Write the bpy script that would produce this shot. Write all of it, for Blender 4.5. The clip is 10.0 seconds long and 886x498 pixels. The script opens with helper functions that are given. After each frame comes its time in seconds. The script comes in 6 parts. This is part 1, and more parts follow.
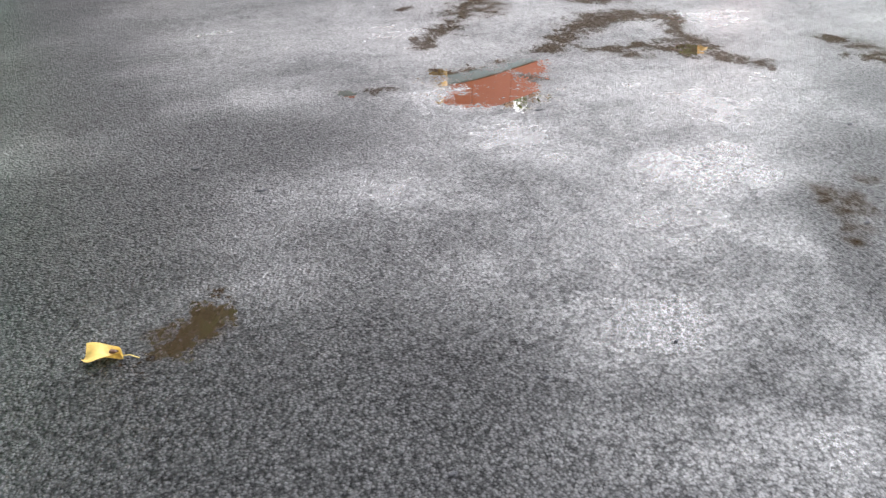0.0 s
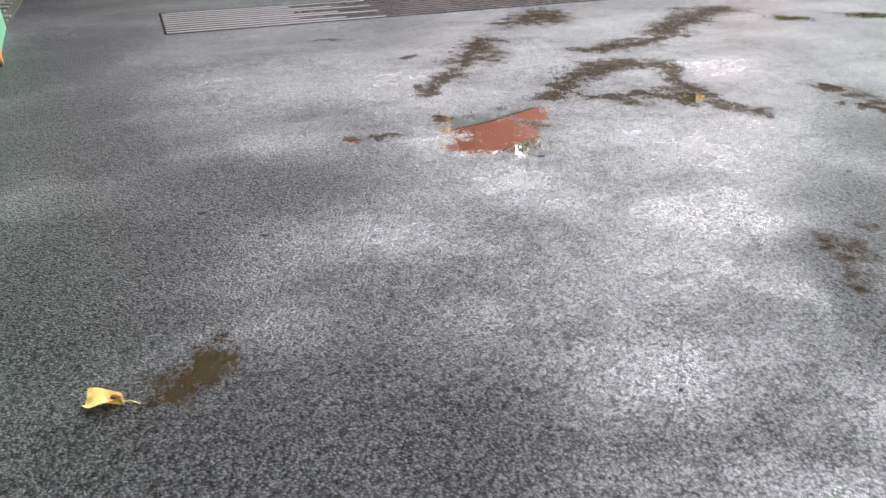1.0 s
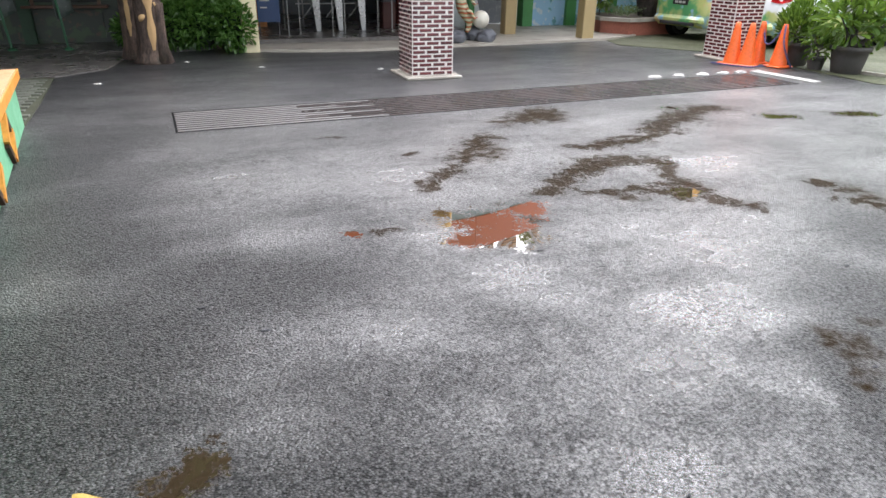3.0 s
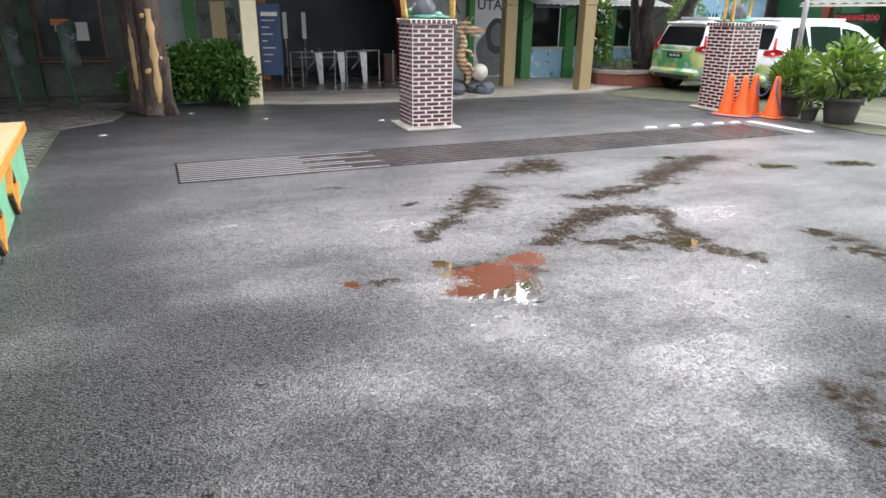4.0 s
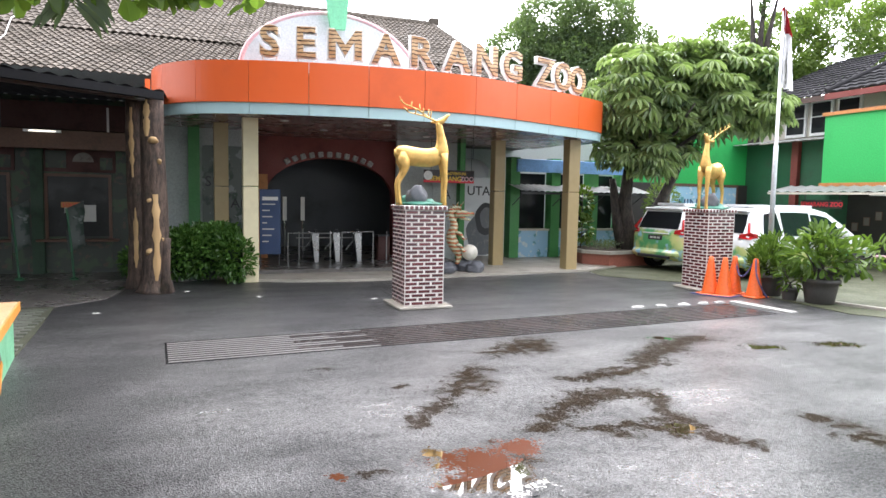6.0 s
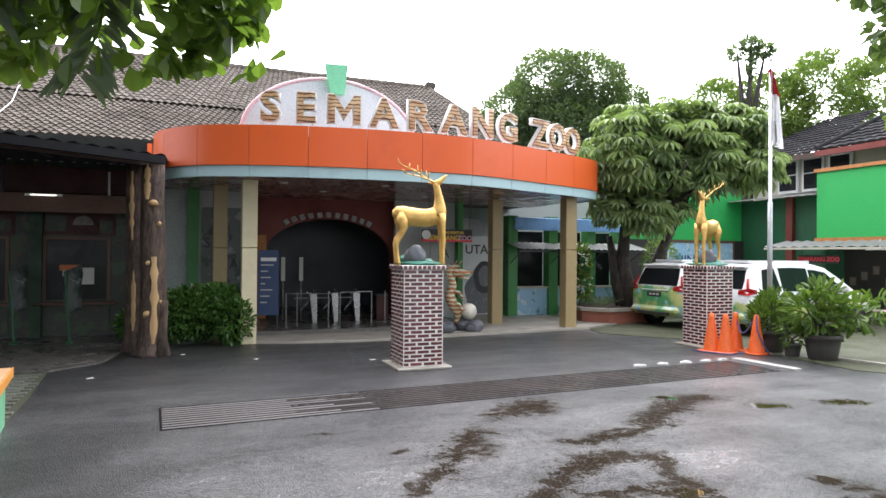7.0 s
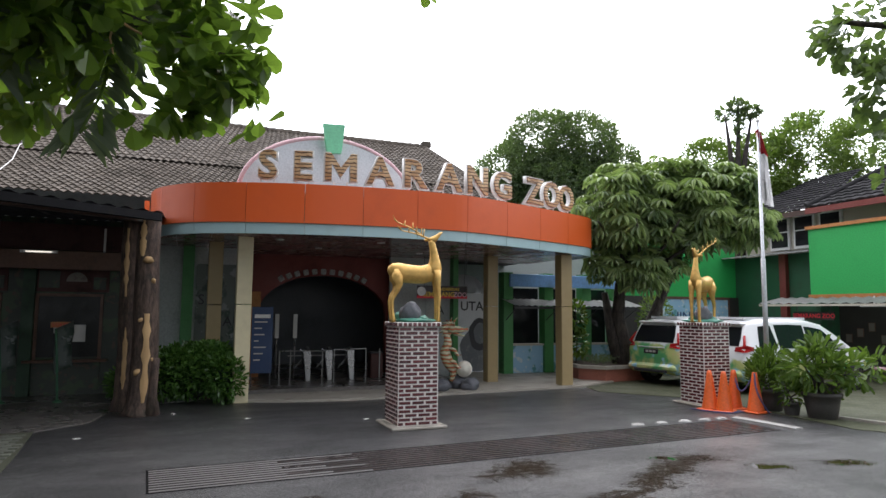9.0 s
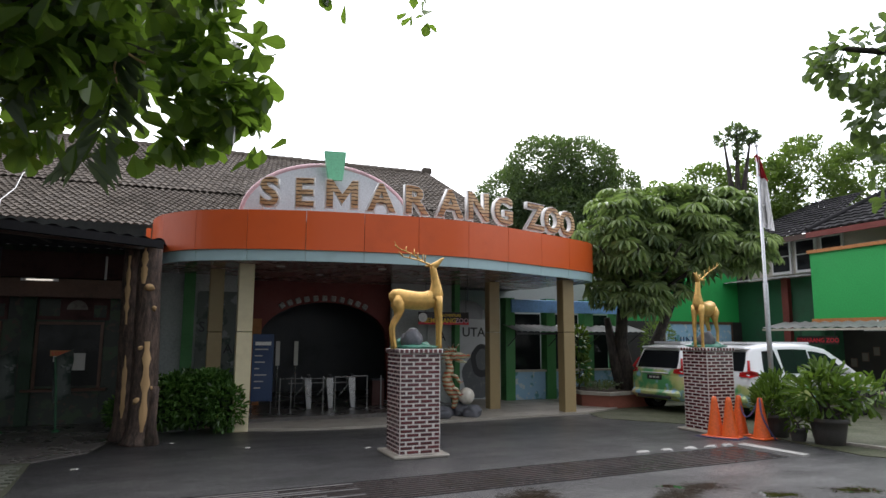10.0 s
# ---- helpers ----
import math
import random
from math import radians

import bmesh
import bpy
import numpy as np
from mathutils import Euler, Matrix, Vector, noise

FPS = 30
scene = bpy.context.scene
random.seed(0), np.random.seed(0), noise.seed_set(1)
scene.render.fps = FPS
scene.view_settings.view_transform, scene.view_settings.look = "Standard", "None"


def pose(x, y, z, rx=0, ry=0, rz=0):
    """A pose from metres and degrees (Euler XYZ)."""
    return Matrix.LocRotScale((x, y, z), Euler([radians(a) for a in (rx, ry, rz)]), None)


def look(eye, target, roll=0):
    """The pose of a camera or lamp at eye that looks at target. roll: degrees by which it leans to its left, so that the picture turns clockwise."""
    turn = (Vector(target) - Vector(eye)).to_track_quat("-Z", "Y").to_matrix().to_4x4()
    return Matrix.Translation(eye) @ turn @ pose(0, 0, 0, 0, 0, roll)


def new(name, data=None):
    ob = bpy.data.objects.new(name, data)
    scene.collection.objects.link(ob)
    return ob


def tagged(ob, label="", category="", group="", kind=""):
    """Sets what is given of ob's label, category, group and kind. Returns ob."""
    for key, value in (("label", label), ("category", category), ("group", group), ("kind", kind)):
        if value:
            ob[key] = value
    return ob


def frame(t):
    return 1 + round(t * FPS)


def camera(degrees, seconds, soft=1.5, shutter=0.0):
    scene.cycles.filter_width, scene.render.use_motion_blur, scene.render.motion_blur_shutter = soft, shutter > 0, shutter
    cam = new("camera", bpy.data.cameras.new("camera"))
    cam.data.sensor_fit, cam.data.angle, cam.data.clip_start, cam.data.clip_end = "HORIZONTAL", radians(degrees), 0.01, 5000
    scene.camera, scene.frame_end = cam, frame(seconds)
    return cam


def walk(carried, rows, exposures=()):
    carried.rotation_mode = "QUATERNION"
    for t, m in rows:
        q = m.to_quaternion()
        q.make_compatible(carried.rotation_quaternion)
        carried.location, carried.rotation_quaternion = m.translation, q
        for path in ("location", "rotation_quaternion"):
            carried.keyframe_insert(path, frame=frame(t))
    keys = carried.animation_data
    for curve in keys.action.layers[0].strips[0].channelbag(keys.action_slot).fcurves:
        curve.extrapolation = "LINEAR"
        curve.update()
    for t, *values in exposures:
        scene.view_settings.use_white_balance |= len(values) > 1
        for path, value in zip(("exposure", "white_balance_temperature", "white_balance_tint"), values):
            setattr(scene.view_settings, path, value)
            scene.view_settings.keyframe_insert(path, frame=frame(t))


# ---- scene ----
cam = camera(69.3, 10.0)
PATH = [
    (0, (0.219, -0.199, 1.64), (0.096, 1.417, 0.469), 1.0),
    (0.5, (0.216, -0.198, 1.653), (0.09, 1.448, 0.524), 1.0),
    (1, (0.212, -0.199, 1.659), (0.075, 1.489, 0.595), 1.1),
    (1.5, (0.216, -0.194, 1.668), (0.068, 1.526, 0.659), 1.1),
    (2, (0.22, -0.189, 1.683), (0.066, 1.568, 0.74), 1.3),
    (2.5, (0.223, -0.188, 1.686), (0.066, 1.598, 0.8), 1.1),
    (4, (0.232, -0.174, 1.716), (0.063, 1.698, 1.03), 0.8),
    (4.5, (0.232, -0.168, 1.722), (0.058, 1.726, 1.103), 0.8),
    (5, (0.23, -0.164, 1.735), (0.059, 1.759, 1.212), 0.8),
    (5.5, (0.237, -0.172, 1.75), (0.069, 1.774, 1.318), 0.6),
    (6, (0.231, -0.183, 1.801), (0.071, 1.804, 1.639), 1.1),
    (7.5, (0.225, -0.174, 1.831), (0.072, 1.819, 1.878), 0.5),
    (8, (0.225, -0.182, 1.838), (0.087, 1.811, 1.948), 0.5),
    (8.5, (0.23, -0.18, 1.833), (0.095, 1.809, 1.994), 0.6),
    (9, (0.229, -0.188, 1.831), (0.085, 1.797, 2.025), 0.5),
    (9.5, (0.229, -0.182, 1.837), (0.078, 1.8, 2.059), 0.3),
    (10, (0.224, -0.177, 1.833), (0.077, 1.798, 2.107), 0.2),
]
# the plan below is square to the building, the path is turned to suit
TURN = pose(0, 0, 0, 0, 0, -26)
STOPS = [(0, 1.86), (2.5, 1.77), (4.5, 1.84), (5.5, 1.96), (6.2, 1.73), (7.5, 1.17), (8.5, 0.70), (9.2, 0.52), (10, 0.30)]
EXPOSURES = [(t, e, 6500, 14.5) for t, e in STOPS]
walk(cam, [(t, TURN @ look(eye, target, roll)) for t, eye, target, roll in PATH], EXPOSURES)

# ---- sky and sun: a bright overcast sky after rain ----
world = bpy.data.worlds.new("overcast_sky")
scene.world = world
world.use_nodes = True
wn, wl = world.node_tree.nodes, world.node_tree.links
wn.clear()
w_out = wn.new("ShaderNodeOutputWorld")
w_add = wn.new("ShaderNodeAddShader")
w_sky = wn.new("ShaderNodeTexSky")
w_sky.sky_type, w_sky.sun_disc = "NISHITA", False
w_sky.sun_elevation, w_sky.sun_rotation = radians(42), radians(28)
w_b1, w_b2 = wn.new("ShaderNodeBackground"), wn.new("ShaderNodeBackground")
w_b1.inputs[1].default_value = 0.05
w_b2.inputs[1].default_value = 1.0
w_tc = wn.new("ShaderNodeTexCoord")
w_noise = wn.new("ShaderNodeTexNoise")
w_noise.inputs["Scale"].default_value = 2.2
w_noise.inputs["Detail"].default_value = 4
w_ramp = wn.new("ShaderNodeValToRGB")
w_ramp.color_ramp.elements[0].position, w_ramp.color_ramp.elements[0].color = 0.3, (0.86, 0.90, 0.96, 1)
w_ramp.color_ramp.elements[1].position, w_ramp.color_ramp.elements[1].color = 0.7, (1.0, 1.0, 1.0, 1)
wl.new(w_tc.outputs["Generated"], w_noise.inputs["Vector"])
wl.new(w_noise.outputs["Fac"], w_ramp.inputs[0])
# the veiled sun stands beyond the building: the cloud is brightest there
w_dot = wn.new("ShaderNodeVectorMath")
w_dot.operation = "DOT_PRODUCT"
w_dot.inputs[1].default_value = (math.sin(radians(28)) * math.cos(radians(42)), math.cos(radians(28)) * math.cos(radians(42)), math.sin(radians(42)))
wl.new(w_tc.outputs["Generated"], w_dot.inputs[0])
w_glow = wn.new("ShaderNodeMapRange")
w_glow.interpolation_type = "SMOOTHSTEP"
for i, v in enumerate((-0.2, 1.0, 0.58, 2.7)):
    w_glow.inputs[i + 1].default_value = v
wl.new(w_dot.outputs["Value"], w_glow.inputs[0])
w_mul = wn.new("ShaderNodeVectorMath")
w_mul.operation = "SCALE"
wl.new(w_ramp.outputs[0], w_mul.inputs[0])
wl.new(w_glow.outputs[0], w_mul.inputs["Scale"])
wl.new(w_mul.outputs[0], w_b2.inputs[0])
wl.new(w_sky.outputs[0], w_b1.inputs[0])
wl.new(w_b1.outputs[0], w_add.inputs[0])
wl.new(w_b2.outputs[0], w_add.inputs[1])
wl.new(w_add.outputs[0], w_out.inputs[0])

sun = new("sun", bpy.data.lights.new("sun", "SUN"))
sun.data.energy, sun.data.angle, sun.data.color = 0.5, radians(50), (1.0, 0.97, 0.92)
sun.matrix_world = look((math.sin(radians(28)) * 20, math.cos(radians(28)) * 20, 18), (0, 0, 0))


# ---- materials ----
def nodes_of(name):
    m = bpy.data.materials.new(name)
    m.use_nodes = True
    nt = m.node_tree
    return m, nt.nodes, nt.links, nt.nodes["Principled BSDF"]


def mixed(nd, lk, a, b, fac, kind="MIX"):
    """A colour mix; a, b, fac are sockets or values."""
    n = nd.new("ShaderNodeMix")
    n.data_type, n.blend_type = "RGBA", kind
    for sock, v in ((n.inputs[6], a), (n.inputs[7], b), (n.inputs[0], fac)):
        if isinstance(v, bpy.types.NodeSocket):
            lk.new(v, sock)
        elif isinstance(v, tuple):
            sock.default_value = (*v, 1)
        else:
            sock.default_value = v
    return n.outputs[2]


def calc(nd, lk, op, a, b=0.0, c=0.0):
    n = nd.new("ShaderNodeMath")
    n.operation = op
    for sock, v in zip(n.inputs, (a, b, c)):
        if isinstance(v, bpy.types.NodeSocket):
            lk.new(v, sock)
        else:
            sock.default_value = v
    return n.outputs[0]


def spread(nd, lk, v, lo, hi, a=0.0, b=1.0):
    n = nd.new("ShaderNodeMapRange")
    n.interpolation_type = "SMOOTHSTEP"
    lk.new(v, n.inputs[0])
    for i, x in enumerate((lo, hi, a, b)):
        n.inputs[i + 1].default_value = x
    return n.outputs[0]


def cloud(nd, lk, scale, detail=4.0, vec=None, rough=0.55, stretch=None):
    n = nd.new("ShaderNodeTexNoise")
    n.inputs["Scale"].default_value, n.inputs["Detail"].default_value, n.inputs["Roughness"].default_value = scale, detail, rough
    if vec is None:
        vec = nd.new("ShaderNodeTexCoord").outputs["Object"]
    if stretch:
        mp = nd.new("ShaderNodeMapping")
        mp.inputs["Scale"].default_value = stretch
        lk.new(vec, mp.inputs["Vector"])
        vec = mp.outputs[0]
    lk.new(vec, n.inputs["Vector"])
    return n.outputs["Fac"]


def bumped(nd, lk, bsdf, height, strength, distance=0.01):
    n = nd.new("ShaderNodeBump")
    if isinstance(strength, bpy.types.NodeSocket):
        lk.new(strength, n.inputs["Strength"])
    else:
        n.inputs["Strength"].default_value = strength
    n.inputs["Distance"].default_value = distance
    lk.new(height, n.inputs["Height"])
    lk.new(n.outputs[0], bsdf.inputs["Normal"])


def surface(name, base, rough=0.6, metal=0.0, dirt=(0.05, 0.045, 0.035), dirty=0.35, grain=30.0, stain=1.6, bump=0.15, vary=0.0, stretch=None, coat=0.0, island=False, mottle=0.8, gloss=0.5):
    """A worn surface: base colour with fine grain, larger stains, a little relief and, with vary, a shade of its own for each object or island."""
    m, nd, lk, b = nodes_of(name)
    fine = cloud(nd, lk, grain, 5, stretch=stretch)
    large = cloud(nd, lk, stain, 5, rough=0.65, stretch=stretch)
    col = mixed(nd, lk, base, tuple(c * (mottle if bump else 0.95) for c in base), spread(nd, lk, fine, 0.35, 0.7))
    if vary:
        if island:
            r = nd.new("ShaderNodeNewGeometry").outputs["Random Per Island"]
        else:
            r = nd.new("ShaderNodeObjectInfo").outputs["Random"]
        col = mixed(nd, lk, col, tuple(min(1, c * (1 + vary)) for c in base), r)
        col = mixed(nd, lk, col, tuple(c * (1 - vary) for c in base), spread(nd, lk, calc(nd, lk, "FRACT", calc(nd, lk, "MULTIPLY", r, 7.3)), 0.4, 1.0, 0.0, 0.8))
    col = mixed(nd, lk, col, dirt, spread(nd, lk, large, 0.5, 0.78, 0.0, dirty))
    lk.new(col, b.inputs["Base Color"])
    lk.new(spread(nd, lk, large, 0.3, 0.75, max(0.02, rough - 0.1), min(1, rough + 0.15)), b.inputs["Roughness"])
    b.inputs["Metallic"].default_value = metal
    b.inputs["Specular IOR Level"].default_value = gloss
    b.inputs["Coat Weight"].default_value = coat
    b.inputs["Coat Roughness"].default_value = 0.1
    if bump:
        bumped(nd, lk, b, fine, bump, 0.004)
    return m


def foliage(name, dark, light, rough=0.4, through_light=0.35):
    m, nd, lk, b = nodes_of(name)
    r = nd.new("ShaderNodeNewGeometry").outputs["Random Per Island"]
    big = cloud(nd, lk, 0.9, 3)
    col = mixed(nd, lk, dark, light, calc(nd, lk, "MULTIPLY_ADD", r, 0.6, calc(nd, lk, "MULTIPLY_ADD", big, 1.2, -0.4)))
    lk.new(col, b.inputs["Base Color"])
    b.inputs["Roughness"].default_value = rough
    t = nd.new("ShaderNodeBsdfTranslucent")
    lk.new(mixed(nd, lk, col, (0.25, 0.42, 0.03), 0.5), t.inputs[0])
    mx = nd.new("ShaderNodeMixShader")
    mx.inputs[0].default_value = through_light
    lk.new(b.outputs[0], mx.inputs[1])
    lk.new(t.outputs[0], mx.inputs[2])
    lk.new(mx.outputs[0], nd["Material Output"].inputs[0])
    return m


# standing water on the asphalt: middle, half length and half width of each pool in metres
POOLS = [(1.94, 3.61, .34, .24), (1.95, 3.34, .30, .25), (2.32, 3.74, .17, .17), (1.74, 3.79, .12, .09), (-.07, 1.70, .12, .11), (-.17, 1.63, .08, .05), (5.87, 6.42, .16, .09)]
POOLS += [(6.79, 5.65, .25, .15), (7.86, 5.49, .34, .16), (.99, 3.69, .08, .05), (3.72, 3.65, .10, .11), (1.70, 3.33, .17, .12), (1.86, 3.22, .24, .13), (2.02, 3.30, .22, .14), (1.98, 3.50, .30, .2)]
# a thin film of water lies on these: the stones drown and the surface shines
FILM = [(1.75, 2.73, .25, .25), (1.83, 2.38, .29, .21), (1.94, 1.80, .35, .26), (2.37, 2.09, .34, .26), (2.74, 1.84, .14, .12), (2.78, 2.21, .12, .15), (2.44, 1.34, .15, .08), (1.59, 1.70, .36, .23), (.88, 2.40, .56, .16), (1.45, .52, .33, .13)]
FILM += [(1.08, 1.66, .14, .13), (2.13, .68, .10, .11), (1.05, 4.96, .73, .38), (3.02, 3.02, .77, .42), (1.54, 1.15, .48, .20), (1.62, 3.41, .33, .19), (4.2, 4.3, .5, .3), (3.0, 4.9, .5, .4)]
# gloss cut by hand here, mostly standing in for dark tree reflections
DULLED = [(-.48, 3.75, .34, .30), (-.63, 2.50, .64, 1.03), (-.14, 1.35, .61, .41), (-.93, 4.49, .58, 1.01), (.55, 1.26, .52, .33), (.23, 3.20, .63, .37), (2.62, 1.09, .14, .69), (-1.16, 6.10, .59, 1.20), (.1, .75, .7, .35), (3.5, 1.3, .6, .8), (4.6, 2.4, .5, .6)]
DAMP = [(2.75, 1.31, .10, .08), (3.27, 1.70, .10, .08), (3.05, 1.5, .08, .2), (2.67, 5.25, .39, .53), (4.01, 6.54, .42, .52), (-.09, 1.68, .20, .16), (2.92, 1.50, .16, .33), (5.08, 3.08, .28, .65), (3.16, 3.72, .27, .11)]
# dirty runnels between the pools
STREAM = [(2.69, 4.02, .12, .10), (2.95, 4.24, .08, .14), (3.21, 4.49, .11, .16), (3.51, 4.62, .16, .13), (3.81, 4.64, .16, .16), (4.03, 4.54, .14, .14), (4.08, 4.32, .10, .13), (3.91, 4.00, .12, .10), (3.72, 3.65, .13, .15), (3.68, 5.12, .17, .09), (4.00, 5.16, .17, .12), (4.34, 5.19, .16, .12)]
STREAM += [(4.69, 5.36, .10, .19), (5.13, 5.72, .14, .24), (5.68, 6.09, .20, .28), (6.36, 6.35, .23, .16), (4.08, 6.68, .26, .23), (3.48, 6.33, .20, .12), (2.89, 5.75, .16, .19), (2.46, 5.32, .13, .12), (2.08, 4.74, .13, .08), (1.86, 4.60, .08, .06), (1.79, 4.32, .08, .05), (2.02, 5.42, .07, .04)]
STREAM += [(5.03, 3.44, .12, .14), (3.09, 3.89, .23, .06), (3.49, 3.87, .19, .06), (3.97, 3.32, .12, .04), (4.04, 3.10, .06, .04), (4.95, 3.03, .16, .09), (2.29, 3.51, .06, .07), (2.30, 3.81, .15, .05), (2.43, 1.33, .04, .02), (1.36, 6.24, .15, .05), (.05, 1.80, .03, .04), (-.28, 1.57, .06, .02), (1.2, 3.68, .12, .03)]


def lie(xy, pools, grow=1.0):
    """How far each ground point lies inside a set of oval patches: 0.6 at their rims, more inside."""
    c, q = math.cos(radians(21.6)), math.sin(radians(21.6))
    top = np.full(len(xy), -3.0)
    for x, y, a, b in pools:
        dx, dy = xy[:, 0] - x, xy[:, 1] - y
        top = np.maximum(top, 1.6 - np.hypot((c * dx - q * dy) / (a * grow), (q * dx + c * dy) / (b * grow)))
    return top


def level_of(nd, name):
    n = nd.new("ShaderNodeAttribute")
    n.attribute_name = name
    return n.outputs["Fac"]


def asphalt_material():
    m, nd, lk, b = nodes_of("wet_asphalt")
    pos = nd.new("ShaderNodeNewGeometry").outputs["Position"]
    flat = nd.new("ShaderNodeVectorMath")
    flat.operation = "MULTIPLY"
    flat.inputs[1].default_value = (1, 1, 0)
    lk.new(pos, flat.inputs[0])
    pos = flat.outputs[0]
    stone = nd.new("ShaderNodeTexVoronoi")
    stone.inputs["Scale"].default_value = 92
    lk.new(pos, stone.inputs["Vector"])
    grit = cloud(nd, lk, 170, 4, pos, 0.7)
    mid = cloud(nd, lk, 9, 5, pos, 0.6)
    big = cloud(nd, lk, 0.75, 5, pos, 0.6)
    streak = cloud(nd, lk, 1.3, 4, pos, 0.6, (0.5, 1.6, 1))
    # low places between the stones fill first
    speck = cloud(nd, lk, 38, 6, pos, 0.75)
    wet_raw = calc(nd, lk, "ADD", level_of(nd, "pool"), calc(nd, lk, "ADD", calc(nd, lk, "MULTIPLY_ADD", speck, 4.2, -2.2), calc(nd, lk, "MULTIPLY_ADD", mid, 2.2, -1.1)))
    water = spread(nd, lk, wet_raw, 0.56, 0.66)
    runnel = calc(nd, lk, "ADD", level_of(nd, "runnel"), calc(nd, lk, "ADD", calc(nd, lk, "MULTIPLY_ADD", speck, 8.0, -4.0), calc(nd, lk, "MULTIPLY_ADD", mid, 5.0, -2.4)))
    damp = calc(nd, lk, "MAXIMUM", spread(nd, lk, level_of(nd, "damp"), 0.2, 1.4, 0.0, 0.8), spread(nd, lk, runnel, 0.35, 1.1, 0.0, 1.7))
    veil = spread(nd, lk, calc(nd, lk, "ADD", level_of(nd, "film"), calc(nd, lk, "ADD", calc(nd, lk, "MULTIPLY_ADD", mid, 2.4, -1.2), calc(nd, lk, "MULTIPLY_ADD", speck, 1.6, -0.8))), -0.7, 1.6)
    dulling = spread(nd, lk, calc(nd, lk, "ADD", level_of(nd, "dulled"), calc(nd, lk, "MULTIPLY_ADD", mid, 1.6, -0.8)), 0.0, 1.3)
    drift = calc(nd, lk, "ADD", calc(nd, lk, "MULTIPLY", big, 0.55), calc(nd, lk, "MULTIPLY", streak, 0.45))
    # the film and dulled lists also place sky and tree reflection by gloss
    film = spread(nd, lk, calc(nd, lk, "ADD", calc(nd, lk, "MULTIPLY_ADD", veil, 0.19, drift), calc(nd, lk, "MULTIPLY", dulling, -0.24)), 0.05, 1.05)
    # aggregate: pale stones in dark binder, patches of finer and coarser grain; glints and pit shade are put into this
    # contrast too
    tone = calc(nd, lk, "SUBTRACT", calc(nd, lk, "ADD", calc(nd, lk, "MULTIPLY", stone.outputs["Color"], 0.40), calc(nd, lk, "ADD", calc(nd, lk, "MULTIPLY", grit, 0.5), calc(nd, lk, "MULTIPLY", speck, 1.1))), calc(nd, lk, "MULTIPLY", stone.outputs["Distance"], 0.45))
    col = mixed(nd, lk, (0.005, 0.005, 0.0055), (0.085, 0.085, 0.087), spread(nd, lk, tone, 0.55, 1.35))
    col = mixed(nd, lk, col, (0.022, 0.022, 0.021), spread(nd, lk, mid, 0.5, 0.75, 0, 0.5))
    moss = spread(nd, lk, calc(nd, lk, "MULTIPLY", damp, mid), 0.20, 0.48, 0, 0.95)
    col = mixed(nd, lk, col, (0.020, 0.012, 0.005), moss)
    col = mixed(nd, lk, col, (0.030, 0.021, 0.012), water)
    lk.new(col, b.inputs["Base Color"])
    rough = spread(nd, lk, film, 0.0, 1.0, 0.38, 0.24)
    mixr = nd.new("ShaderNodeMix")
    lk.new(water, mixr.inputs[0])
    lk.new(rough, mixr.inputs[2])
    mixr.inputs[3].default_value = 0.015
    lk.new(mixr.outputs[0], b.inputs["Roughness"])
    b.inputs["IOR"].default_value = 1.55
    dry = calc(nd, lk, "SUBTRACT", 1.0, calc(nd, lk, "MULTIPLY", moss, calc(nd, lk, "SUBTRACT", 1.0, water)))
    # stone tops shine; pits are dulled in the gloss to stand for their shade
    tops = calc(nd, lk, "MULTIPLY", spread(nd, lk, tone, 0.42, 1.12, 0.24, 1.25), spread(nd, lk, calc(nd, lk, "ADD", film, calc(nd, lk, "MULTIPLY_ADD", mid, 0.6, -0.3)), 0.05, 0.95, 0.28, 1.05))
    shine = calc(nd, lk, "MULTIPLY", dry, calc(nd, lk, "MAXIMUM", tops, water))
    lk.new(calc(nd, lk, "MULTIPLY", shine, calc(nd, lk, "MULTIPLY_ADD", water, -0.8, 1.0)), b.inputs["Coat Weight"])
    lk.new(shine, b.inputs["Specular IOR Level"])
    b.inputs["Coat IOR"].default_value = 1.6
    lk.new(mixr.outputs[0], b.inputs["Coat Roughness"])
    height = calc(nd, lk, "MULTIPLY_ADD", stone.outputs["Distance"], -1.0, calc(nd, lk, "MULTIPLY", grit, 0.6))
    strength = calc(nd, lk, "MULTIPLY", calc(nd, lk, "SUBTRACT", 1.0, water), spread(nd, lk, film, 0.0, 1.0, 1.0, 0.52))
    bumped(nd, lk, b, height, strength, 0.012)
    lk.new(b.inputs["Normal"].links[0].from_socket, b.inputs["Coat Normal"])
    return m


def tiger_material():
    m, nd, lk, b = nodes_of("striped_letter_face")
    tc = nd.new("ShaderNodeTexCoord").outputs["Object"]
    wv = nd.new("ShaderNodeTexWave")
    wv.bands_direction = "Z"
    for key, v in (("Scale", 4.2), ("Distortion", 3.2), ("Detail", 1.5), ("Detail Scale", 1.6)):
        wv.inputs[key].default_value = v
    lk.new(tc, wv.inputs["Vector"])
    col = mixed(nd, lk, (0.40, 0.20, 0.08), (0.78, 0.54, 0.31), spread(nd, lk, cloud(nd, lk, 2.2, 3, tc), 0.35, 0.65))
    col = mixed(nd, lk, col, (0.05, 0.018, 0.008), spread(nd, lk, wv.outputs["Fac"], 0.74, 0.92))
    lk.new(col, b.inputs["Base Color"])
    b.inputs["Roughness"].default_value = 0.45
    return m


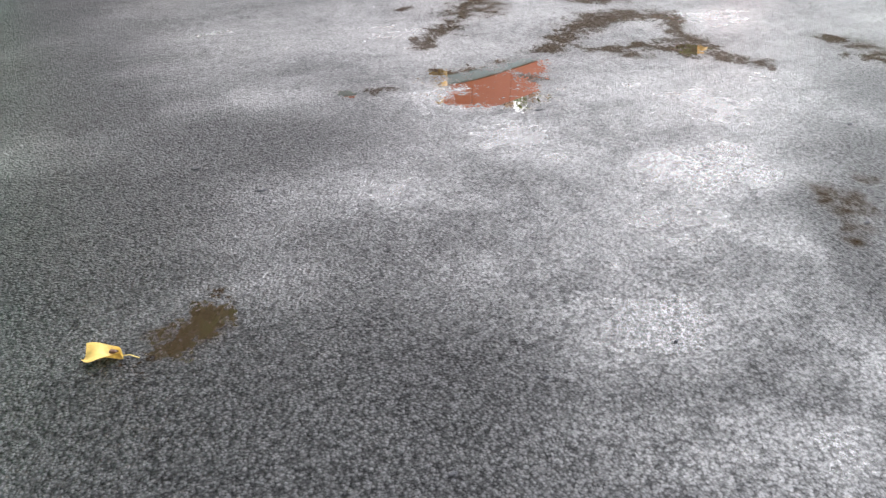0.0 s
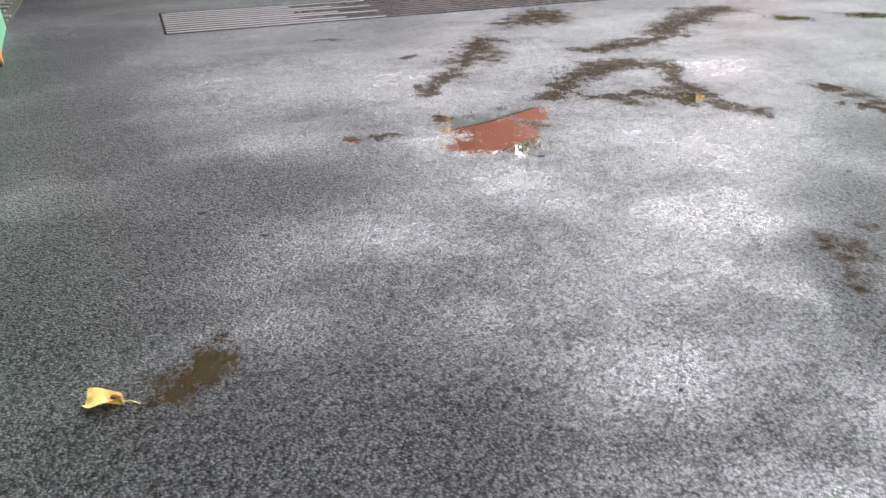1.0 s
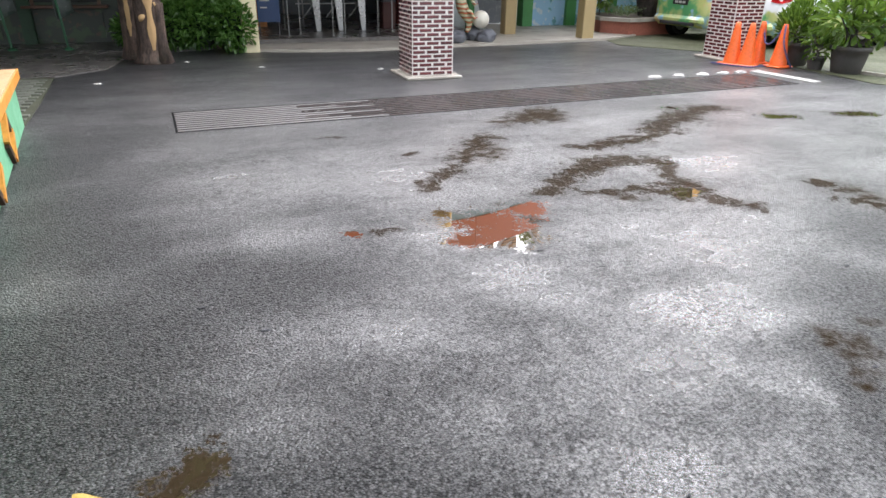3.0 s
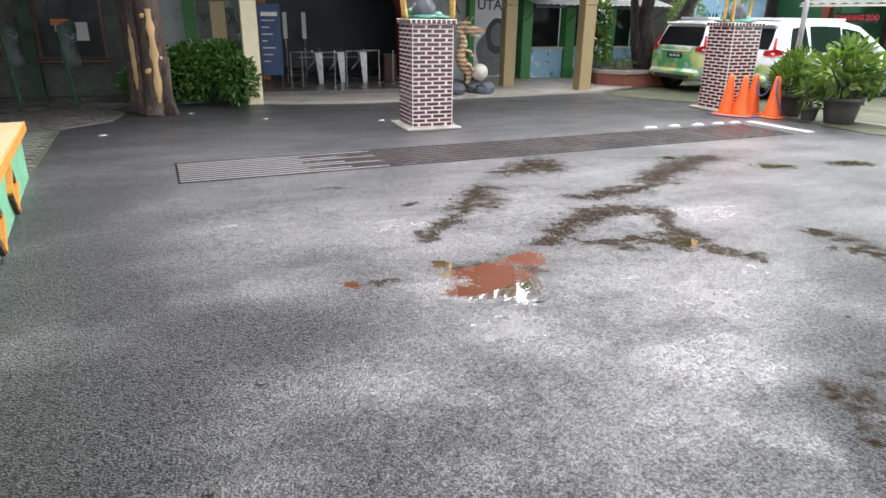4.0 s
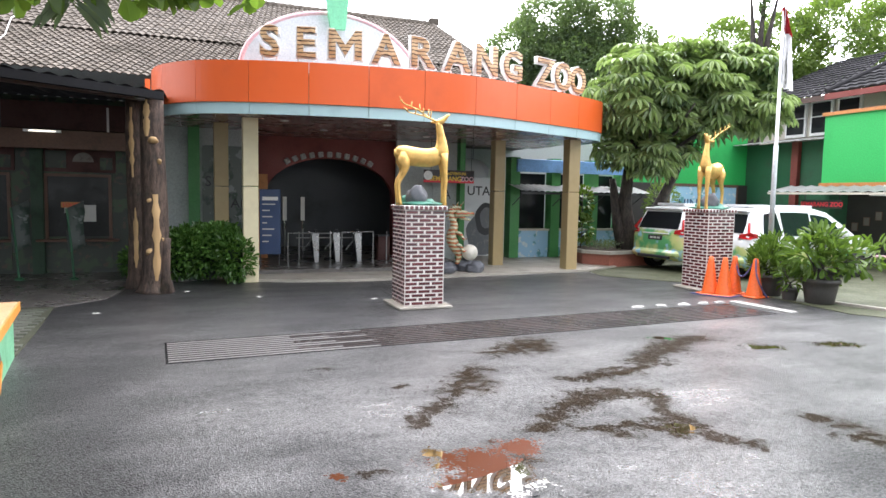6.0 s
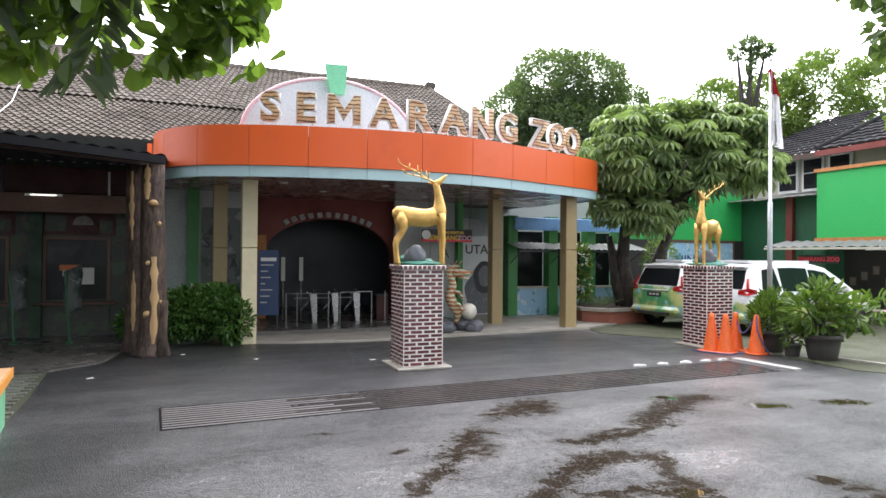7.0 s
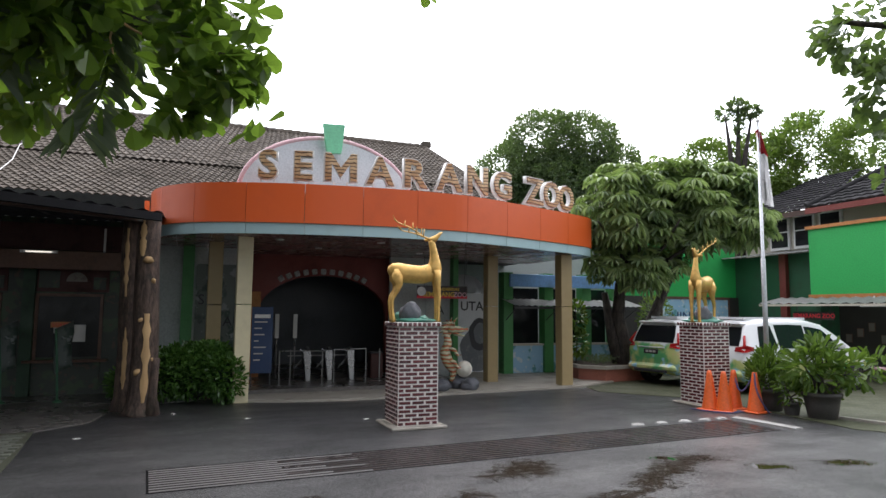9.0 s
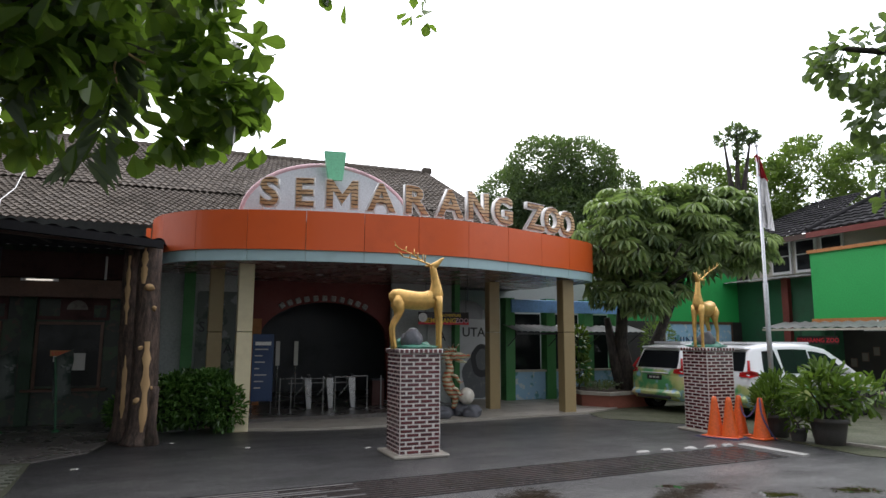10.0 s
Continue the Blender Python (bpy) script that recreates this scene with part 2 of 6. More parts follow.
def livery_material(name, top):
    """Printed car wrap: white above the height top, greens, yellow and blue below."""
    m, nd, lk, b = nodes_of(name)
    tc = nd.new("ShaderNodeTexCoord").outputs["Object"]
    n1, n2 = cloud(nd, lk, 1.8, 3, tc), cloud(nd, lk, 3.1, 2, tc)
    col = mixed(nd, lk, (0.10, 0.36, 0.14), (0.50, 0.54, 0.20), spread(nd, lk, n1, 0.38, 0.55))
    col = mixed(nd, lk, col, (0.28, 0.52, 0.62), spread(nd, lk, n2, 0.54, 0.66))
    col = mixed(nd, lk, col, (0.60, 0.48, 0.22), spread(nd, lk, n1, 0.58, 0.68))
    sep = nd.new("ShaderNodeSeparateXYZ")
    lk.new(tc, sep.inputs[0])
    hi = calc(nd, lk, "ADD", sep.outputs["Z"], calc(nd, lk, "MULTIPLY", n2, 0.5))
    col = mixed(nd, lk, col, (0.78, 0.80, 0.80), spread(nd, lk, hi, top, top + 0.1))
    lk.new(col, b.inputs["Base Color"])
    b.inputs["Roughness"].default_value = 0.25
    b.inputs["Coat Weight"].default_value = 0.6
    return m


def bark_material(name, dark, light):
    m, nd, lk, b = nodes_of(name)
    a = cloud(nd, lk, 15, 7, rough=0.72, stretch=(1, 1, 0.3))
    c = cloud(nd, lk, 2.0, 4)
    lk.new(mixed(nd, lk, mixed(nd, lk, dark, light, spread(nd, lk, a, 0.35, 0.7)), (0.05, 0.06, 0.04), spread(nd, lk, c, 0.55, 0.8, 0, 0.6)), b.inputs["Base Color"])
    b.inputs["Roughness"].default_value = 0.8
    bumped(nd, lk, b, a, 1.0, 0.04)
    return m


def banded_material():
    """Painted scales in wavy bands of cream, green, orange and red."""
    m, nd, lk, b = nodes_of("painted_scales")
    tc = nd.new("ShaderNodeTexCoord").outputs["Object"]
    wv = nd.new("ShaderNodeTexWave")
    wv.bands_direction = "Z"
    for key, v in (("Scale", 3.2), ("Distortion", 2.5), ("Detail", 2.0), ("Detail Scale", 3.0)):
        wv.inputs[key].default_value = v
    lk.new(tc, wv.inputs["Vector"])
    col = mixed(nd, lk, (0.62, 0.55, 0.38), (0.06, 0.24, 0.16), spread(nd, lk, wv.outputs["Fac"], 0.30, 0.42))
    col = mixed(nd, lk, col, (0.60, 0.30, 0.05), spread(nd, lk, wv.outputs["Fac"], 0.62, 0.70))
    col = mixed(nd, lk, col, (0.42, 0.05, 0.04), spread(nd, lk, wv.outputs["Fac"], 0.84, 0.90))
    lk.new(col, b.inputs["Base Color"])
    b.inputs["Roughness"].default_value = 0.4
    return m


def mural_material(name, ground, c1, c2, scale):
    m, nd, lk, b = nodes_of(name)
    tc = nd.new("ShaderNodeTexCoord").outputs["Object"]
    n1, n2 = cloud(nd, lk, scale, 3, tc), cloud(nd, lk, scale * 2.3, 3, tc)
    col = mixed(nd, lk, ground, c1, spread(nd, lk, n1, 0.52, 0.58))
    col = mixed(nd, lk, col, c2, spread(nd, lk, n2, 0.58, 0.63))
    lk.new(col, b.inputs["Base Color"])
    b.inputs["Roughness"].default_value = 0.5
    return m


M_ASPHALT = asphalt_material()
M_PAVER = surface("grey_paving_block", (0.10, 0.105, 0.082), 0.7, dirt=(0.05, 0.07, 0.03), dirty=0.7, vary=0.25)
M_JOINT = surface("mossy_joint", (0.05, 0.055, 0.03), 0.8)
M_CONCRETE = surface("worn_concrete", (0.36, 0.33, 0.28), 0.5, dirt=(0.09, 0.08, 0.06), dirty=0.6, grain=40)
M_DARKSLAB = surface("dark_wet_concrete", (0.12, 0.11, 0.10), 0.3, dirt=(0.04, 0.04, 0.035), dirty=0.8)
M_GRASSY = surface("mossy_lawn", (0.078, 0.084, 0.042), 0.75, dirt=(0.035, 0.045, 0.02), dirty=0.9, grain=22, stain=1.6, bump=0.8, mottle=0.45)
M_STEEL = surface("rusty_steel_bar", (0.038, 0.027, 0.024), 0.26, 0.0, dirt=(0.07, 0.028, 0.015), dirty=0.6, grain=25, stain=1.1)
M_STEEL_LIGHT = surface("pale_steel_bar", (0.15, 0.14, 0.135), 0.4, 0.0, dirt=(0.12, 0.07, 0.05), dirty=0.35, grain=25, stain=1.1)
M_BLACK = surface("shade_black", (0.012, 0.012, 0.012), 0.9, gloss=0.05)
M_BRICK = surface("glazed_dark_red_brick", (0.09, 0.017, 0.018), 0.25, dirt=(0.012, 0.008, 0.008), dirty=0.85, grain=18, stain=5, vary=0.45, coat=0.4)
M_MORTAR = surface("white_mortar", (0.76, 0.71, 0.67), 0.6, dirt=(0.40, 0.22, 0.2), dirty=0.4)
M_GOLD = surface("gold_paint", (0.74, 0.45, 0.13), 0.36, 0.45, dirt=(0.28, 0.13, 0.03), dirty=0.5, grain=12, stain=5, bump=0.1)
M_ROCKGREEN = surface("green_painted_rock", (0.05, 0.24, 0.17), 0.5, dirt=(0.30, 0.34, 0.30), dirty=0.8, stain=7)
M_ROCK = surface("grey_painted_rock", (0.11, 0.115, 0.13), 0.55, dirt=(0.06, 0.06, 0.07), dirty=0.8, stain=5, bump=0.5)
M_ORANGE = surface("orange_metal_panel", (0.72, 0.115, 0.022), 0.38, dirt=(0.40, 0.06, 0.015), dirty=0.3, grain=8, stain=0.8, bump=0.0, vary=0.04)
M_TEAL = surface("pale_teal_metal_panel", (0.40, 0.56, 0.58), 0.4, dirt=(0.24, 0.34, 0.36), dirty=0.4, grain=8, bump=0.0, vary=0.04)
M_SOFFIT = surface("brown_ceiling_sheet", (0.30, 0.19, 0.17), 0.22, dirt=(0.12, 0.07, 0.06), dirty=0.4, grain=6, bump=0.0, vary=0.08)
M_CREAM = surface("cream_metal_cladding", (0.70, 0.62, 0.40), 0.4, dirt=(0.36, 0.30, 0.17), dirty=0.4, grain=8, bump=0.0)
M_TAN = surface("tan_metal_cladding", (0.36, 0.27, 0.13), 0.4, dirt=(0.26, 0.19, 0.09), dirty=0.4, grain=8, bump=0.0)
M_TILE = surface("weathered_grey_clay_tile", (0.105, 0.088, 0.072), 0.75, dirt=(0.04, 0.038, 0.03), dirty=0.8, grain=14, stain=0.7, bump=0.3, vary=0.25, island=True, gloss=0.12)
M_TILE_DARK = surface("dark_grey_roof_tile", (0.045, 0.044, 0.046), 0.85, dirt=(0.02, 0.022, 0.02), dirty=0.7, stain=0.9, vary=0.2, island=True, gloss=0.03)
M_WHITE = surface("white_paint", (0.78, 0.77, 0.75), 0.5, dirt=(0.42, 0.40, 0.36), dirty=0.4)
M_GRIMYWHITE = surface("grimy_white_paint", (0.38, 0.37, 0.35), 0.6, dirt=(0.13, 0.12, 0.105), dirty=0.8, stain=6)
M_LETTER = tiger_material()
M_PINK = surface("pale_pink_rim", (0.72, 0.45, 0.48), 0.5)
M_SILVER = surface("silver_grey_board", (0.62, 0.64, 0.67), 0.45, dirt=(0.34, 0.36, 0.40), dirty=0.7, stain=2.2)
M_MINT = surface("mint_green_block", (0.20, 0.62, 0.36), 0.45)
M_GREEN = surface("bright_green_wall_paint", (0.02, 0.40, 0.09), 0.6, dirt=(0.02, 0.22, 0.06), dirty=0.5, stain=0.8)
M_POSTGREEN = surface("green_post_paint", (0.06, 0.25, 0.07), 0.5, dirt=(0.03, 0.12, 0.04), dirty=0.6)
M_DARKGREEN = surface("dark_green_sheet", (0.02, 0.10, 0.045), 0.5, dirty=0.5)
M_RUSTORANGE = surface("faded_orange_trim", (0.50, 0.20, 0.06), 0.6, dirt=(0.2, 0.09, 0.04), dirty=0.6, stain=4)
M_BLUE = surface("pale_blue_fascia", (0.22, 0.44, 0.80), 0.5)
# near black; also stands for the shade inside hall and shop
M_DARKWALL = surface("near_black_wall", (0.03, 0.027, 0.025), 0.7, dirty=0.6)
M_REDWALL = surface("dull_red_wall", (0.19, 0.036, 0.027), 0.65, dirt=(0.08, 0.02, 0.015), dirty=0.6)
M_CREAMWALL = surface("cream_wall", (0.55, 0.50, 0.42), 0.7, dirt=(0.25, 0.22, 0.17), dirty=0.6)
M_GREYWALL = surface("pale_grey_wall", (0.42, 0.45, 0.44), 0.65, dirt=(0.2, 0.22, 0.21), dirty=0.6)
M_GLASS = surface("dark_window_glass", (0.012, 0.014, 0.016), 0.06, dirty=0.1, bump=0.0, gloss=0.28)
M_BOOTHGLASS = surface("dull_booth_glass", (0.012, 0.013, 0.012), 0.35, dirt=(0.03, 0.032, 0.03), dirty=0.6, stain=4, bump=0.0, gloss=0.2)
# booth red and green are darkened: the deep roof's shade is in the colour
M_BOOTHRED = surface("shade_darkened_red", (0.060, 0.018, 0.014), 0.7, dirt=(0.02, 0.012, 0.01), dirty=0.8, stain=3)
M_BOOTHGREEN = surface("shade_darkened_green", (0.014, 0.045, 0.02), 0.6, dirt=(0.012, 0.016, 0.012), dirty=0.8, stain=3)
M_HALL = surface("shaded_blue_grey_wall", (0.055, 0.062, 0.07), 0.5, dirt=(0.025, 0.027, 0.03), dirty=0.8, stain=0.8)
M_BLACKSTEEL = surface("black_gutter", (0.018, 0.018, 0.02), 0.8, gloss=0.1, dirty=0.5)
M_CORR = surface("grey_corrugated_sheet", (0.42, 0.43, 0.42), 0.45, 0.2, dirt=(0.15, 0.12, 0.08), dirty=0.6)
M_BOARD = surface("old_brown_sign_board", (0.12, 0.062, 0.04), 0.6, dirty=0.7, stain=3)
M_STAINLESS = surface("brushed_steel", (0.30, 0.30, 0.295), 0.32, 0.9, dirty=0.15, bump=0.0)
M_GALV = surface("galvanised_pole", (0.58, 0.60, 0.62), 0.35, 0.5, dirty=0.25)
M_PLASTICORANGE = surface("orange_cone_plastic", (0.82, 0.14, 0.025), 0.42, dirt=(0.42, 0.10, 0.04), dirty=0.4, stain=3, bump=0.05)
M_CHAIN = surface("blue_plastic_chain", (0.10, 0.11, 0.26), 0.5, dirty=0.6, stain=8)
M_POT = surface("dark_clay_pot", (0.055, 0.05, 0.046), 0.55, dirt=(0.11, 0.09, 0.06), dirty=0.7, stain=3)
M_SOIL = surface("soil", (0.05, 0.035, 0.022), 0.95, bump=0.6)
M_PLANTER = surface("red_brown_planter_paint", (0.30, 0.10, 0.065), 0.6, dirt=(0.10, 0.05, 0.035), dirty=0.6, stain=2.5)
M_BENCHGREEN = surface("sea_green_wall_paint", (0.16, 0.42, 0.24), 0.55, dirt=(0.08, 0.20, 0.11), dirty=0.5, stain=2.5)
M_BENCHTOP = surface("peeling_orange_top", (0.56, 0.32, 0.15), 0.6, dirt=(0.42, 0.16, 0.05), dirty=0.7, stain=2.2)
M_BENCHORANGE = surface("orange_trim_paint", (0.62, 0.26, 0.04), 0.5, dirt=(0.5, 0.2, 0.04), dirty=0.3)
M_DARKWOOD = surface("dark_brown_paint", (0.06, 0.025, 0.015), 0.4)
M_BARK = bark_material("brown_bark", (0.035, 0.023, 0.018), (0.14, 0.092, 0.068))
M_BARK2 = bark_material("grey_brown_bark", (0.016, 0.013, 0.011), (0.07, 0.055, 0.043))
M_SAWN = surface("bare_sawn_wood", (0.56, 0.36, 0.17), 0.65, dirt=(0.30, 0.17, 0.07), dirty=0.6, grain=14, stretch=(1, 1, 0.2))
M_HEDGE = foliage("hedge_leaf", (0.010, 0.040, 0.010), (0.13, 0.27, 0.06), 0.22, 0.22)
M_UMBRELLA = foliage("umbrella_leaf", (0.05, 0.09, 0.05), (0.40, 0.50, 0.20), 0.30, 0.30)
M_TREE = foliage("tree_leaf", (0.042, 0.072, 0.040), (0.16, 0.21, 0.11), 0.5)
M_TREE2 = foliage("light_tree_leaf", (0.06, 0.11, 0.03), (0.20, 0.28, 0.06), 0.5)
M_ALMOND = foliage("broad_leaf", (0.026, 0.060, 0.016), (0.17, 0.28, 0.05), 0.24, 0.56)
M_POTLEAF = foliage("glossy_pot_leaf", (0.012, 0.040, 0.010), (0.17, 0.27, 0.055), 0.26, 0.3)
M_FALLEN = surface("yellow_fallen_leaf", (0.82, 0.62, 0.20), 0.5, dirt=(0.42, 0.24, 0.06), dirty=0.45, grain=40, stain=22)
M_RED = surface("red_cloth", (0.50, 0.02, 0.03), 0.7, bump=0.0)
M_WHITECLOTH = surface("white_cloth", (0.80, 0.80, 0.80), 0.7, bump=0.0)
M_LIVERY = livery_material("printed_car_wrap", 1.28)
M_LIVERY_WHITE = livery_material("half_printed_car_wrap", 0.92)
M_CARWHITE = surface("white_car_paint", (0.74, 0.75, 0.76), 0.2, dirty=0.1, bump=0.0, coat=0.8)
M_TYRE = surface("tyre_rubber", (0.02, 0.02, 0.02), 0.7)
M_RIM = surface("alloy_rim", (0.5, 0.5, 0.5), 0.3, 0.8)
M_TAIL = surface("red_tail_light", (0.45, 0.02, 0.02), 0.12, bump=0.0, dirty=0.0)
M_PLATE = surface("black_number_plate", (0.02, 0.02, 0.02), 0.4)
M_SIGNBLUE = surface("blue_notice_board", (0.014, 0.045, 0.13), 0.45, dirty=0.3)
M_BANNER = surface("black_red_banner", (0.03, 0.02, 0.02), 0.5)
M_YELLOW = surface("yellow_print", (0.78, 0.50, 0.04), 0.5, bump=0.0)
M_REDPRINT = surface("red_print", (0.70, 0.03, 0.05), 0.5, bump=0.0)
M_DULLPRINT = surface("dull_print", (0.16, 0.14, 0.12), 0.6, dirt=(0.05, 0.03, 0.03), dirty=0.8, stain=9, bump=0.0)
M_INK = surface("dark_print", (0.03, 0.03, 0.035), 0.5, bump=0.0)
M_POSTER = surface("grey_poster_print", (0.60, 0.62, 0.64), 0.45, dirt=(0.38, 0.40, 0.42), dirty=0.6, stain=1.5, bump=0.0)
M_POSTERSHAPE = surface("dark_grey_print", (0.12, 0.13, 0.14), 0.45, dirt=(0.34, 0.32, 0.31), dirty=0.8, stain=6, bump=0.0)
M_POSTERBLUE = mural_material("blue_printed_panel", (0.30, 0.50, 0.66), (0.10, 0.28, 0.30), (0.55, 0.62, 0.64), 2.2)
M_MURAL = mural_material("dark_printed_panel", (0.12, 0.14, 0.13), (0.05, 0.08, 0.06), (0.24, 0.27, 0.26), 2.0)
# print tones lowered as well for the shade inside the booth
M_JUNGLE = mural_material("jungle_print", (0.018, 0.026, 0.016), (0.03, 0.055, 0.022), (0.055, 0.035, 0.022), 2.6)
M_PAPER = surface("white_paper_notice", (0.52, 0.51, 0.48), 0.7, bump=0.0)
M_LAMP, _nd, _lk, _b = nodes_of("lit_tube")
_b.inputs["Emission Color"].default_value, _b.inputs["Emission Strength"].default_value = (1.0, 0.93, 0.8, 1), 0.9
M_SHINYCREAM = surface("glossy_white_ball", (0.72, 0.68, 0.58), 0.3, bump=0.0)
M_DRAGON = banded_material()


# ---- building helpers ----
def part(name, bm, material, parent=None, label="", smooth=False):
    me = bpy.data.meshes.new(name)
    bm.to_mesh(me)
    bm.free()
    me.materials.append(material)
    if smooth:
        me.shade_smooth()
    ob = new(name, me)
    if parent is not None:
        ob.parent = parent
    if label:
        ob["label"] = label
    return ob


def thing(name, label, category, at=None, group="", kind=""):
    ob = new(name)
    ob.empty_display_size = 0.1
    if at is not None:
        ob.matrix_basis = at
    return tagged(ob, label, category, group, kind)


def solid(name, bm, material, label, category="", kind="", group="", smooth=False):
    return tagged(part(name, bm, material, None, "", smooth), label, category, group, kind)


def box(bm, x0, y0, z0, x1, y1, z1, bevel=0.0, m=None):
    vs = [bm.verts.new((x, y, z)) for x in (x0, x1) for y in (y0, y1) for z in (z0, z1)]
    fs = [bm.faces.new([vs[i] for i in f]) for f in ((0, 1, 3, 2), (4, 6, 7, 5), (0, 4, 5, 1), (2, 3, 7, 6), (0, 2, 6, 4), (1, 5, 7, 3))]
    if bevel:
        es = list({e for f in fs for e in f.edges})
        out = bmesh.ops.bevel(bm, geom=es, offset=bevel, segments=1, affect="EDGES", profile=0.7)
        vs = list({v for f in out["faces"] for v in f.verts} | {v for v in vs if v.is_valid})
    if m is not None:
        bmesh.ops.transform(bm, matrix=m, verts=vs)
    return bm


def boxes(*specs, bevel=0.0):
    bm = bmesh.new()
    for s in specs:
        box(bm, *s, bevel=bevel)
    return bm


def prism(bm, pts, z0, z1):
    """An upright block over a plan outline, counter-clockwise."""
    lo = [bm.verts.new((x, y, z0)) for x, y in pts]
    hi = [bm.verts.new((x, y, z1)) for x, y in pts]
    n = len(pts)
    bm.faces.new(hi)
    bm.faces.new(lo[::-1])
    for i in range(n):
        bm.faces.new((lo[i], lo[(i + 1) % n], hi[(i + 1) % n], hi[i]))
    return bm


def slab_xz(bm, pts, y0, y1):
    a = [bm.verts.new((x, y0, z)) for x, z in pts]
    b = [bm.verts.new((x, y1, z)) for x, z in pts]
    n = len(pts)
    bm.faces.new(a)
    bm.faces.new(b[::-1])
    for i in range(n):
        bm.faces.new((a[i], b[i], b[(i + 1) % n], a[(i + 1) % n]))
    return bm


def tube(bm, pts, radii, seg=10, flat=1.0, wobble=0.0, rng=None):
    """A round limb through points; radii one for each point; flat squeezes it sideways."""
    pts = [Vector(p) for p in pts]
    rings = []
    side = None
    for i, p in enumerate(pts):
        d = (pts[min(i + 1, len(pts) - 1)] - pts[max(i - 1, 0)]).normalized()
        if side is None:
            side = d.cross(Vector((0, 1, 0.01)) if abs(d.y) < 0.9 else Vector((1, 0, 0))).normalized()
        side = (side - d * side.dot(d)).normalized()
        up = d.cross(side)
        ring = []
        for k in range(seg):
            a = 2 * math.pi * k / seg
            r = radii[i] * (1 + (rng.uniform(-wobble, wobble) if rng else 0))
            ring.append(bm.verts.new(p + side * (math.cos(a) * r) + up * (math.sin(a) * r * flat)))
        rings.append(ring)
    for a, b in zip(rings, rings[1:]):
        for k in range(seg):
            bm.faces.new((a[k], a[(k + 1) % seg], b[(k + 1) % seg], b[k]))
    bm.faces.new(rings[0][::-1])
    bm.faces.new(rings[-1])
    return bm


def lathe(bm, profile, seg=24, at=(0, 0, 0)):
    rings = [[bm.verts.new((at[0] + r * math.cos(2 * math.pi * k / seg), at[1] + r * math.sin(2 * math.pi * k / seg), at[2] + z)) for k in range(seg)] for r, z in profile]
    for a, b in zip(rings, rings[1:]):
        for k in range(seg):
            bm.faces.new((a[k], a[(k + 1) % seg], b[(k + 1) % seg], b[k]))
    bm.faces.new(rings[0][::-1])
    bm.faces.new(rings[-1])
    return bm


def lump(bm, c, size, seed, rough=0.25):
    """A rough boulder."""
    out = bmesh.ops.create_icosphere(bm, subdivisions=3, radius=1.0)
    for v in out["verts"]:
        n = noise.noise(v.co * 1.6 + Vector((seed * 7.1, seed * 3.3, 0))) + 0.5 * noise.noise(v.co * 4 + Vector((seed, 0, 5)))
        k = 1 + rough * n
        v.co = Vector((c[0] + v.co.x * size[0] * k, c[1] + v.co.y * size[1] * k, c[2] + v.co.z * size[2] * k))
    return bm


def lettering(name, text, size, depth, material, parent, m, label="", bold=0.0, width=1.0):
    """Raised text as a mesh: it reads along x and stands up along z of the pose m, facing -y."""
    cu = bpy.data.curves.new(name, "FONT")
    cu.body, cu.size, cu.extrude, cu.offset, cu.align_x, cu.resolution_u = text, size, depth / 2, bold, "CENTER", 3
    tmp = new("tmp_text", cu)
    bpy.context.view_layer.update()
    me = bpy.data.meshes.new_from_object(tmp.evaluated_get(bpy.context.evaluated_depsgraph_get()))
    bpy.data.objects.remove(tmp)
    me.transform(m @ Matrix.Rotation(math.pi / 2, 4, "X") @ Matrix.Diagonal((width, 1, 1, 1)))
    me.materials.clear()
    me.materials.append(material)
    ob = new(name, me)
    if parent is not None:
        ob.parent = parent
    if label:
        ob["label"] = label
    return ob


LEAF = np.array([(0, 0, 0), (-.5, .35, .10), (-.38, .75, .06), (0, 1, -.10), (.38, .75, .06), (.5, .35, .10)])
OBOVATE = np.array([(0, 0, 0), (-.26, .32, .05), (-.48, .66, .08), (-.30, .93, .03), (0, 1, -.07), (.30, .93, .03), (.48, .66, .08), (.26, .32, .05)])


def leaves(name, places, ways, lengths, widths, material, parent=None, form=LEAF, roll=None, rng=None):
    """Many small folded leaves: each at a place, pointing along its way."""
    n = len(places)
    rng = rng or np.random.default_rng(3)
    d = ways / np.maximum(np.linalg.norm(ways, axis=1, keepdims=True), 1e-6)
    ref = np.tile((0.0, 0.0, 1.0), (n, 1)) + rng.normal(0, 0.45 if roll is None else roll, (n, 3))
    s = np.cross(d, ref)
    s /= np.maximum(np.linalg.norm(s, axis=1, keepdims=True), 1e-6)
    u = np.cross(s, d)
    v = places[:, None] + s[:, None] * (form[None, :, :1] * widths[:, None, None]) + d[:, None] * (form[None, :, 1:2] * lengths[:, None, None]) + u[:, None] * (form[None, :, 2:] * lengths[:, None, None])
    k = len(form)
    base = (np.arange(n) * k)[:, None]
    half = k // 2
    f = np.concatenate([base + np.array([[0] + list(range(half, 0, -1))]), base + np.array([[0] + list(range(k - 1, half - 1, -1))])], 1).reshape(-1, half + 1)
    me = bpy.data.meshes.new(name)
    me.from_pydata(v.reshape(-1, 3).tolist(), [], f.tolist())
    me.materials.append(material)
    ob = new(name, me)
    if parent is not None:
        ob.parent = parent
    return ob


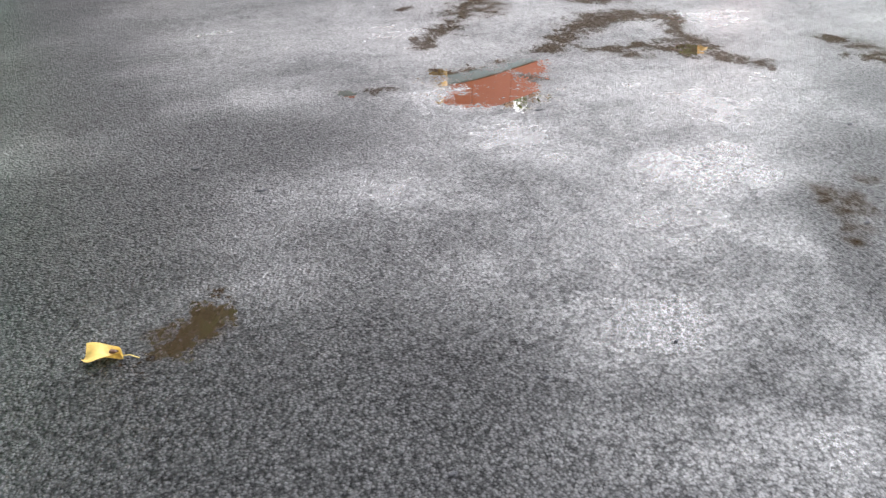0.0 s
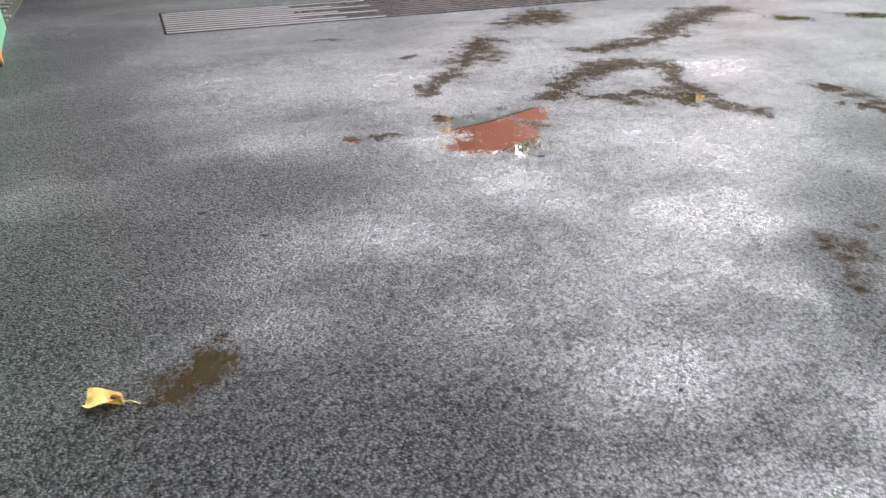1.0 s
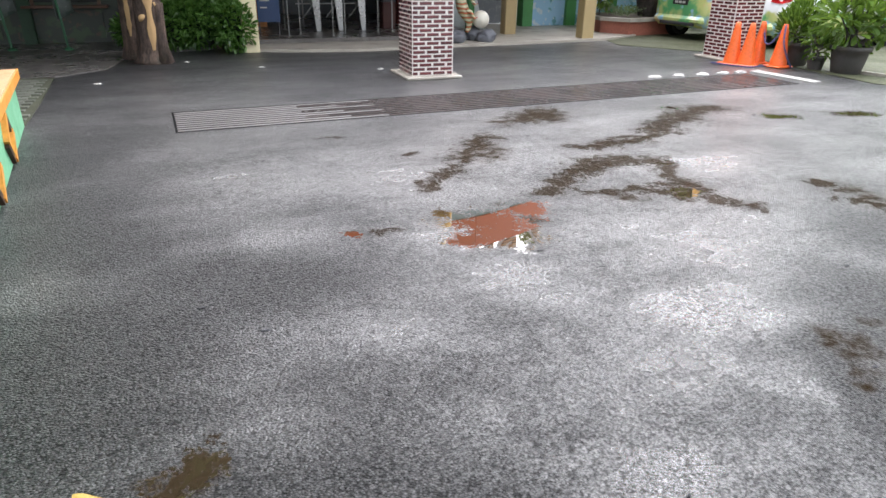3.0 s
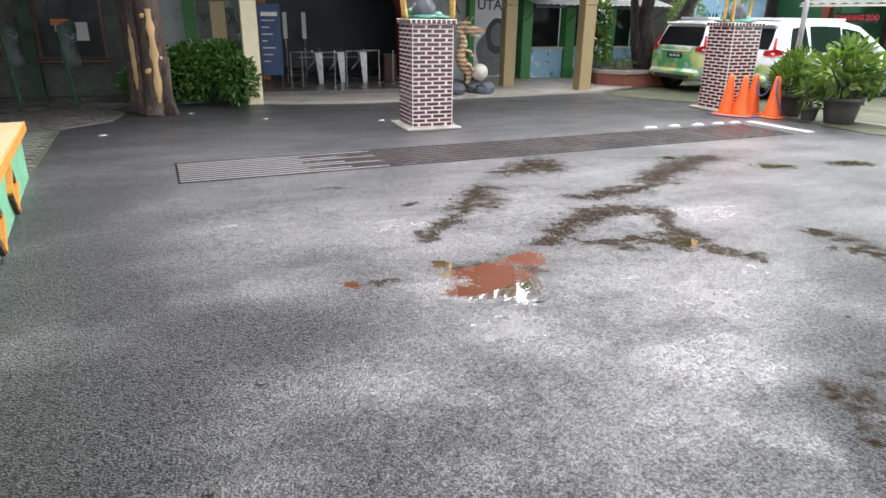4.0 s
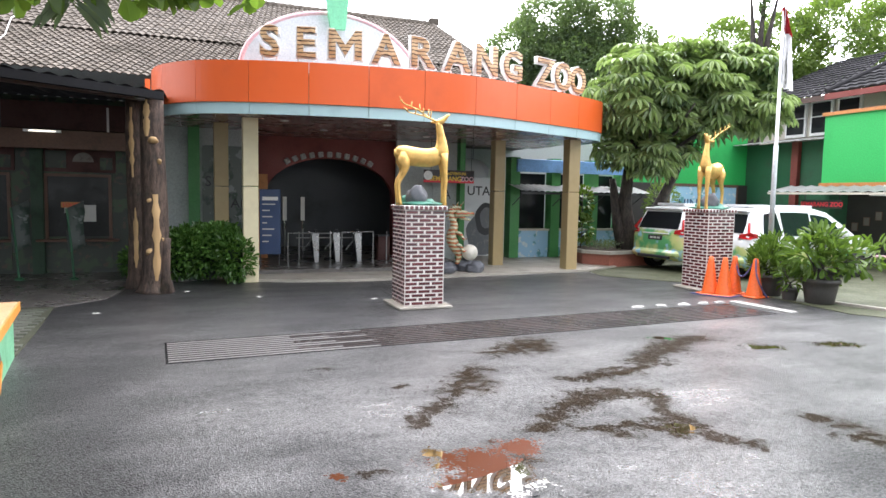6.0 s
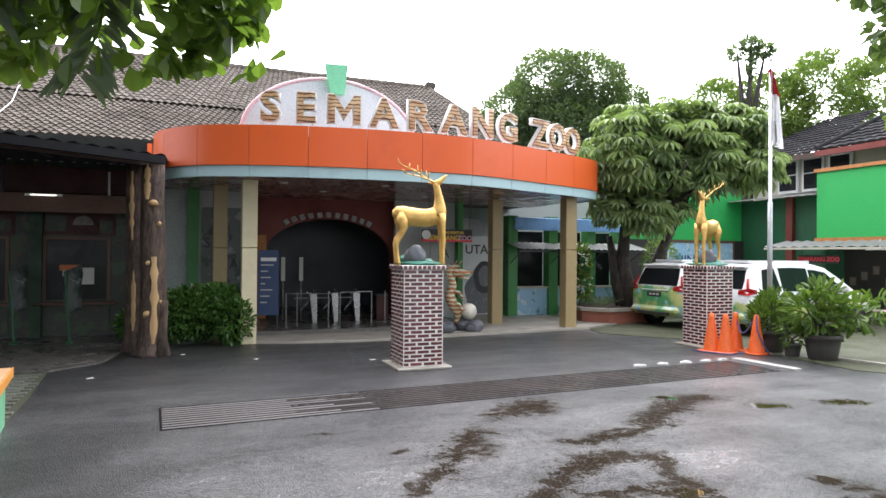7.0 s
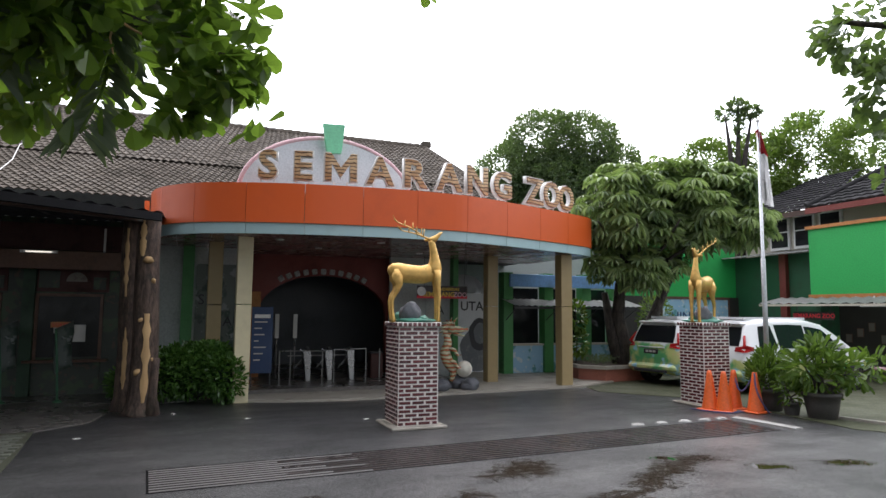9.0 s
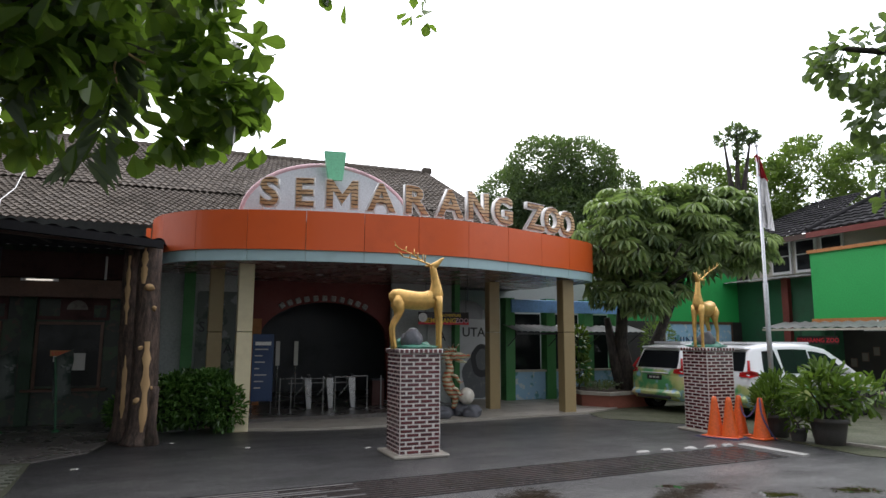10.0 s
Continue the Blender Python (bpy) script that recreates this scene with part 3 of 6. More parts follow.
def clumps(rng, blobs, count):
    """Places near the skin of several uneven blobs (x, y, z, rx, ry, rz), with ways pointing out and down."""
    b = np.array(blobs, float)
    w = np.prod(b[:, 3:], 1) ** (2 / 3)
    pick = rng.choice(len(b), count, p=w / w.sum())
    d = rng.normal(size=(count, 3))
    d /= np.linalg.norm(d, axis=1, keepdims=True)
    r = rng.uniform(0.55, 1.08, (count, 1)) ** 0.6
    return b[pick, :3] + d * b[pick, 3:] * r, d


# ---- ground ----
def forecourt():
    """One sheet to the horizon, finely divided where the pools lie; each point carries its patch values."""
    gx = np.concatenate([[-300, -40, -8], np.arange(-3, 9, .032), [12, 40, 300]])
    gy = np.concatenate([[-300, -40, -6, -1], np.arange(.2, 8, .032), [12, 40, 300]])
    nx, ny = len(gx), len(gy)
    xx, yy = np.meshgrid(gx, gy)
    xy = np.column_stack([xx.ravel(), yy.ravel()])
    ix, iy = np.meshgrid(np.arange(nx - 1), np.arange(ny - 1))
    k = (iy * nx + ix).ravel()
    me = bpy.data.meshes.new("ground")
    me.from_pydata(np.column_stack([xy, np.zeros(len(xy))]).tolist(), [], np.column_stack([k, k + 1, k + nx + 1, k + nx]).tolist())
    me.materials.append(M_ASPHALT)
    # runnels join up, point by point
    runs = []
    for p, q in zip(STREAM, STREAM[1:] + STREAM[-1:]):
        n = 4 if math.hypot(p[0] - q[0], p[1] - q[1]) < .75 else 1
        runs += [tuple(u + (v - u) * k / n for u, v in zip(p, q)) for k in range(n)]
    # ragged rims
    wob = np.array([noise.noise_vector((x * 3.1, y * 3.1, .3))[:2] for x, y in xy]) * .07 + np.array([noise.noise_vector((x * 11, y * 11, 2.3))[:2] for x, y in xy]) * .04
    for name, pools, grow in (("pool", POOLS, 1.0), ("runnel", runs, .92), ("damp", POOLS + DAMP, 1.1), ("film", FILM, 1.0), ("dulled", DULLED, 1.0)):
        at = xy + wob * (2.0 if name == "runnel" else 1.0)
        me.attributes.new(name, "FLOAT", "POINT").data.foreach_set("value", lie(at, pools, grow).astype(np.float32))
    tagged(new("ground", me), "wet grey asphalt forecourt with shallow puddles and damp stains", "ground", "", "structure")


forecourt()
bm = prism(bmesh.new(), [(10.2, 7.0), (10.9, 6.0), (30, 2), (30, 17), (14, 17.5), (9.4, 13.3), (9.15, 12.45), (10.6, 10.6)], -0.05, 0.012)
solid("lawn", bm, M_GRASSY, "mossy patchy ground where the cars are parked", "ground", "structure")
bm = prism(bmesh.new(), [(10.9, 7.95), (10.85, 7.8), (11.1, 6.6), (13, 1.5), (13.15, 1.55), (11.25, 6.65)], -0.05, 0.06)
solid("kerb", bm, M_CONCRETE, "low worn concrete kerb beside the mossy ground", "kerb", "structure")
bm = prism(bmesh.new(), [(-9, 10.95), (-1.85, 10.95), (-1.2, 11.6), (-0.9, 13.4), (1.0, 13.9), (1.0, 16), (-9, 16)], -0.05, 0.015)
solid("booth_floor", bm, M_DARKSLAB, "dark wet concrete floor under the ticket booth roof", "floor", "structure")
bm = prism(bmesh.new(), [(.95, 13.35), (2, 12.95), (3.2, 12.78), (4.6, 12.85), (6.4, 13.05), (8, 13.2), (9.3, 13.3), (10.7, 13.95), (10.7, 21), (.95, 21)], -0.05, 0.05)
solid("entrance_apron", bm, M_CONCRETE, "pale worn concrete apron under the entrance canopy", "pavement", "structure")
bm = prism(bmesh.new(), [(1.4, 14.1), (6.6, 14.1), (6.6, 20.9), (1.4, 20.9)], 0.0, 0.13)
solid("entrance_floor", bm, M_DARKSLAB, "dark tiled floor one step up inside the entrance", "floor", "structure")


# ---- drain grating across the forecourt ----
def grating():
    top = thing("drain_grating", "long drain grating of flat steel bars, mostly rusty and wet", "drain grating", pose(-0.13, 6.93, 0, 0, 0, 2.9))
    # flat black sheet at ground level; the drain's dark depth is only its colour
    part("black_sheet", boxes((-0.02, -0.02, -0.05, 9.16, 1.02, 0.004)), M_BLACK, top)
    for i in range(10):
        y = 0.01 + i * 0.1
        cuts = [0, 1.9 + 0.55 * math.sin(i * 2.1 + 1), 3.05, 6.2, 9.14]
        for k, (a, b) in enumerate(zip(cuts, cuts[1:])):
            part("bar", boxes((a + 0.004 * (k != 1), y, 0.0, b, y + 0.046, 0.009), bevel=0.003), M_STEEL_LIGHT if k == 0 else M_STEEL, top, "pale worn bar" if k == 0 else "")
    return top


grating()
bm = prism(bmesh.new(), [(9.1, 8.48), (9.22, 7.3), (9.40, 7.32), (9.32, 8.55)], 0, 0.03)
solid("white_kerb_strip", bm, M_GRIMYWHITE, "white painted strip at the end of the drain", "kerb", "structure")
for x, y in ((7.13, 8.52), (7.62, 8.53), (8.13, 8.54), (8.57, 8.54), (8.95, 8.55)):
    bm = bmesh.new()
    lump(bm, (x, y, 0.0), (0.12, 0.075, 0.035), x, 0.3)
    solid("white_stone", bm, M_GRIMYWHITE, "small white painted lump of mortar beside the drain", "stone", group="stones along the drain", smooth=True)


# ---- entrance canopy ----
EDGE = [(-0.75, 15.4), (-0.62, 14.3), (-0.40, 13.5), (0.21, 12.76), (1.12, 12.30), (2.18, 12.0), (3.29, 11.83), (4.4, 11.77), (5.54, 11.86), (6.65, 12.2), (7.73, 12.61), (8.73, 13.0), (9.70, 13.5), (10.02, 14.1), (10.0, 15.5)]
CANOPY_LOW = 3.275


def rounded(pts, n):
    """Points along a smooth curve through pts, n to each span."""
    out = []
    p = [Vector(q) for q in pts]
    for i in range(len(p) - 1):
        a, b, c, d = p[max(i - 1, 0)], p[i], p[i + 1], p[min(i + 2, len(p) - 1)]
        for k in range(n):
            t = k / n
            out.append(0.5 * ((2 * b) + (c - a) * t + (2 * a - 5 * b + 4 * c - d) * t * t + (3 * b - a - 3 * c + d) * t ** 3))
    out.append(p[-1])
    return out


def band(pts, z0, z1, thick):
    """A curved upright sheet along plan points; z0 and z1 are functions of x."""
    bm = bmesh.new()
    rows = []
    for i, p in enumerate(pts):
        d = (pts[min(i + 1, len(pts) - 1)] - pts[max(i - 1, 0)]).normalized()
        n = Vector((-d.y, d.x)) * thick
        rows.append([bm.verts.new((q.x, q.y, z)) for q, z in ((p, z0(p.x)), (p, z1(p.x)), (p + n, z1(p.x)), (p + n, z0(p.x)))])
    for a, b in zip(rows, rows[1:]):
        for k in range(4):
            bm.faces.new((a[k], b[k], b[(k + 1) % 4], a[(k + 1) % 4]))
    bm.faces.new(rows[0][::-1])
    bm.faces.new(rows[-1])
    return bm


canopy = thing("entrance_canopy", "curved entrance canopy with orange fascia panels over a pale teal strip", "canopy")
SPANS = len(EDGE) - 1
for i in range(SPANS):
    pts = rounded([EDGE[max(i - 1, 0)], EDGE[i], EDGE[i + 1], EDGE[min(i + 2, SPANS)]], 8)
    lo = 0 if i == 0 else 8
    seg = pts[lo:lo + 9]
    seg = [seg[0].lerp(seg[1], 0.035)] + seg[1:-1] + [seg[-1].lerp(seg[-2], 0.035)]
    part("orange_panel", band(seg, lambda x: CANOPY_LOW + 0.215, lambda x: 4.25, 0.05), M_ORANGE, canopy, "smooth orange metal panel")
    inset = [p + (Vector((4.5, 18)) - p).normalized() * 0.03 for p in seg]
    part("teal_panel", band(inset, lambda x: CANOPY_LOW, lambda x: CANOPY_LOW + 0.21, 0.05), M_TEAL, canopy, "pale teal metal strip")
full = rounded(EDGE, 8)
bm = bmesh.new()
ins = [p + (Vector((4.5, 17)) - p).normalized() * 0.07 for p in full]
lo = [bm.verts.new((p.x, p.y, CANOPY_LOW + 0.03)) for p in ins]
hi = [bm.verts.new((p.x, p.y, 4.05)) for p in ins]
bm.faces.new(hi[::-1])
for i in range(len(lo) - 1):
    bm.faces.new((lo[i], lo[i + 1], hi[i + 1], hi[i]))
part("roof_deck", bm, M_CORR, canopy)
# soffit sheets, laid side by side
xs = [-0.75 + i * 0.66 for i in range(17)]


def edge_y(x):
    best = 15.5
    for p, q in zip(full, full[1:]):
        if min(p.x, q.x) <= x <= max(p.x, q.x) and abs(q.x - p.x) > 1e-5:
            best = min(best, p.y + (q.y - p.y) * (x - p.x) / (q.x - p.x))
    return best + 0.1


for a, b in zip(xs, xs[1:]):
    bm = bmesh.new()
    ya, yb = edge_y(a + 0.01), edge_y(b - 0.01)
    q = [(a + 0.006, ya, CANOPY_LOW), (b - 0.006, yb, CANOPY_LOW), (b - 0.006, 17.0, CANOPY_LOW), (a + 0.006, 17.0, CANOPY_LOW)]
    lo = [bm.verts.new((x, y, z + 0.02)) for x, y, z in q]
    hi = [bm.verts.new((x, y, z + 0.04)) for x, y, z in q]
    bm.faces.new(lo[::-1])
    bm.faces.new(hi)
    for i in range(4):
        bm.faces.new((lo[i], lo[(i + 1) % 4], hi[(i + 1) % 4], hi[i]))
    part("soffit_sheet", bm, M_SOFFIT, canopy)
for x, y in ((1.9, 13.3), (4.0, 13.0), (6.1, 13.5), (3.0, 14.8), (5.6, 15.0), (7.6, 14.6)):
    t = thing("ceiling_light", "small round recessed ceiling light with white rim, unlit", "ceiling light", pose(x, y, CANOPY_LOW + 0.012), "recessed lights")
    part("rim", lathe(bmesh.new(), [(0.06, -0.008), (0.085, -0.006), (0.09, 0.012), (0.06, 0.012)], 20), M_WHITE, t)
    part("lens", lathe(bmesh.new(), [(0.056, -0.004), (0.056, 0.01)], 16), M_GALV, t)


def column(at, w, d, h, material, label, z0=0.0):
    t = thing("canopy_column", label, "column", pose(*at, z0), "canopy columns")
    for a, b in ((0, 1.93), (1.94, h)):
        part("cladding", boxes((-w / 2, -d / 2, a, w / 2, d / 2, b), bevel=0.012), material, t)
    return t


column((1.22, 13.25), 0.30, 0.30, 3.30, M_CREAM, "square cream clad canopy column beside the hedge")
column((0.72, 14.6), 0.30, 0.30, 3.32, M_TAN, "square tan clad canopy column behind the hedge")
column((7.54, 14.85), 0.30, 0.28, 3.245, M_TAN, "square tan clad canopy column on the apron", 0.04)
column((8.98, 13.62), 0.32, 0.30, 3.245, M_TAN, "square tan clad canopy column at the apron's edge", 0.04)


# ---- the big sign on the canopy ----
def sign_letter(ch, x, y, z, h, turn, wide):
    t = thing("sign_letter", "large raised letter with brown tiger-striped face and white edge", "sign letter", pose(x, y, z, 0, 0, turn), "letters of the entrance sign")
    k = (h - .06) / 0.70
    if ch == "M":
        w, top = 0.31 * wide, k * 0.70
        half = [(0, .12), (-.58, .62), (-.58, 0), (-1, 0), (-1, 1), (-.62, 1), (0, .48)]
        full = half + [(-a, b) for a, b in half[-2:0:-1]]
        shape = [(a * w, .045 + b * top) for a, b in full]
        edge = [(a * (w + .03) + (.03 if a == -.58 else -.03 if a == .58 else 0), .045 + b * top + (-.026 if b in (0, .12) else .026 if b in (1, .48) else 0)) for a, b in full]
        part("white_body", slab_xz(bmesh.new(), edge, 0.01, 0.11), M_WHITE, t, "white edge")
        part("striped_face", slab_xz(bmesh.new(), shape, -0.02, 0.008), M_LETTER, t, "brown striped face")
    else:
        lettering("white_body", ch, k, 0.10, M_WHITE, t, pose(0, 0.06, 0.045), "white edge", 0.042, wide)
        lettering("striped_face", ch, k, 0.03, M_LETTER, t, pose(0, -0.006, 0.045), "brown striped face", 0.018, wide)
    for s in (-0.13, 0.13):
        part("stay", boxes((s - 0.012, 0.04, -0.12, s + 0.012, 0.065, 0.03)), M_WHITE, t)
    return t


SIGN = (("S", 1.50, 12.30, .60, -17, 1.04), ("E", 2.14, 12.14, .60, -14, 1.0), ("M", 2.87, 12.02, .60, -8, 1.0), ("A", 3.67, 12.00, .60, -3, 1.0), ("R", 4.40, 12.0, .62, 2, 1.06),
        ("A", 5.20, 12.05, .62, 8, 1.06), ("N", 5.90, 12.14, .64, 14, .98), ("G", 6.63, 12.37, .64, 18, 1.0), ("Z", 7.68, 12.78, .66, 20, 1.06), ("O", 8.28, 13.01, .66, 22, .95), ("O", 8.88, 13.30, .66, 24, .95))
for ch, x, y, h, turn, wide in SIGN:
    sign_letter(ch, x, y, 4.33, h, turn, wide)

board = thing("sign_emblem", "round-topped silver board with pink rim behind the letters", "sign board")
arc = [(2.80 + 1.78 * math.cos(math.pi * (1 - k / 24)), 4.2 + 1.20 * math.sin(math.pi * k / 24)) for k in range(25)]
part("board", slab_xz(bmesh.new(), arc, 0, 0.06), M_SILVER, board)
bm = bmesh.new()
tube(bm, [(x, 0.03, z) for x, z in arc], [0.05] * 25, 8)
part("rim", bm, M_PINK, board, "pale pink rim", True)
bm = slab_xz(bmesh.new(), [(2.71, 5.06), (3.00, 5.07), (3.07, 5.68), (2.61, 5.66)], -0.20, -0.10)
part("leaf_block", bm, M_MINT, board, "mint green wedge standing above the rim")
board.matrix_basis = pose(0, 12.80, 0, 0, 0, 0)


# ---- brick pillars with gilded deer ----
def deer_mesh():
    """A slim standing deer looking up, along x, feet at z = 0."""
    bm = bmesh.new()
    tube(bm, [(-.435, 0, .79), (-.415, 0, .80), (-.37, 0, .81), (-.29, 0, .805), (-.16, 0, .785), (0, 0, .77), (.14, 0, .77), (.25, 0, .80), (.33, 0, .825), (.405, 0, .84), (.455, 0, .85)],
         [.03, .09, .135, .155, .155, .150, .150, .148, .13, .085, .02], 22, 0.78)
    tube(bm, [(.30, 0, .79), (.345, 0, .90), (.345, 0, 1.0), (.335, 0, 1.10), (.315, 0, 1.20), (.295, 0, 1.29), (.285, 0, 1.345)], [.15, .128, .095, .074, .062, .057, .05], 18, 0.8)
    tube(bm, [(.235, 0, 1.34), (.26, 0, 1.345), (.30, 0, 1.345), (.345, 0, 1.375), (.395, 0, 1.42), (.44, 0, 1.465), (.475, 0, 1.49)], [.012, .042, .060, .052, .036, .024, .010], 16, 0.8)
    for s in (-1, 1):
        tube(bm, [(-.31, s * .05, .84), (-.30, s * .075, .70), (-.275, s * .085, .60), (-.30, s * .088, .51), (-.365, s * .088, .40), (-.385, s * .088, .33), (-.375, s * .088, .18), (-.355, s * .088, .05), (-.345, s * .088, 0)], [.07, .10, .070, .044, .038, .033, .029, .031, .040], 14)
        tube(bm, [(.36, s * .05, .84), (.375, s * .07, .70), (.385, s * .075, .58), (.40, s * .075, .42), (.395, s * .075, .25), (.395, s * .075, .08), (.40, s * .075, 0)], [.08, .066, .046, .040, .030, .028, .036], 14)
        lift = .10 if s > 0 else 0.0
        beam = [(.25, s * .025, 1.36), (.13, s * .07, 1.395 + lift * .4), (0, s * .11, 1.43 + lift), (-.14, s * .15, 1.45 + lift * 1.5), (-.26, s * .17, 1.47 + lift * 1.8), (-.33, s * .18, 1.54 + lift * 2.2)]
        tube(bm, rounded(beam, 4), [.017 - .0006 * k for k in range(21)], 8)
        for (x, y, z), (dx, dy, dz) in ((beam[1], (.015, .02, .13)), (beam[2], (0, .03, .12)), (beam[3], (.02, .03, .09)), (beam[4], (-.06, .04, .06))):
            tube(bm, [(x, y, z), (x + dx * .4, y + s * dy * .6, z + dz * .5), (x + dx, y + s * dy, z + dz)], [.012, .010, .004], 6)
        tube(bm, [(.255, s * .045, 1.345), (.215, s * .085, 1.36), (.18, s * .11, 1.365)], [.012, .022, .005], 8, 0.5)
    return bm


def brick_pillar(x, y):
    t = thing("brick_pillar", "square pillar of glossy dark red bricks with white joints", "pillar", pose(x, y, 0), "statue pillars")
    s = 0.335
    part("plinth", boxes((-s - .12, -s - .12, 0, s + .12, s + .12, 0.045), bevel=0.012), M_CONCRETE, t, "pale concrete plinth")
    part("core", boxes((-s + .001, -s + .001, 0.04, s - .001, s - .001, 1.58)), M_MORTAR, t, "white mortar")
    part("ledge", boxes((-s - .035, -s - .035, 1.585, s + .035, s + .035, 1.655), bevel=0.01), M_MORTAR, t, "pale top ledge")
    head = bpy.data.meshes.new("header_brick")
    bm = box(bmesh.new(), -.028, -.012, .006, .028, .012, .064, bevel=0.004)
    bm.to_mesh(head)
    bm.free()
    head.materials.append(M_BRICK)
    for side in range(4):
        for k in range(9):
            ob = new("header_brick", head)
            ob.parent = t
            ob.matrix_basis = pose(0, 0, 0, 0, 0, 90 * side) @ pose(-.32 + .08 * k, -s - .028, 1.585)
    n = 24
    ch = (1.58 - 0.05) / n
    long_me = short_me = None
    for name, w in (("brick", .205), ("brick_half", .095)):
        bm = box(bmesh.new(), -w / 2 + .009, -.02, .010, w / 2 - .009, .02, ch - .010, bevel=0.004)
        me = bpy.data.meshes.new(name)
        bm.to_mesh(me)
        bm.free()
        me.materials.append(M_BRICK)
        if w > .15:
            long_me = me
        else:
            short_me = me
    for c in range(n):
        z = 0.05 + c * ch
        for side in range(4):
            odd = (c + side) % 2
            row = [(-s + .1117, 1), (0, 1), (s - .1117, 1)] if odd else [(-s + .05, 0), (-.118, 1), (.105, 1), (s - .055, 0)]
            for a, whole in row:
                ob = new("brick", long_me if whole else short_me)
                ob.parent = t
                ob.matrix_basis = pose(0, 0, 0, 0, 0, 90 * side) @ pose(a, -s + .013, z)
    return t


for x, y in ((3.60, 9.73), (10.05, 10.05)):
    brick_pillar(x, y)
for x, y, turn in ((3.60, 9.73, 0), (10.05, 10.05, 0)):
    rocks = thing("statue_base", "painted grey and green rockwork on the pillar top", "rockwork", pose(x, y, 1.655), "rockwork on the pillars")
    bm = bmesh.new()
    lump(bm, (-.0, .0, .02), (.36, .36, .05), x, .3)
    part("moss", bm, M_ROCKGREEN, rocks, "green painted rock", True)
    for k, (a, b, r, hh) in enumerate(((-.06, -.05, .17, .23), (.14, -.12, .11, .08), (-.17, .1, .10, .12))):
        bm = bmesh.new()
        lump(bm, (a, b, hh * .4), (r, r * .8, hh), x + k, .35)
        part("rock", bm, M_ROCK if k == 0 else M_ROCKGREEN, rocks, "", True)
d1 = solid("deer_statue", deer_mesh(), M_GOLD, "gold painted deer statue with thin antlers and raised head", "statue", group="deer statues", smooth=True)
d1.matrix_basis = pose(3.60, 9.66, 1.66, 0, 0, -6)
d2 = new("deer_statue", d1.data)
tagged(d2, "gold painted deer statue with thin antlers, facing the forecourt", "statue", "deer statues")
d2.matrix_basis = pose(10.05, 10.05, 1.66, 0, 0, 205)


# ---- entrance hall under the canopy ----
def wall(name, x0, y0, x1, y1, z0, z1, material, label):
    return solid(name, boxes((x0, y0, z0, x1, y1, z1)), material, label, "wall", "structure")


# these surfaces are coloured dark so the hall's dimness is in the colour
wall("wall_hall_back", 1.2, 20.6, 7.2, 20.8, 0, 4.2, M_HALL, "hall back wall coloured dark for the dim interior")
wall("wall_hall_left", 1.45, 16.05, 1.62, 20.6, 0, 4.2, M_HALL, "hall side wall coloured dark for the dim interior")
wall("wall_hall_right", 6.6, 17.2, 6.75, 20.6, 0, 4.2, M_HALL, "hall side wall coloured dark for the dim interior")
solid("ceiling", boxes((-0.9, 17.05, 3.35, 9.9, 20.8, 3.45)), M_DARKWALL, "hall ceiling coloured dark for the dim interior", "ceiling", "structure")
# the red wall with its wide arched opening
pts = [(1.62, 0.1), (1.90, 0.1), (1.90, 1.75)]
for k in range(17):
    a = math.pi * (1 - k / 16)
    pts.append((3.62 + 1.72 * math.cos(a), 1.75 + 1.02 * math.sin(a)))
pts += [(5.34, 0.1), (6.6, 0.1), (6.6, 3.35), (1.62, 3.35)]
arch = solid("wall_arch", slab_xz(bmesh.new(), pts, 17.0, 17.22), M_REDWALL, "dull red wall with a wide arched opening", "wall", "structure")
for k in range(11):
    a = math.pi * (0.70 - 0.40 * k / 10)
    m = pose(3.57 + 1.90 * math.cos(a), 16.985, 1.75 + 1.12 * math.sin(a), 0, -90 + math.degrees(a), 0)
    bm = box(bmesh.new(), -.07, -.05, -.075, .07, .02, .075, bevel=0.02)
    ob = part("arch_stone", bm, M_GRIMYWHITE, arch, "pale decorated block")
    ob.matrix_basis = Matrix.Translation(m.translation) @ Matrix.Rotation(math.pi / 2 - a, 4, "Y")
wall("wall_ticket_pier", 1.62, 16.9, 1.95, 17.0, 0, 2.3, M_RUSTORANGE, "narrow orange brick pier beside the arch")


def turnstile(x, y):
    t = thing("turnstile", "grey steel turnstile post with three arms", "turnstile", pose(x, y, 0.13), "entrance turnstiles")
    bm = slab_xz(bmesh.new(), [(-.05, 0), (.05, 0), (.05, .72), (-.12, .72), (-.12, .64)], -.14, .14)
    part("cabinet", bm, M_STAINLESS, t)
    for k, (dx, dz) in enumerate(((-.42, .0), (-.26, -.30), (-.12, .16))):
        bm = tube(bmesh.new(), [(-.08, -.1, .60), (-.08 + dx, -.1, .60 + dz)], [.014, .014], 8)
        part("arm", bm, M_STAINLESS, t)
    part("reader", boxes((-.05, -.08, .72, .03, .06, .80), bevel=.01), M_INK, t)


for x in (2.99, 3.52, 4.07):
    turnstile(x, 15.75)
for x, y in ((2.18, 14.8), (2.46, 15.0), (3.12, 14.6), (3.48, 15.0), (4.34, 15.3), (4.66, 15.2), (5.1, 15.2)):
    t = thing("barrier_post", "thin upright steel barrier post", "barrier", pose(x, y, 0.13), "entrance barrier posts")
    part("post", tube(bmesh.new(), [(0, 0, 0), (0, 0, .78)], [.013, .013], 10), M_STAINLESS, t)
    part("foot", lathe(bmesh.new(), [(.05, 0), (.05, .012), (.02, .02)], 14), M_STAINLESS, t)
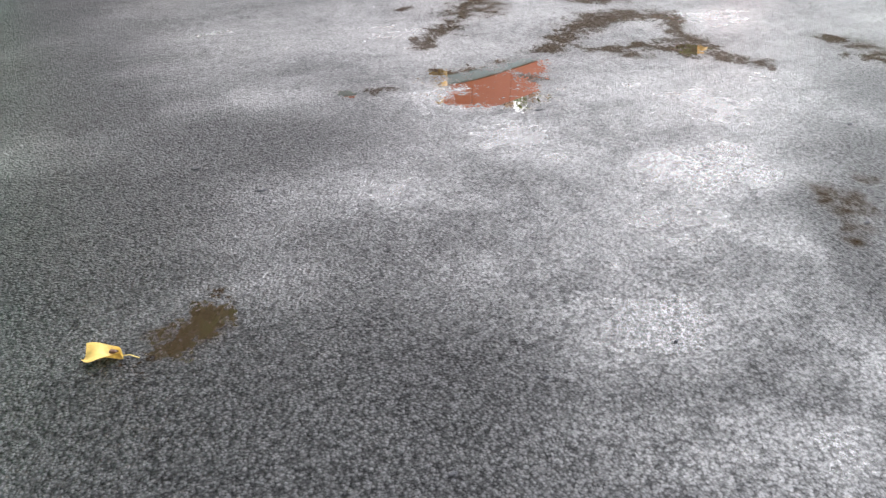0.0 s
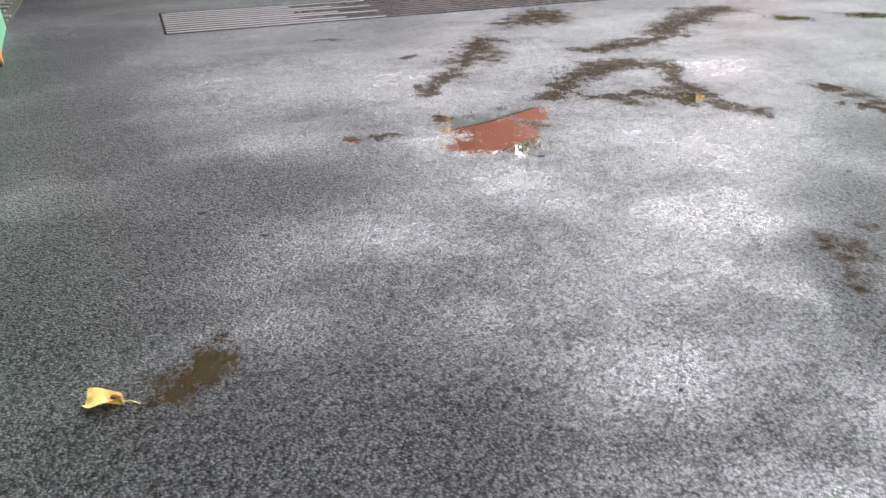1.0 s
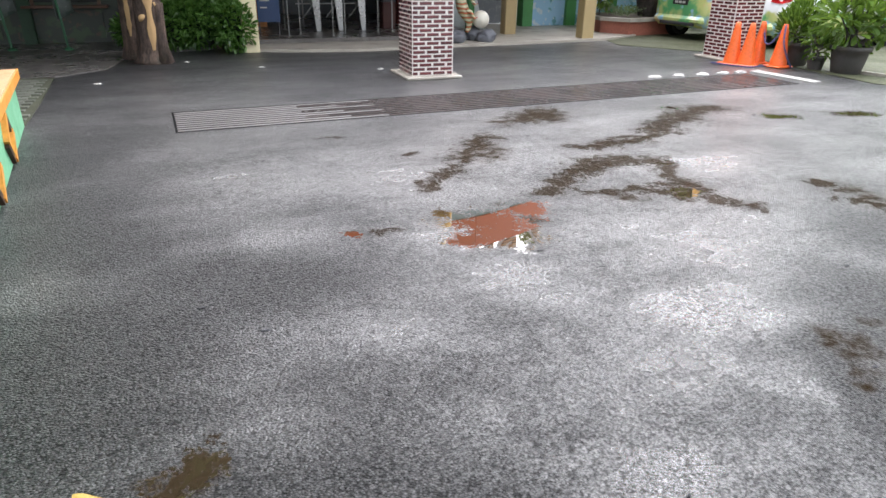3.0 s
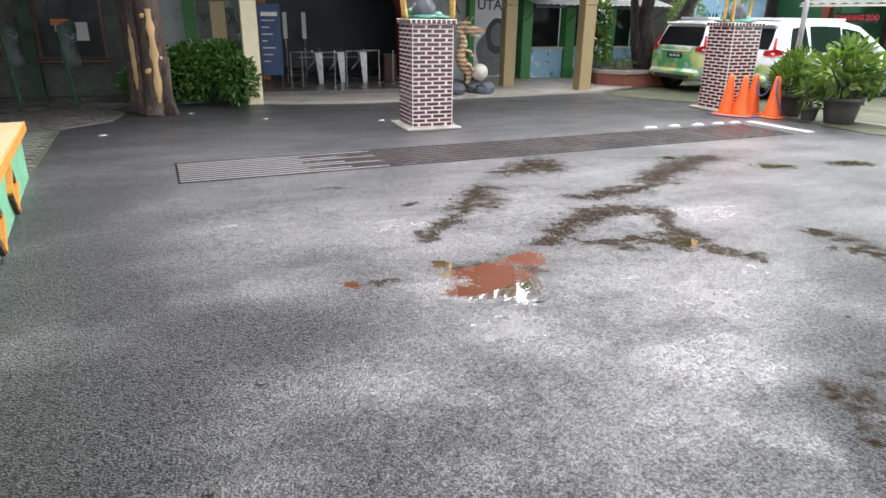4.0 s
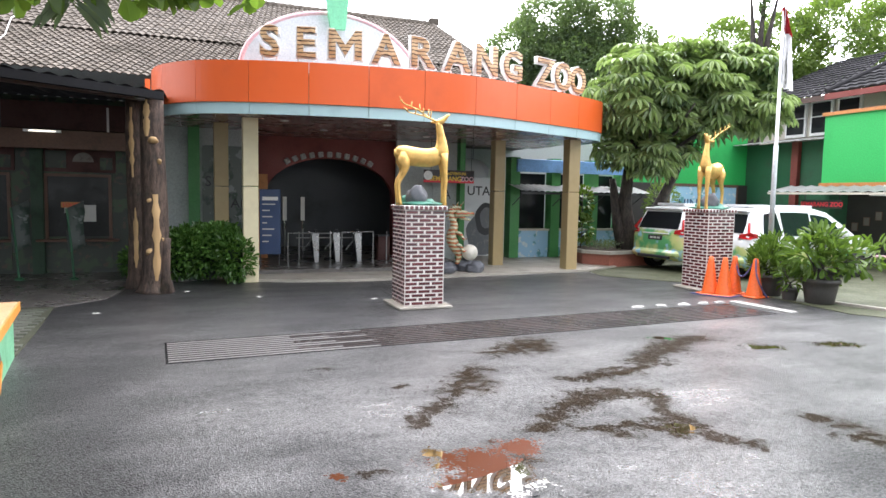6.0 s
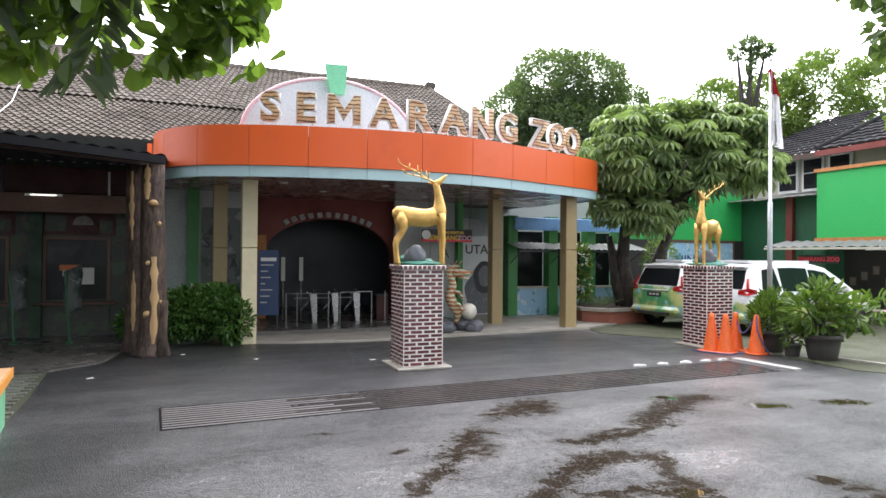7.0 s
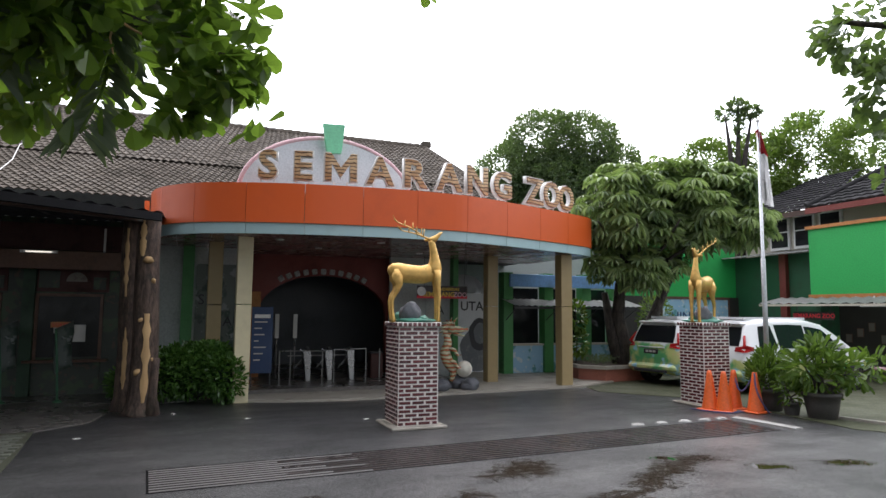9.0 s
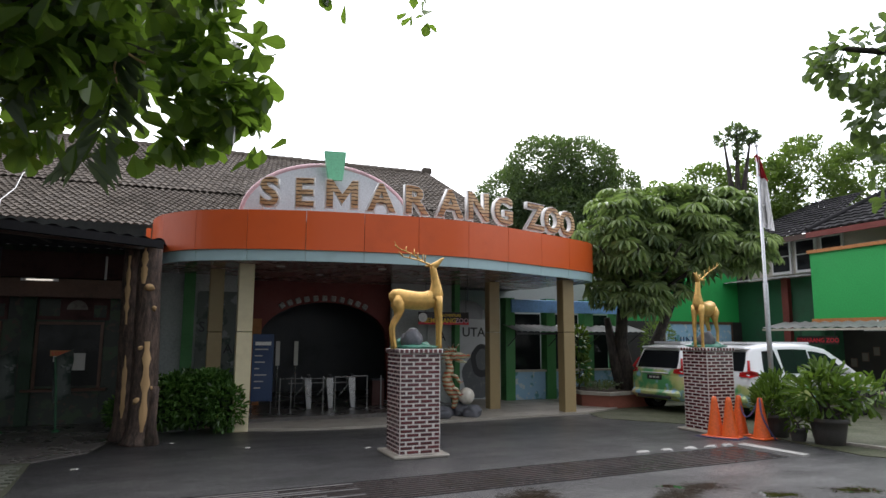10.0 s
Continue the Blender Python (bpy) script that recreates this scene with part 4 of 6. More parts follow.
t = thing("barrier_rail", "low steel rail between the barrier posts", "rail")
part("rail", tube(bmesh.new(), [(2.18, 14.8, .9), (3.12, 14.6, .9)], [.011, .011], 8), M_STAINLESS, t)
part("rail", tube(bmesh.new(), [(3.48, 15.0, .9), (4.34, 15.3, .9)], [.018, .018], 8), M_STAINLESS, t)
for x in (2.3, 2.75):
    t = thing("tall_stand", "tall narrow display stand in the dark hall", "stand", pose(x, 16.3, 0.13))
    part("pole", tube(bmesh.new(), [(0, 0, 0), (0, 0, 1.6)], [.018, .018], 8), M_STAINLESS, t)
    part("panel", boxes((-.05, -.02, 1.0, .05, .0, 1.6), bevel=.004), M_PAPER, t)
t = thing("counter_box", "red box on the floor of the dark hall", "box", pose(4.75, 15.9, 0.13))
part("body", boxes((-.16, -.16, 0, .16, .16, .62), bevel=.015), M_BOOTHRED, t)
part("lid", boxes((-.17, -.17, .62, .17, .17, .66), bevel=.01), M_INK, t)

# blue notice board by the cream column
t = thing("notice_board", "tall blue notice board with white lines of writing", "notice board", pose(1.75, 14.62, 0.05, 0, 0, -4))
part("panel", boxes((-.22, 0, .38, .24, .03, 1.85), bevel=.006), M_SIGNBLUE, t)
part("heading", boxes((-.16, -.006, 1.60, .18, -.002, 1.68)), M_WHITE, t)
for k, w in enumerate((.28, .16, .22, .10, .26, .2, .14)):
    part("line_bar", boxes((-.16, -.006, 1.50 - k * .14, -.16 + w, -.002, 1.525 - k * .14)), M_PAPER, t)
for x in (-.2, .21):
    part("leg", boxes((x - .012, 0, 0, x + .012, .025, .38)), M_INK, t)

# hanging banner
t = thing("hanging_banner", "black and red hanging banner with yellow and pink lettering", "banner", pose(6.40, 15.4, 2.18, 0, 0, -2))
part("sheet", boxes((-.70, 0, 0, .70, .012, .32)), M_BANNER, t)
part("stripe", boxes((-.70, -.004, -.01, .70, -.001, .06)), M_REDPRINT, t)
lettering("lettering", "SEMARANG", .17, .006, M_YELLOW, t, pose(-.10, -.008, .04), "yellow lettering", 0.004)
lettering("lettering", "ZOO", .17, .006, M_PINK, t, pose(.50, -.008, .04), "pink lettering", 0.004)
lettering("lettering", "ZOO ADVENTURE", .10, .006, M_YELLOW, t, pose(.10, -.008, .20), "yellow lettering", 0.002, .9)
part("roundel", slab_xz(bmesh.new(), [(-.58 + .12 * math.cos(a), .17 + .12 * math.sin(a)) for a in (k * math.pi / 10 for k in range(20))], -.012, -.004), M_WHITE, t, "white round emblem")
for x in (-.5, .62):
    part("cord", tube(bmesh.new(), [(x, 0, .32), (x, 0, 1.12)], [.006, .006], 6), M_INK, t)
for x, y, drop in ((5.30, 13.4, .30), (6.05, 13.1, .62)):
    t = thing("hanging_fitting", "thin dark wire fitting hanging from the canopy", "cable", pose(x, y, CANOPY_LOW))
    part("wire", tube(bmesh.new(), [(0, 0, 0), (.01, 0, -drop * .5), (0, 0, -drop)], [.008, .008, .008], 6), M_INK, t)
    part("clip", boxes((-.03, -.02, -drop * .5 - .04, .03, .02, -drop * .5 + .02), bevel=.005), M_INK, t)

# printed wall panels beside the arch
wall("wall_panels_right", 5.3, 16.45, 7.05, 16.6, 0, 3.3, M_GREYWALL, "pale grey panelled wall beside the arch")
wall("green_post_1", 7.05, 16.2, 7.20, 16.5, 0, 3.3, M_POSTGREEN, "green painted post")
t = thing("poster", "tall pale grey poster with a large dark rounded shape and lettering", "poster", pose(7.78, 16.3, 0.15, 0, 0, 0))
part("sheet", boxes((-.56, 0, 0, .62, .03, 2.2)), M_POSTER, t)
lettering("lettering", "UTAN", .36, .006, M_INK, t, pose(.02, -.006, 1.72), "dark lettering", 0.004)
for k, (cx, cz, rx, rz, mt) in enumerate(((.05, .62, .52, .62, M_POSTERSHAPE), (.12, 1.05, .33, .46, M_INK), (.14, 1.08, .2, .3, M_POSTERSHAPE))):
    pts = [(cx + rx * math.cos(a) * (1 + .06 * math.sin(5 * a)), cz + rz * math.sin(a)) for a in (i * math.pi / 14 for i in range(28))]
    part("printed_shape", slab_xz(bmesh.new(), [(max(-.56, min(.62, x)), max(0.02, z)) for x, z in pts], -.006 - .004 * k, -.003 - .004 * k), mt, t)
t = thing("poster", "pale grey panel with dark lettering, half hidden", "poster", pose(6.72, 16.43, 0.2))
part("sheet", boxes((-.40, -.02, 0, .25, 0, 2.3)), M_GREYWALL, t)
lettering("lettering", "A", .36, .006, M_INK, t, pose(.02, -.03, 1.55))

# white tarpaulin and kiosk row beside the hall
t = thing("tarpaulin", "creased white tarpaulin hanging from a roof edge", "tarpaulin")
bm = bmesh.new()
g = [[bm.verts.new((7.2 + .26 * i, 18.0 + .12 * math.sin(i * 2.0 + j), 3.35 - .28 * j - .10 * i + .08 * math.sin(i * 1.7))) for j in range(4)] for i in range(7)]
for i in range(6):
    for j in range(3):
        bm.faces.new((g[i][j], g[i + 1][j], g[i + 1][j + 1], g[i][j + 1]))
bmesh.ops.solidify(bm, geom=bm.faces[:], thickness=0.01)
part("sheet", bm, M_WHITECLOTH, t, "", True)
wall("wall_kiosk_back", 7.2, 18.6, 14.6, 18.8, 0, 4.6, M_GREYWALL, "pale wall behind the kiosks")
for x in (8.78, 10.15, 11.5, 12.6):
    wall("kiosk_post", x, 16.5, x + .30, 16.85, 0, 3.0, M_POSTGREEN, "green painted kiosk post")
solid("kiosk_fascia", boxes((8.95, 16.42, 2.58, 13.2, 16.5, 2.95), bevel=.01), M_BLUE, "pale blue fascia board along the kiosks", "fascia", "structure")
for a, b in ((9.08, 10.15), (10.45, 11.5), (11.8, 12.6)):
    wall("kiosk_front", a, 16.62, b, 16.72, 0.02, 0.85, M_POSTERBLUE, "blue printed kiosk front panel")
    wall("kiosk_opening", a, 16.9, b, 16.95, 0.85, 2.55, M_GLASS, "dark kiosk window")
    wall("kiosk_counter", a, 16.55, b, 16.9, 0.85, 0.90, M_CREAMWALL, "pale kiosk counter")
t = thing("kiosk_awning", "low corrugated awning along the kiosks", "awning")
bm = bmesh.new()
g = [[bm.verts.new((8.75 + .05 * i, y, z + .012 * math.sin(i * 1.57))) for y, z in ((15.75, 2.02), (16.62, 2.22))] for i in range(90)]
for a, b in zip(g, g[1:]):
    bm.faces.new((a[0], b[0], b[1], a[1]))
bmesh.ops.solidify(bm, geom=bm.faces[:], thickness=0.006)
part("sheet", bm, M_CORR, t)
part("front_beam", boxes((8.75, 15.77, 1.93, 13.2, 15.81, 1.99)), M_INK, t)
for x in (8.85, 10.2, 11.6, 13.0):
    part("bracket", tube(bmesh.new(), [(x, 15.8, 1.98), (x, 16.5, 1.6)], [.012, .012], 6), M_INK, t)

# dragon statue with ball on its rocks
t = thing("rock_mound", "mound of dark grey boulders on the apron", "rocks", pose(6.0, 13.6, 0.04))
rr = random.Random(5)
for k in range(9):
    bm = bmesh.new()
    r = rr.uniform(.13, .24)
    lump(bm, (rr.uniform(-.55, .42), rr.uniform(-.22, .22), r * .55), (r, r, r * .8), k, .3)
    part("boulder", bm, M_ROCK, t, "", True)
bm = bmesh.new()
bmesh.ops.create_uvsphere(bm, u_segments=28, v_segments=16, radius=.19)
ob = solid("stone_ball", bm, M_SHINYCREAM, "smooth cream ball resting on the boulders", "ball", smooth=True)
ob.matrix_basis = pose(6.25, 13.62, .50)
bm = bmesh.new()
tube(bm, rounded([(5.96, 13.7, .22), (6.0, 13.68, .45), (5.88, 13.7, .66), (5.80, 13.7, .88), (5.86, 13.68, 1.10), (5.84, 13.68, 1.28), (5.92, 13.66, 1.40)], 4), [.05, .055, .06, .07, .085, .10, .11, .12, .125, .13, .13, .125, .12, .115, .11, .10, .095, .09, .085, .08, .075, .07, .07, .07, .07], 14)
# head with open jaws, mane and horns
tube(bm, [(5.84, 13.66, 1.38), (5.95, 13.64, 1.42), (6.08, 13.62, 1.42), (6.20, 13.60, 1.40), (6.32, 13.58, 1.42)], [.07, .10, .085, .055, .035], 12)
tube(bm, [(5.98, 13.62, 1.34), (6.12, 13.6, 1.29), (6.24, 13.58, 1.27)], [.05, .035, .02], 10)
for k in range(9):
    a = radians(70 + 22 * k)
    tube(bm, [(5.90, 13.66, 1.40), (5.90 + .16 * math.cos(a), 13.64, 1.40 + .16 * math.sin(a)), (5.88 + .26 * math.cos(a + .3), 13.62 + .03 * (k % 3), 1.40 + .25 * math.sin(a + .3))], [.05, .035, .006], 6)
for w in (-.05, .06):
    tube(bm, [(5.98, 13.64 + w, 1.48), (5.95, 13.64 + w * 2, 1.60), (6.02, 13.64 + w * 3, 1.70)], [.025, .02, .006], 6)
for z, w in ((.72, .12), (1.0, .16)):
    tube(bm, [(5.84, 13.64, z), (5.98, 13.56, z - .06), (6.06, 13.52, z - .20), (6.12, 13.5, z - .16)], [.05, .045, .03, .01], 8)
solid("dragon_statue", bm, M_DRAGON, "painted dragon statue in green, orange and red on boulders", "statue", smooth=True)

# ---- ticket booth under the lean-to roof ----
wall("wall_booth", -6.5, 15.5, -0.95, 15.7, 0, 3.75, M_JUNGLE, "printed ticket booth wall, darkened for shade")
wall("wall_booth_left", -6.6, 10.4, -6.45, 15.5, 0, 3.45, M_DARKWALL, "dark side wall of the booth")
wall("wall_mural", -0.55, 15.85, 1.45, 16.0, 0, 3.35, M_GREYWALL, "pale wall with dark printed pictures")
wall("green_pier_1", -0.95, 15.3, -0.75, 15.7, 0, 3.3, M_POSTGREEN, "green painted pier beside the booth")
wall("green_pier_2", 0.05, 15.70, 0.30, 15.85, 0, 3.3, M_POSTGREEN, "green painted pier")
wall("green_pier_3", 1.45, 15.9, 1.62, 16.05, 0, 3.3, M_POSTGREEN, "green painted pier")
wall("green_pier_4", -3.0, 15.3, -2.78, 15.5, 0, 2.7, M_BOOTHGREEN, "green pier between the ticket windows, darkened for shade")
t = thing("mural_panel", "pale wall panel with dark printed shapes and lettering", "wall panel", pose(0.9, 15.84, 0))
part("sheet", boxes((-.55, -.012, .05, .5, 0, 2.9)), M_MURAL, t)
lettering("lettering", "S", .34, .006, M_INK, t, pose(-.42, -.02, 1.95))
lettering("lettering", "AR", .32, .006, M_INK, t, pose(.28, -.02, 1.45))
for x0 in (-2.72, -4.6):
    t = thing("ticket_window", "dark ticket window with a counter shelf and paper notices", "window", pose(x0, 15.5, 0), "ticket windows", "structure")
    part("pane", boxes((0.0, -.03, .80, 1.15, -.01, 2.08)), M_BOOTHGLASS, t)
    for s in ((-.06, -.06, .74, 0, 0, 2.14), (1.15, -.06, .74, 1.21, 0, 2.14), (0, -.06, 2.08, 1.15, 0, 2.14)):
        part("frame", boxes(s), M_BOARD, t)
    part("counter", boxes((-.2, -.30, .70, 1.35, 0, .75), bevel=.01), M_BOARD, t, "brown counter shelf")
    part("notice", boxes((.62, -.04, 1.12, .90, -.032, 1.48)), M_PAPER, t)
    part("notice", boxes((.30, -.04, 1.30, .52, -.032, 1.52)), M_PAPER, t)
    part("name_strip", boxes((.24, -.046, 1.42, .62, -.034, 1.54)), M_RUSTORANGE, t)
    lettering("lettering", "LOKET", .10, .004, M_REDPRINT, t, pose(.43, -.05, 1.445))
    part("header", boxes((-.1, -.05, 2.18, 1.3, -.01, 2.75)), M_BOOTHRED, t, "red header board darkened for shade, with a white emblem")
    part("emblem", slab_xz(bmesh.new(), [(.68 + .20 * math.cos(a), 2.40 + .2 * math.sin(a)) for a in (k * math.pi / 12 for k in range(13))], -.06, -.052), M_DULLPRINT, t)
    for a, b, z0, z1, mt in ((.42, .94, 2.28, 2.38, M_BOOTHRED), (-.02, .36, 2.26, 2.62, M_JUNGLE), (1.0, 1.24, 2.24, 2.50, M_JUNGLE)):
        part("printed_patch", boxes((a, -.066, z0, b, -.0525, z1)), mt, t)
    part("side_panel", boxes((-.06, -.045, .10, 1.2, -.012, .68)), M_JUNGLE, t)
t = thing("booth_beam_board", "long weathered wooden sign board across the booth front", "sign board")
part("board", boxes((-6.4, 14.75, 2.62, -1.05, 14.82, 3.0), bevel=.01), M_BOARD, t)
part("hanger", boxes((-1.5, 14.77, 3.0, -1.46, 14.81, 3.5)), M_PAPER, t)
part("hanger", boxes((-3.4, 14.77, 3.0, -3.36, 14.81, 3.6)), M_INK, t)
t = thing("tube_lamp", "slim lit tube lamp on the booth beam", "lamp", pose(-2.62, 14.705, 2.95))
part("tube", boxes((-.26, -.010, .004, .20, .010, .020), bevel=.006), M_LAMP, t)
part("holder", boxes((-.36, 0.02, -.01, .30, .05, .04)), M_WHITE, t)
wall("booth_red_boards", -6.4, 15.2, -0.95, 15.3, 3.05, 3.6, M_BOOTHRED, "red boards above the ticket windows, darkened for shade")
for x, y in ((-2.24, 14.2), (-3.21, 14.35)):
    t = thing("queue_barrier", "green queue barrier post with a hanging clear sheet", "barrier", pose(x, y, 0.015, 0, 0, 12), "queue barriers")
    part("post", tube(bmesh.new(), [(.16, 0, 0), (.12, 0, .75), (.06, 0, 1.42)], [.022, .022, .02], 10), M_DARKGREEN, t)
    part("foot", lathe(bmesh.new(), [(.09, 0), (.08, .02), (.03, .05)], 14, (.16, 0, 0)), M_DARKGREEN, t)
    bm = bmesh.new()
    g = [[bm.verts.new((.06 + .10 * i + .02 * math.sin(j * 2), .03 * math.sin(i * 3 + j), 1.42 - .22 * j + .05 * i)) for j in range(5)] for i in range(4)]
    for i in range(3):
        for j in range(4):
            bm.faces.new((g[i][j], g[i + 1][j], g[i + 1][j + 1], g[i][j + 1]))
    bmesh.ops.solidify(bm, geom=bm.faces[:], thickness=0.006)
    part("plastic_sheet", bm, M_MURAL, t, "cloudy plastic sheet", True)

# lean-to roof with gutter
def lean_point(s, back, up):
    a, b = Vector((-0.30, 11.73)), Vector((-4.6, 8.95))
    p = a.lerp(b, s)
    return (p.x, p.y + back, up)


lean = thing("lean_to_roof", "dark corrugated lean-to roof with black gutter over the ticket booth", "roof")
bm = bmesh.new()
g = [[bm.verts.new(lean_point(i / 90, k * (4.05 + 2.78 * i / 90), 3.50 + .28 * k + .02 * math.sin(i * 1.25))) for k in (0, 1)] for i in range(131)]
for a, b in zip(g, g[1:]):
    bm.faces.new((a[0], b[0], b[1], a[1]))
bmesh.ops.solidify(bm, geom=bm.faces[:], thickness=0.012)
part("sheet", bm, M_BLACKSTEEL, lean)
bm = bmesh.new()
slab = [lean_point(0, -.08, 0), lean_point(1.44, -.08, 0), lean_point(1.44, .06, 0), lean_point(0, .06, 0)]
prism(bm, [(x, y) for x, y, _ in slab][::-1], 3.34, 3.47)
part("gutter", bm, M_BLACKSTEEL, lean, "black box gutter")
for s in (.02, .25, .5, .75):
    part("rafter", tube(bmesh.new(), [lean_point(s, 0.05, 3.46), lean_point(s, 4.0, 3.70)], [.035, .035], 6), M_DARKWALL, lean)
bm = bmesh.new()
prism(bm, [lean_point(.01, .55, 0)[:2], lean_point(.01, .68, 0)[:2], lean_point(1, .68, 0)[:2], lean_point(1, .55, 0)[:2]], 3.36, 3.5)
part("beam", bm, M_DARKWOOD, lean)


# two old trunks that carry the roof
def trunk_post(x, y, h, r, seed, label):
    t = thing("trunk_post", label, "tree trunk", pose(x, y, 0), "trunk posts")
    rg = random.Random(seed)
    zs = [0, .06, .25, .6, 1.1, 1.7, 2.3, 2.9, h]
    rs = [r * 1.55, r * 1.35, r * 1.12, r * 1.03, r, r * .97, r * .94, r * .9, r * .88]
    part("trunk", tube(bmesh.new(), [(.02 * math.sin(z * 1.6), .02 * math.cos(z * 2), z) for z in zs], rs, 22, 1, .05, rg), M_BARK, t, "", True)
    return t


t = trunk_post(-0.50, 12.22, 3.40, .215, 2, "thick brown tree trunk with strips of bare wood")


def bare_strip(t, a, z0, z1, w, r, seed):
    """A long lens of bare wood wrapped on the trunk's skin."""
    bm = bmesh.new()
    rg = random.Random(seed)
    rows = []
    n = 12
    for i in range(n + 1):
        z = z0 + (z1 - z0) * i / n
        ww = w * (0.35 + 0.65 * math.sin(math.pi * (0.06 + 0.88 * i / n)) + rg.uniform(-.38, .38))
        rows.append([bm.verts.new((.02 * math.sin(z * 1.6) + rr_ * math.cos(radians(a) + q * ww / r), .02 * math.cos(z * 2) + rr_ * math.sin(radians(a) + q * ww / r), z)) for q, rr_ in ((-.5, r), (-.2, r + .012), (.2, r + .012), (.5, r))])
    for p, q in zip(rows, rows[1:]):
        for k in range(3):
            bm.faces.new((p[k], p[k + 1], q[k + 1], q[k]))
    return part("bare_strip", bm, M_SAWN, t, "strip of bare yellow wood", True)


bare_strip(t, -84, 0.02, 1.75, .13, .232, 3)
bare_strip(t, -112, 2.75, 3.38, .10, .205, 5)
for a, z, k in ((-88, 2.72, .085), (-60, 2.35, .045), (-108, 1.66, .055), (-112, .78, .075), (-50, .98, .06)):
    bm = tube(bmesh.new(), [(.17 * math.cos(radians(a)), .17 * math.sin(radians(a)), z - .05), (.235 * math.cos(radians(a)), .235 * math.sin(radians(a)), z)], [k * 1.1, k * .7], 12, .6)
    part("cut_stub", bm, M_SAWN, t, "sawn branch stub", True)
bm = tube(bmesh.new(), [(.16, -.16, 0), (.17, -.15, .35), (.19, -.14, .75), (.20, -.13, .98)], [.13, .085, .075, .07], 14, 1, .06, random.Random(8))
part("side_stem", bm, M_BARK, t, "", True)
t = trunk_post(-.84, 12.80, 3.55, .15, 7, "slimmer brown tree trunk with bare patches behind the thick one")
bare_strip(t, -100, 2.05, 3.3, .08, .148, 9)
bare_strip(t, -95, .4, 1.5, .08, .158, 11)

# hedge beside the columns
rg = np.random.default_rng(11)
t = thing("hedge", "dense clipped bush with small glossy green leaves beside the column", "bush")
# dark lumps inside the bush paint the shade between its leaves
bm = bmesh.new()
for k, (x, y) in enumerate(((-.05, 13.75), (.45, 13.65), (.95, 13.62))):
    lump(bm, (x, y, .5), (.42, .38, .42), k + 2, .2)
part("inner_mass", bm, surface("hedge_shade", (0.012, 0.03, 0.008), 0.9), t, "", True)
p, d = clumps(rg, [(-.15, 13.7, .55, .48, .46, .46), (.3, 13.6, .62, .5, .5, .50), (.75, 13.50, .62, .5, .5, .50), (.92, 13.12, .5, .36, .34, .42), (.05, 13.5, .85, .3, .3, .22), (.6, 13.4, .95, .35, .3, .2)], 5200)
keep = p[:, 2] > 0.06
p, d = p[keep], d[keep]
leaves("leaves", p, d + rg.normal(0, .5, d.shape) + (0, 0, .25), rg.uniform(.09, .17, len(p)), rg.uniform(.045, .08, len(p)), M_HEDGE, t, rng=rg)
t = thing("low_shrub", "small dark shrub behind the trunks", "bush")
part("stems", tube(bmesh.new(), [(-.75, 14.1, 0), (-.75, 14.1, .4)], [.03, .01], 6), M_BARK, t)
p, d = clumps(rg, [(-.85, 14.1, .35, .4, .3, .34)], 1400)
leaves("leaves", p[p[:, 2] > .02], d[p[:, 2] > .02], rg.uniform(.06, .11, (p[:, 2] > .02).sum()), rg.uniform(.03, .05, (p[:, 2] > .02).sum()), M_HEDGE, t, rng=rg)


# ---- tiled roofs ----
def tiles(bm, a, b, c, d, nu, nv, drop=0.05, wave=0.035):
    """Rows of rolled tiles over the four-cornered slope a b (eave) to d c (top): each course overlaps the one below."""
    a, b, c, d = Vector(a), Vector(b), Vector(c), Vector(d)
    up = (b - a).cross(d - a).normalized()
    if up.z < 0:
        up = -up
    for j in range(nv):
        t0, t1 = j / nv, (j + 1.12) / nv
        for i in range(nu):
            cols = []
            for k in range(5):
                s = (i + k / 4.0) / nu
                h = wave * math.sin(math.pi * k / 4.0) + 0.004 * math.sin(i * 5.1 + j * 3.7)
                lo = a.lerp(b, s).lerp(d.lerp(c, s), t0) + up * (drop + h)
                hi = a.lerp(b, s).lerp(d.lerp(c, s), min(t1, 1.0)) + up * h
                cols.append((bm.verts.new(lo - up * drop * .9), bm.verts.new(lo), bm.verts.new(hi)))
            for p, q in zip(cols, cols[1:]):
                bm.faces.new((p[1], q[1], q[2], p[2]))
                bm.faces.new((p[0], q[0], q[1], p[1]))


main = thing("main_hall", "large old hall with a grey tiled roof behind the entrance", "building")
bm = bmesh.new()
tiles(bm, (-9.5, 16.4, 4.45), (9.8, 16.4, 4.45), (9.6, 19.4, 5.98), (-7.4, 19.4, 5.98), 100, 19, 0.03, 0.045)
part("lower_roof", bm, M_TILE, main, "rolled grey clay tiles")
bm = bmesh.new()
tiles(bm, (-7.4, 19.4, 6.02), (9.6, 19.4, 6.02), (8.95, 24.0, 8.52), (-4.75, 24.0, 8.52), 86, 20, 0.03, 0.05)
part("upper_roof", bm, M_TILE, main, "rolled grey clay tiles, steeper")
bm = bmesh.new()
bm.faces.new([bm.verts.new(p) for p in ((-7.5, 19.4, 5.95), (-4.85, 24, 8.45), (-7.5, 28, 5.95))])
bm.faces.new([bm.verts.new(p) for p in ((9.65, 19.4, 5.95), (9.65, 28, 5.95), (9.0, 24, 8.45))])
bm.faces.new([bm.verts.new(p) for p in ((9.65, 28, 5.95), (-7.5, 28, 5.95), (-4.85, 24, 8.45), (9.0, 24, 8.45))])
part("roof_back", bm, M_TILE, main)
bm = bmesh.new()
for k in range(46):
    x0 = -4.8 + k * .3
    tube(bm, [(x0, 24, 8.52), (x0 + .33, 24, 8.54)], [.12, .135], 8)
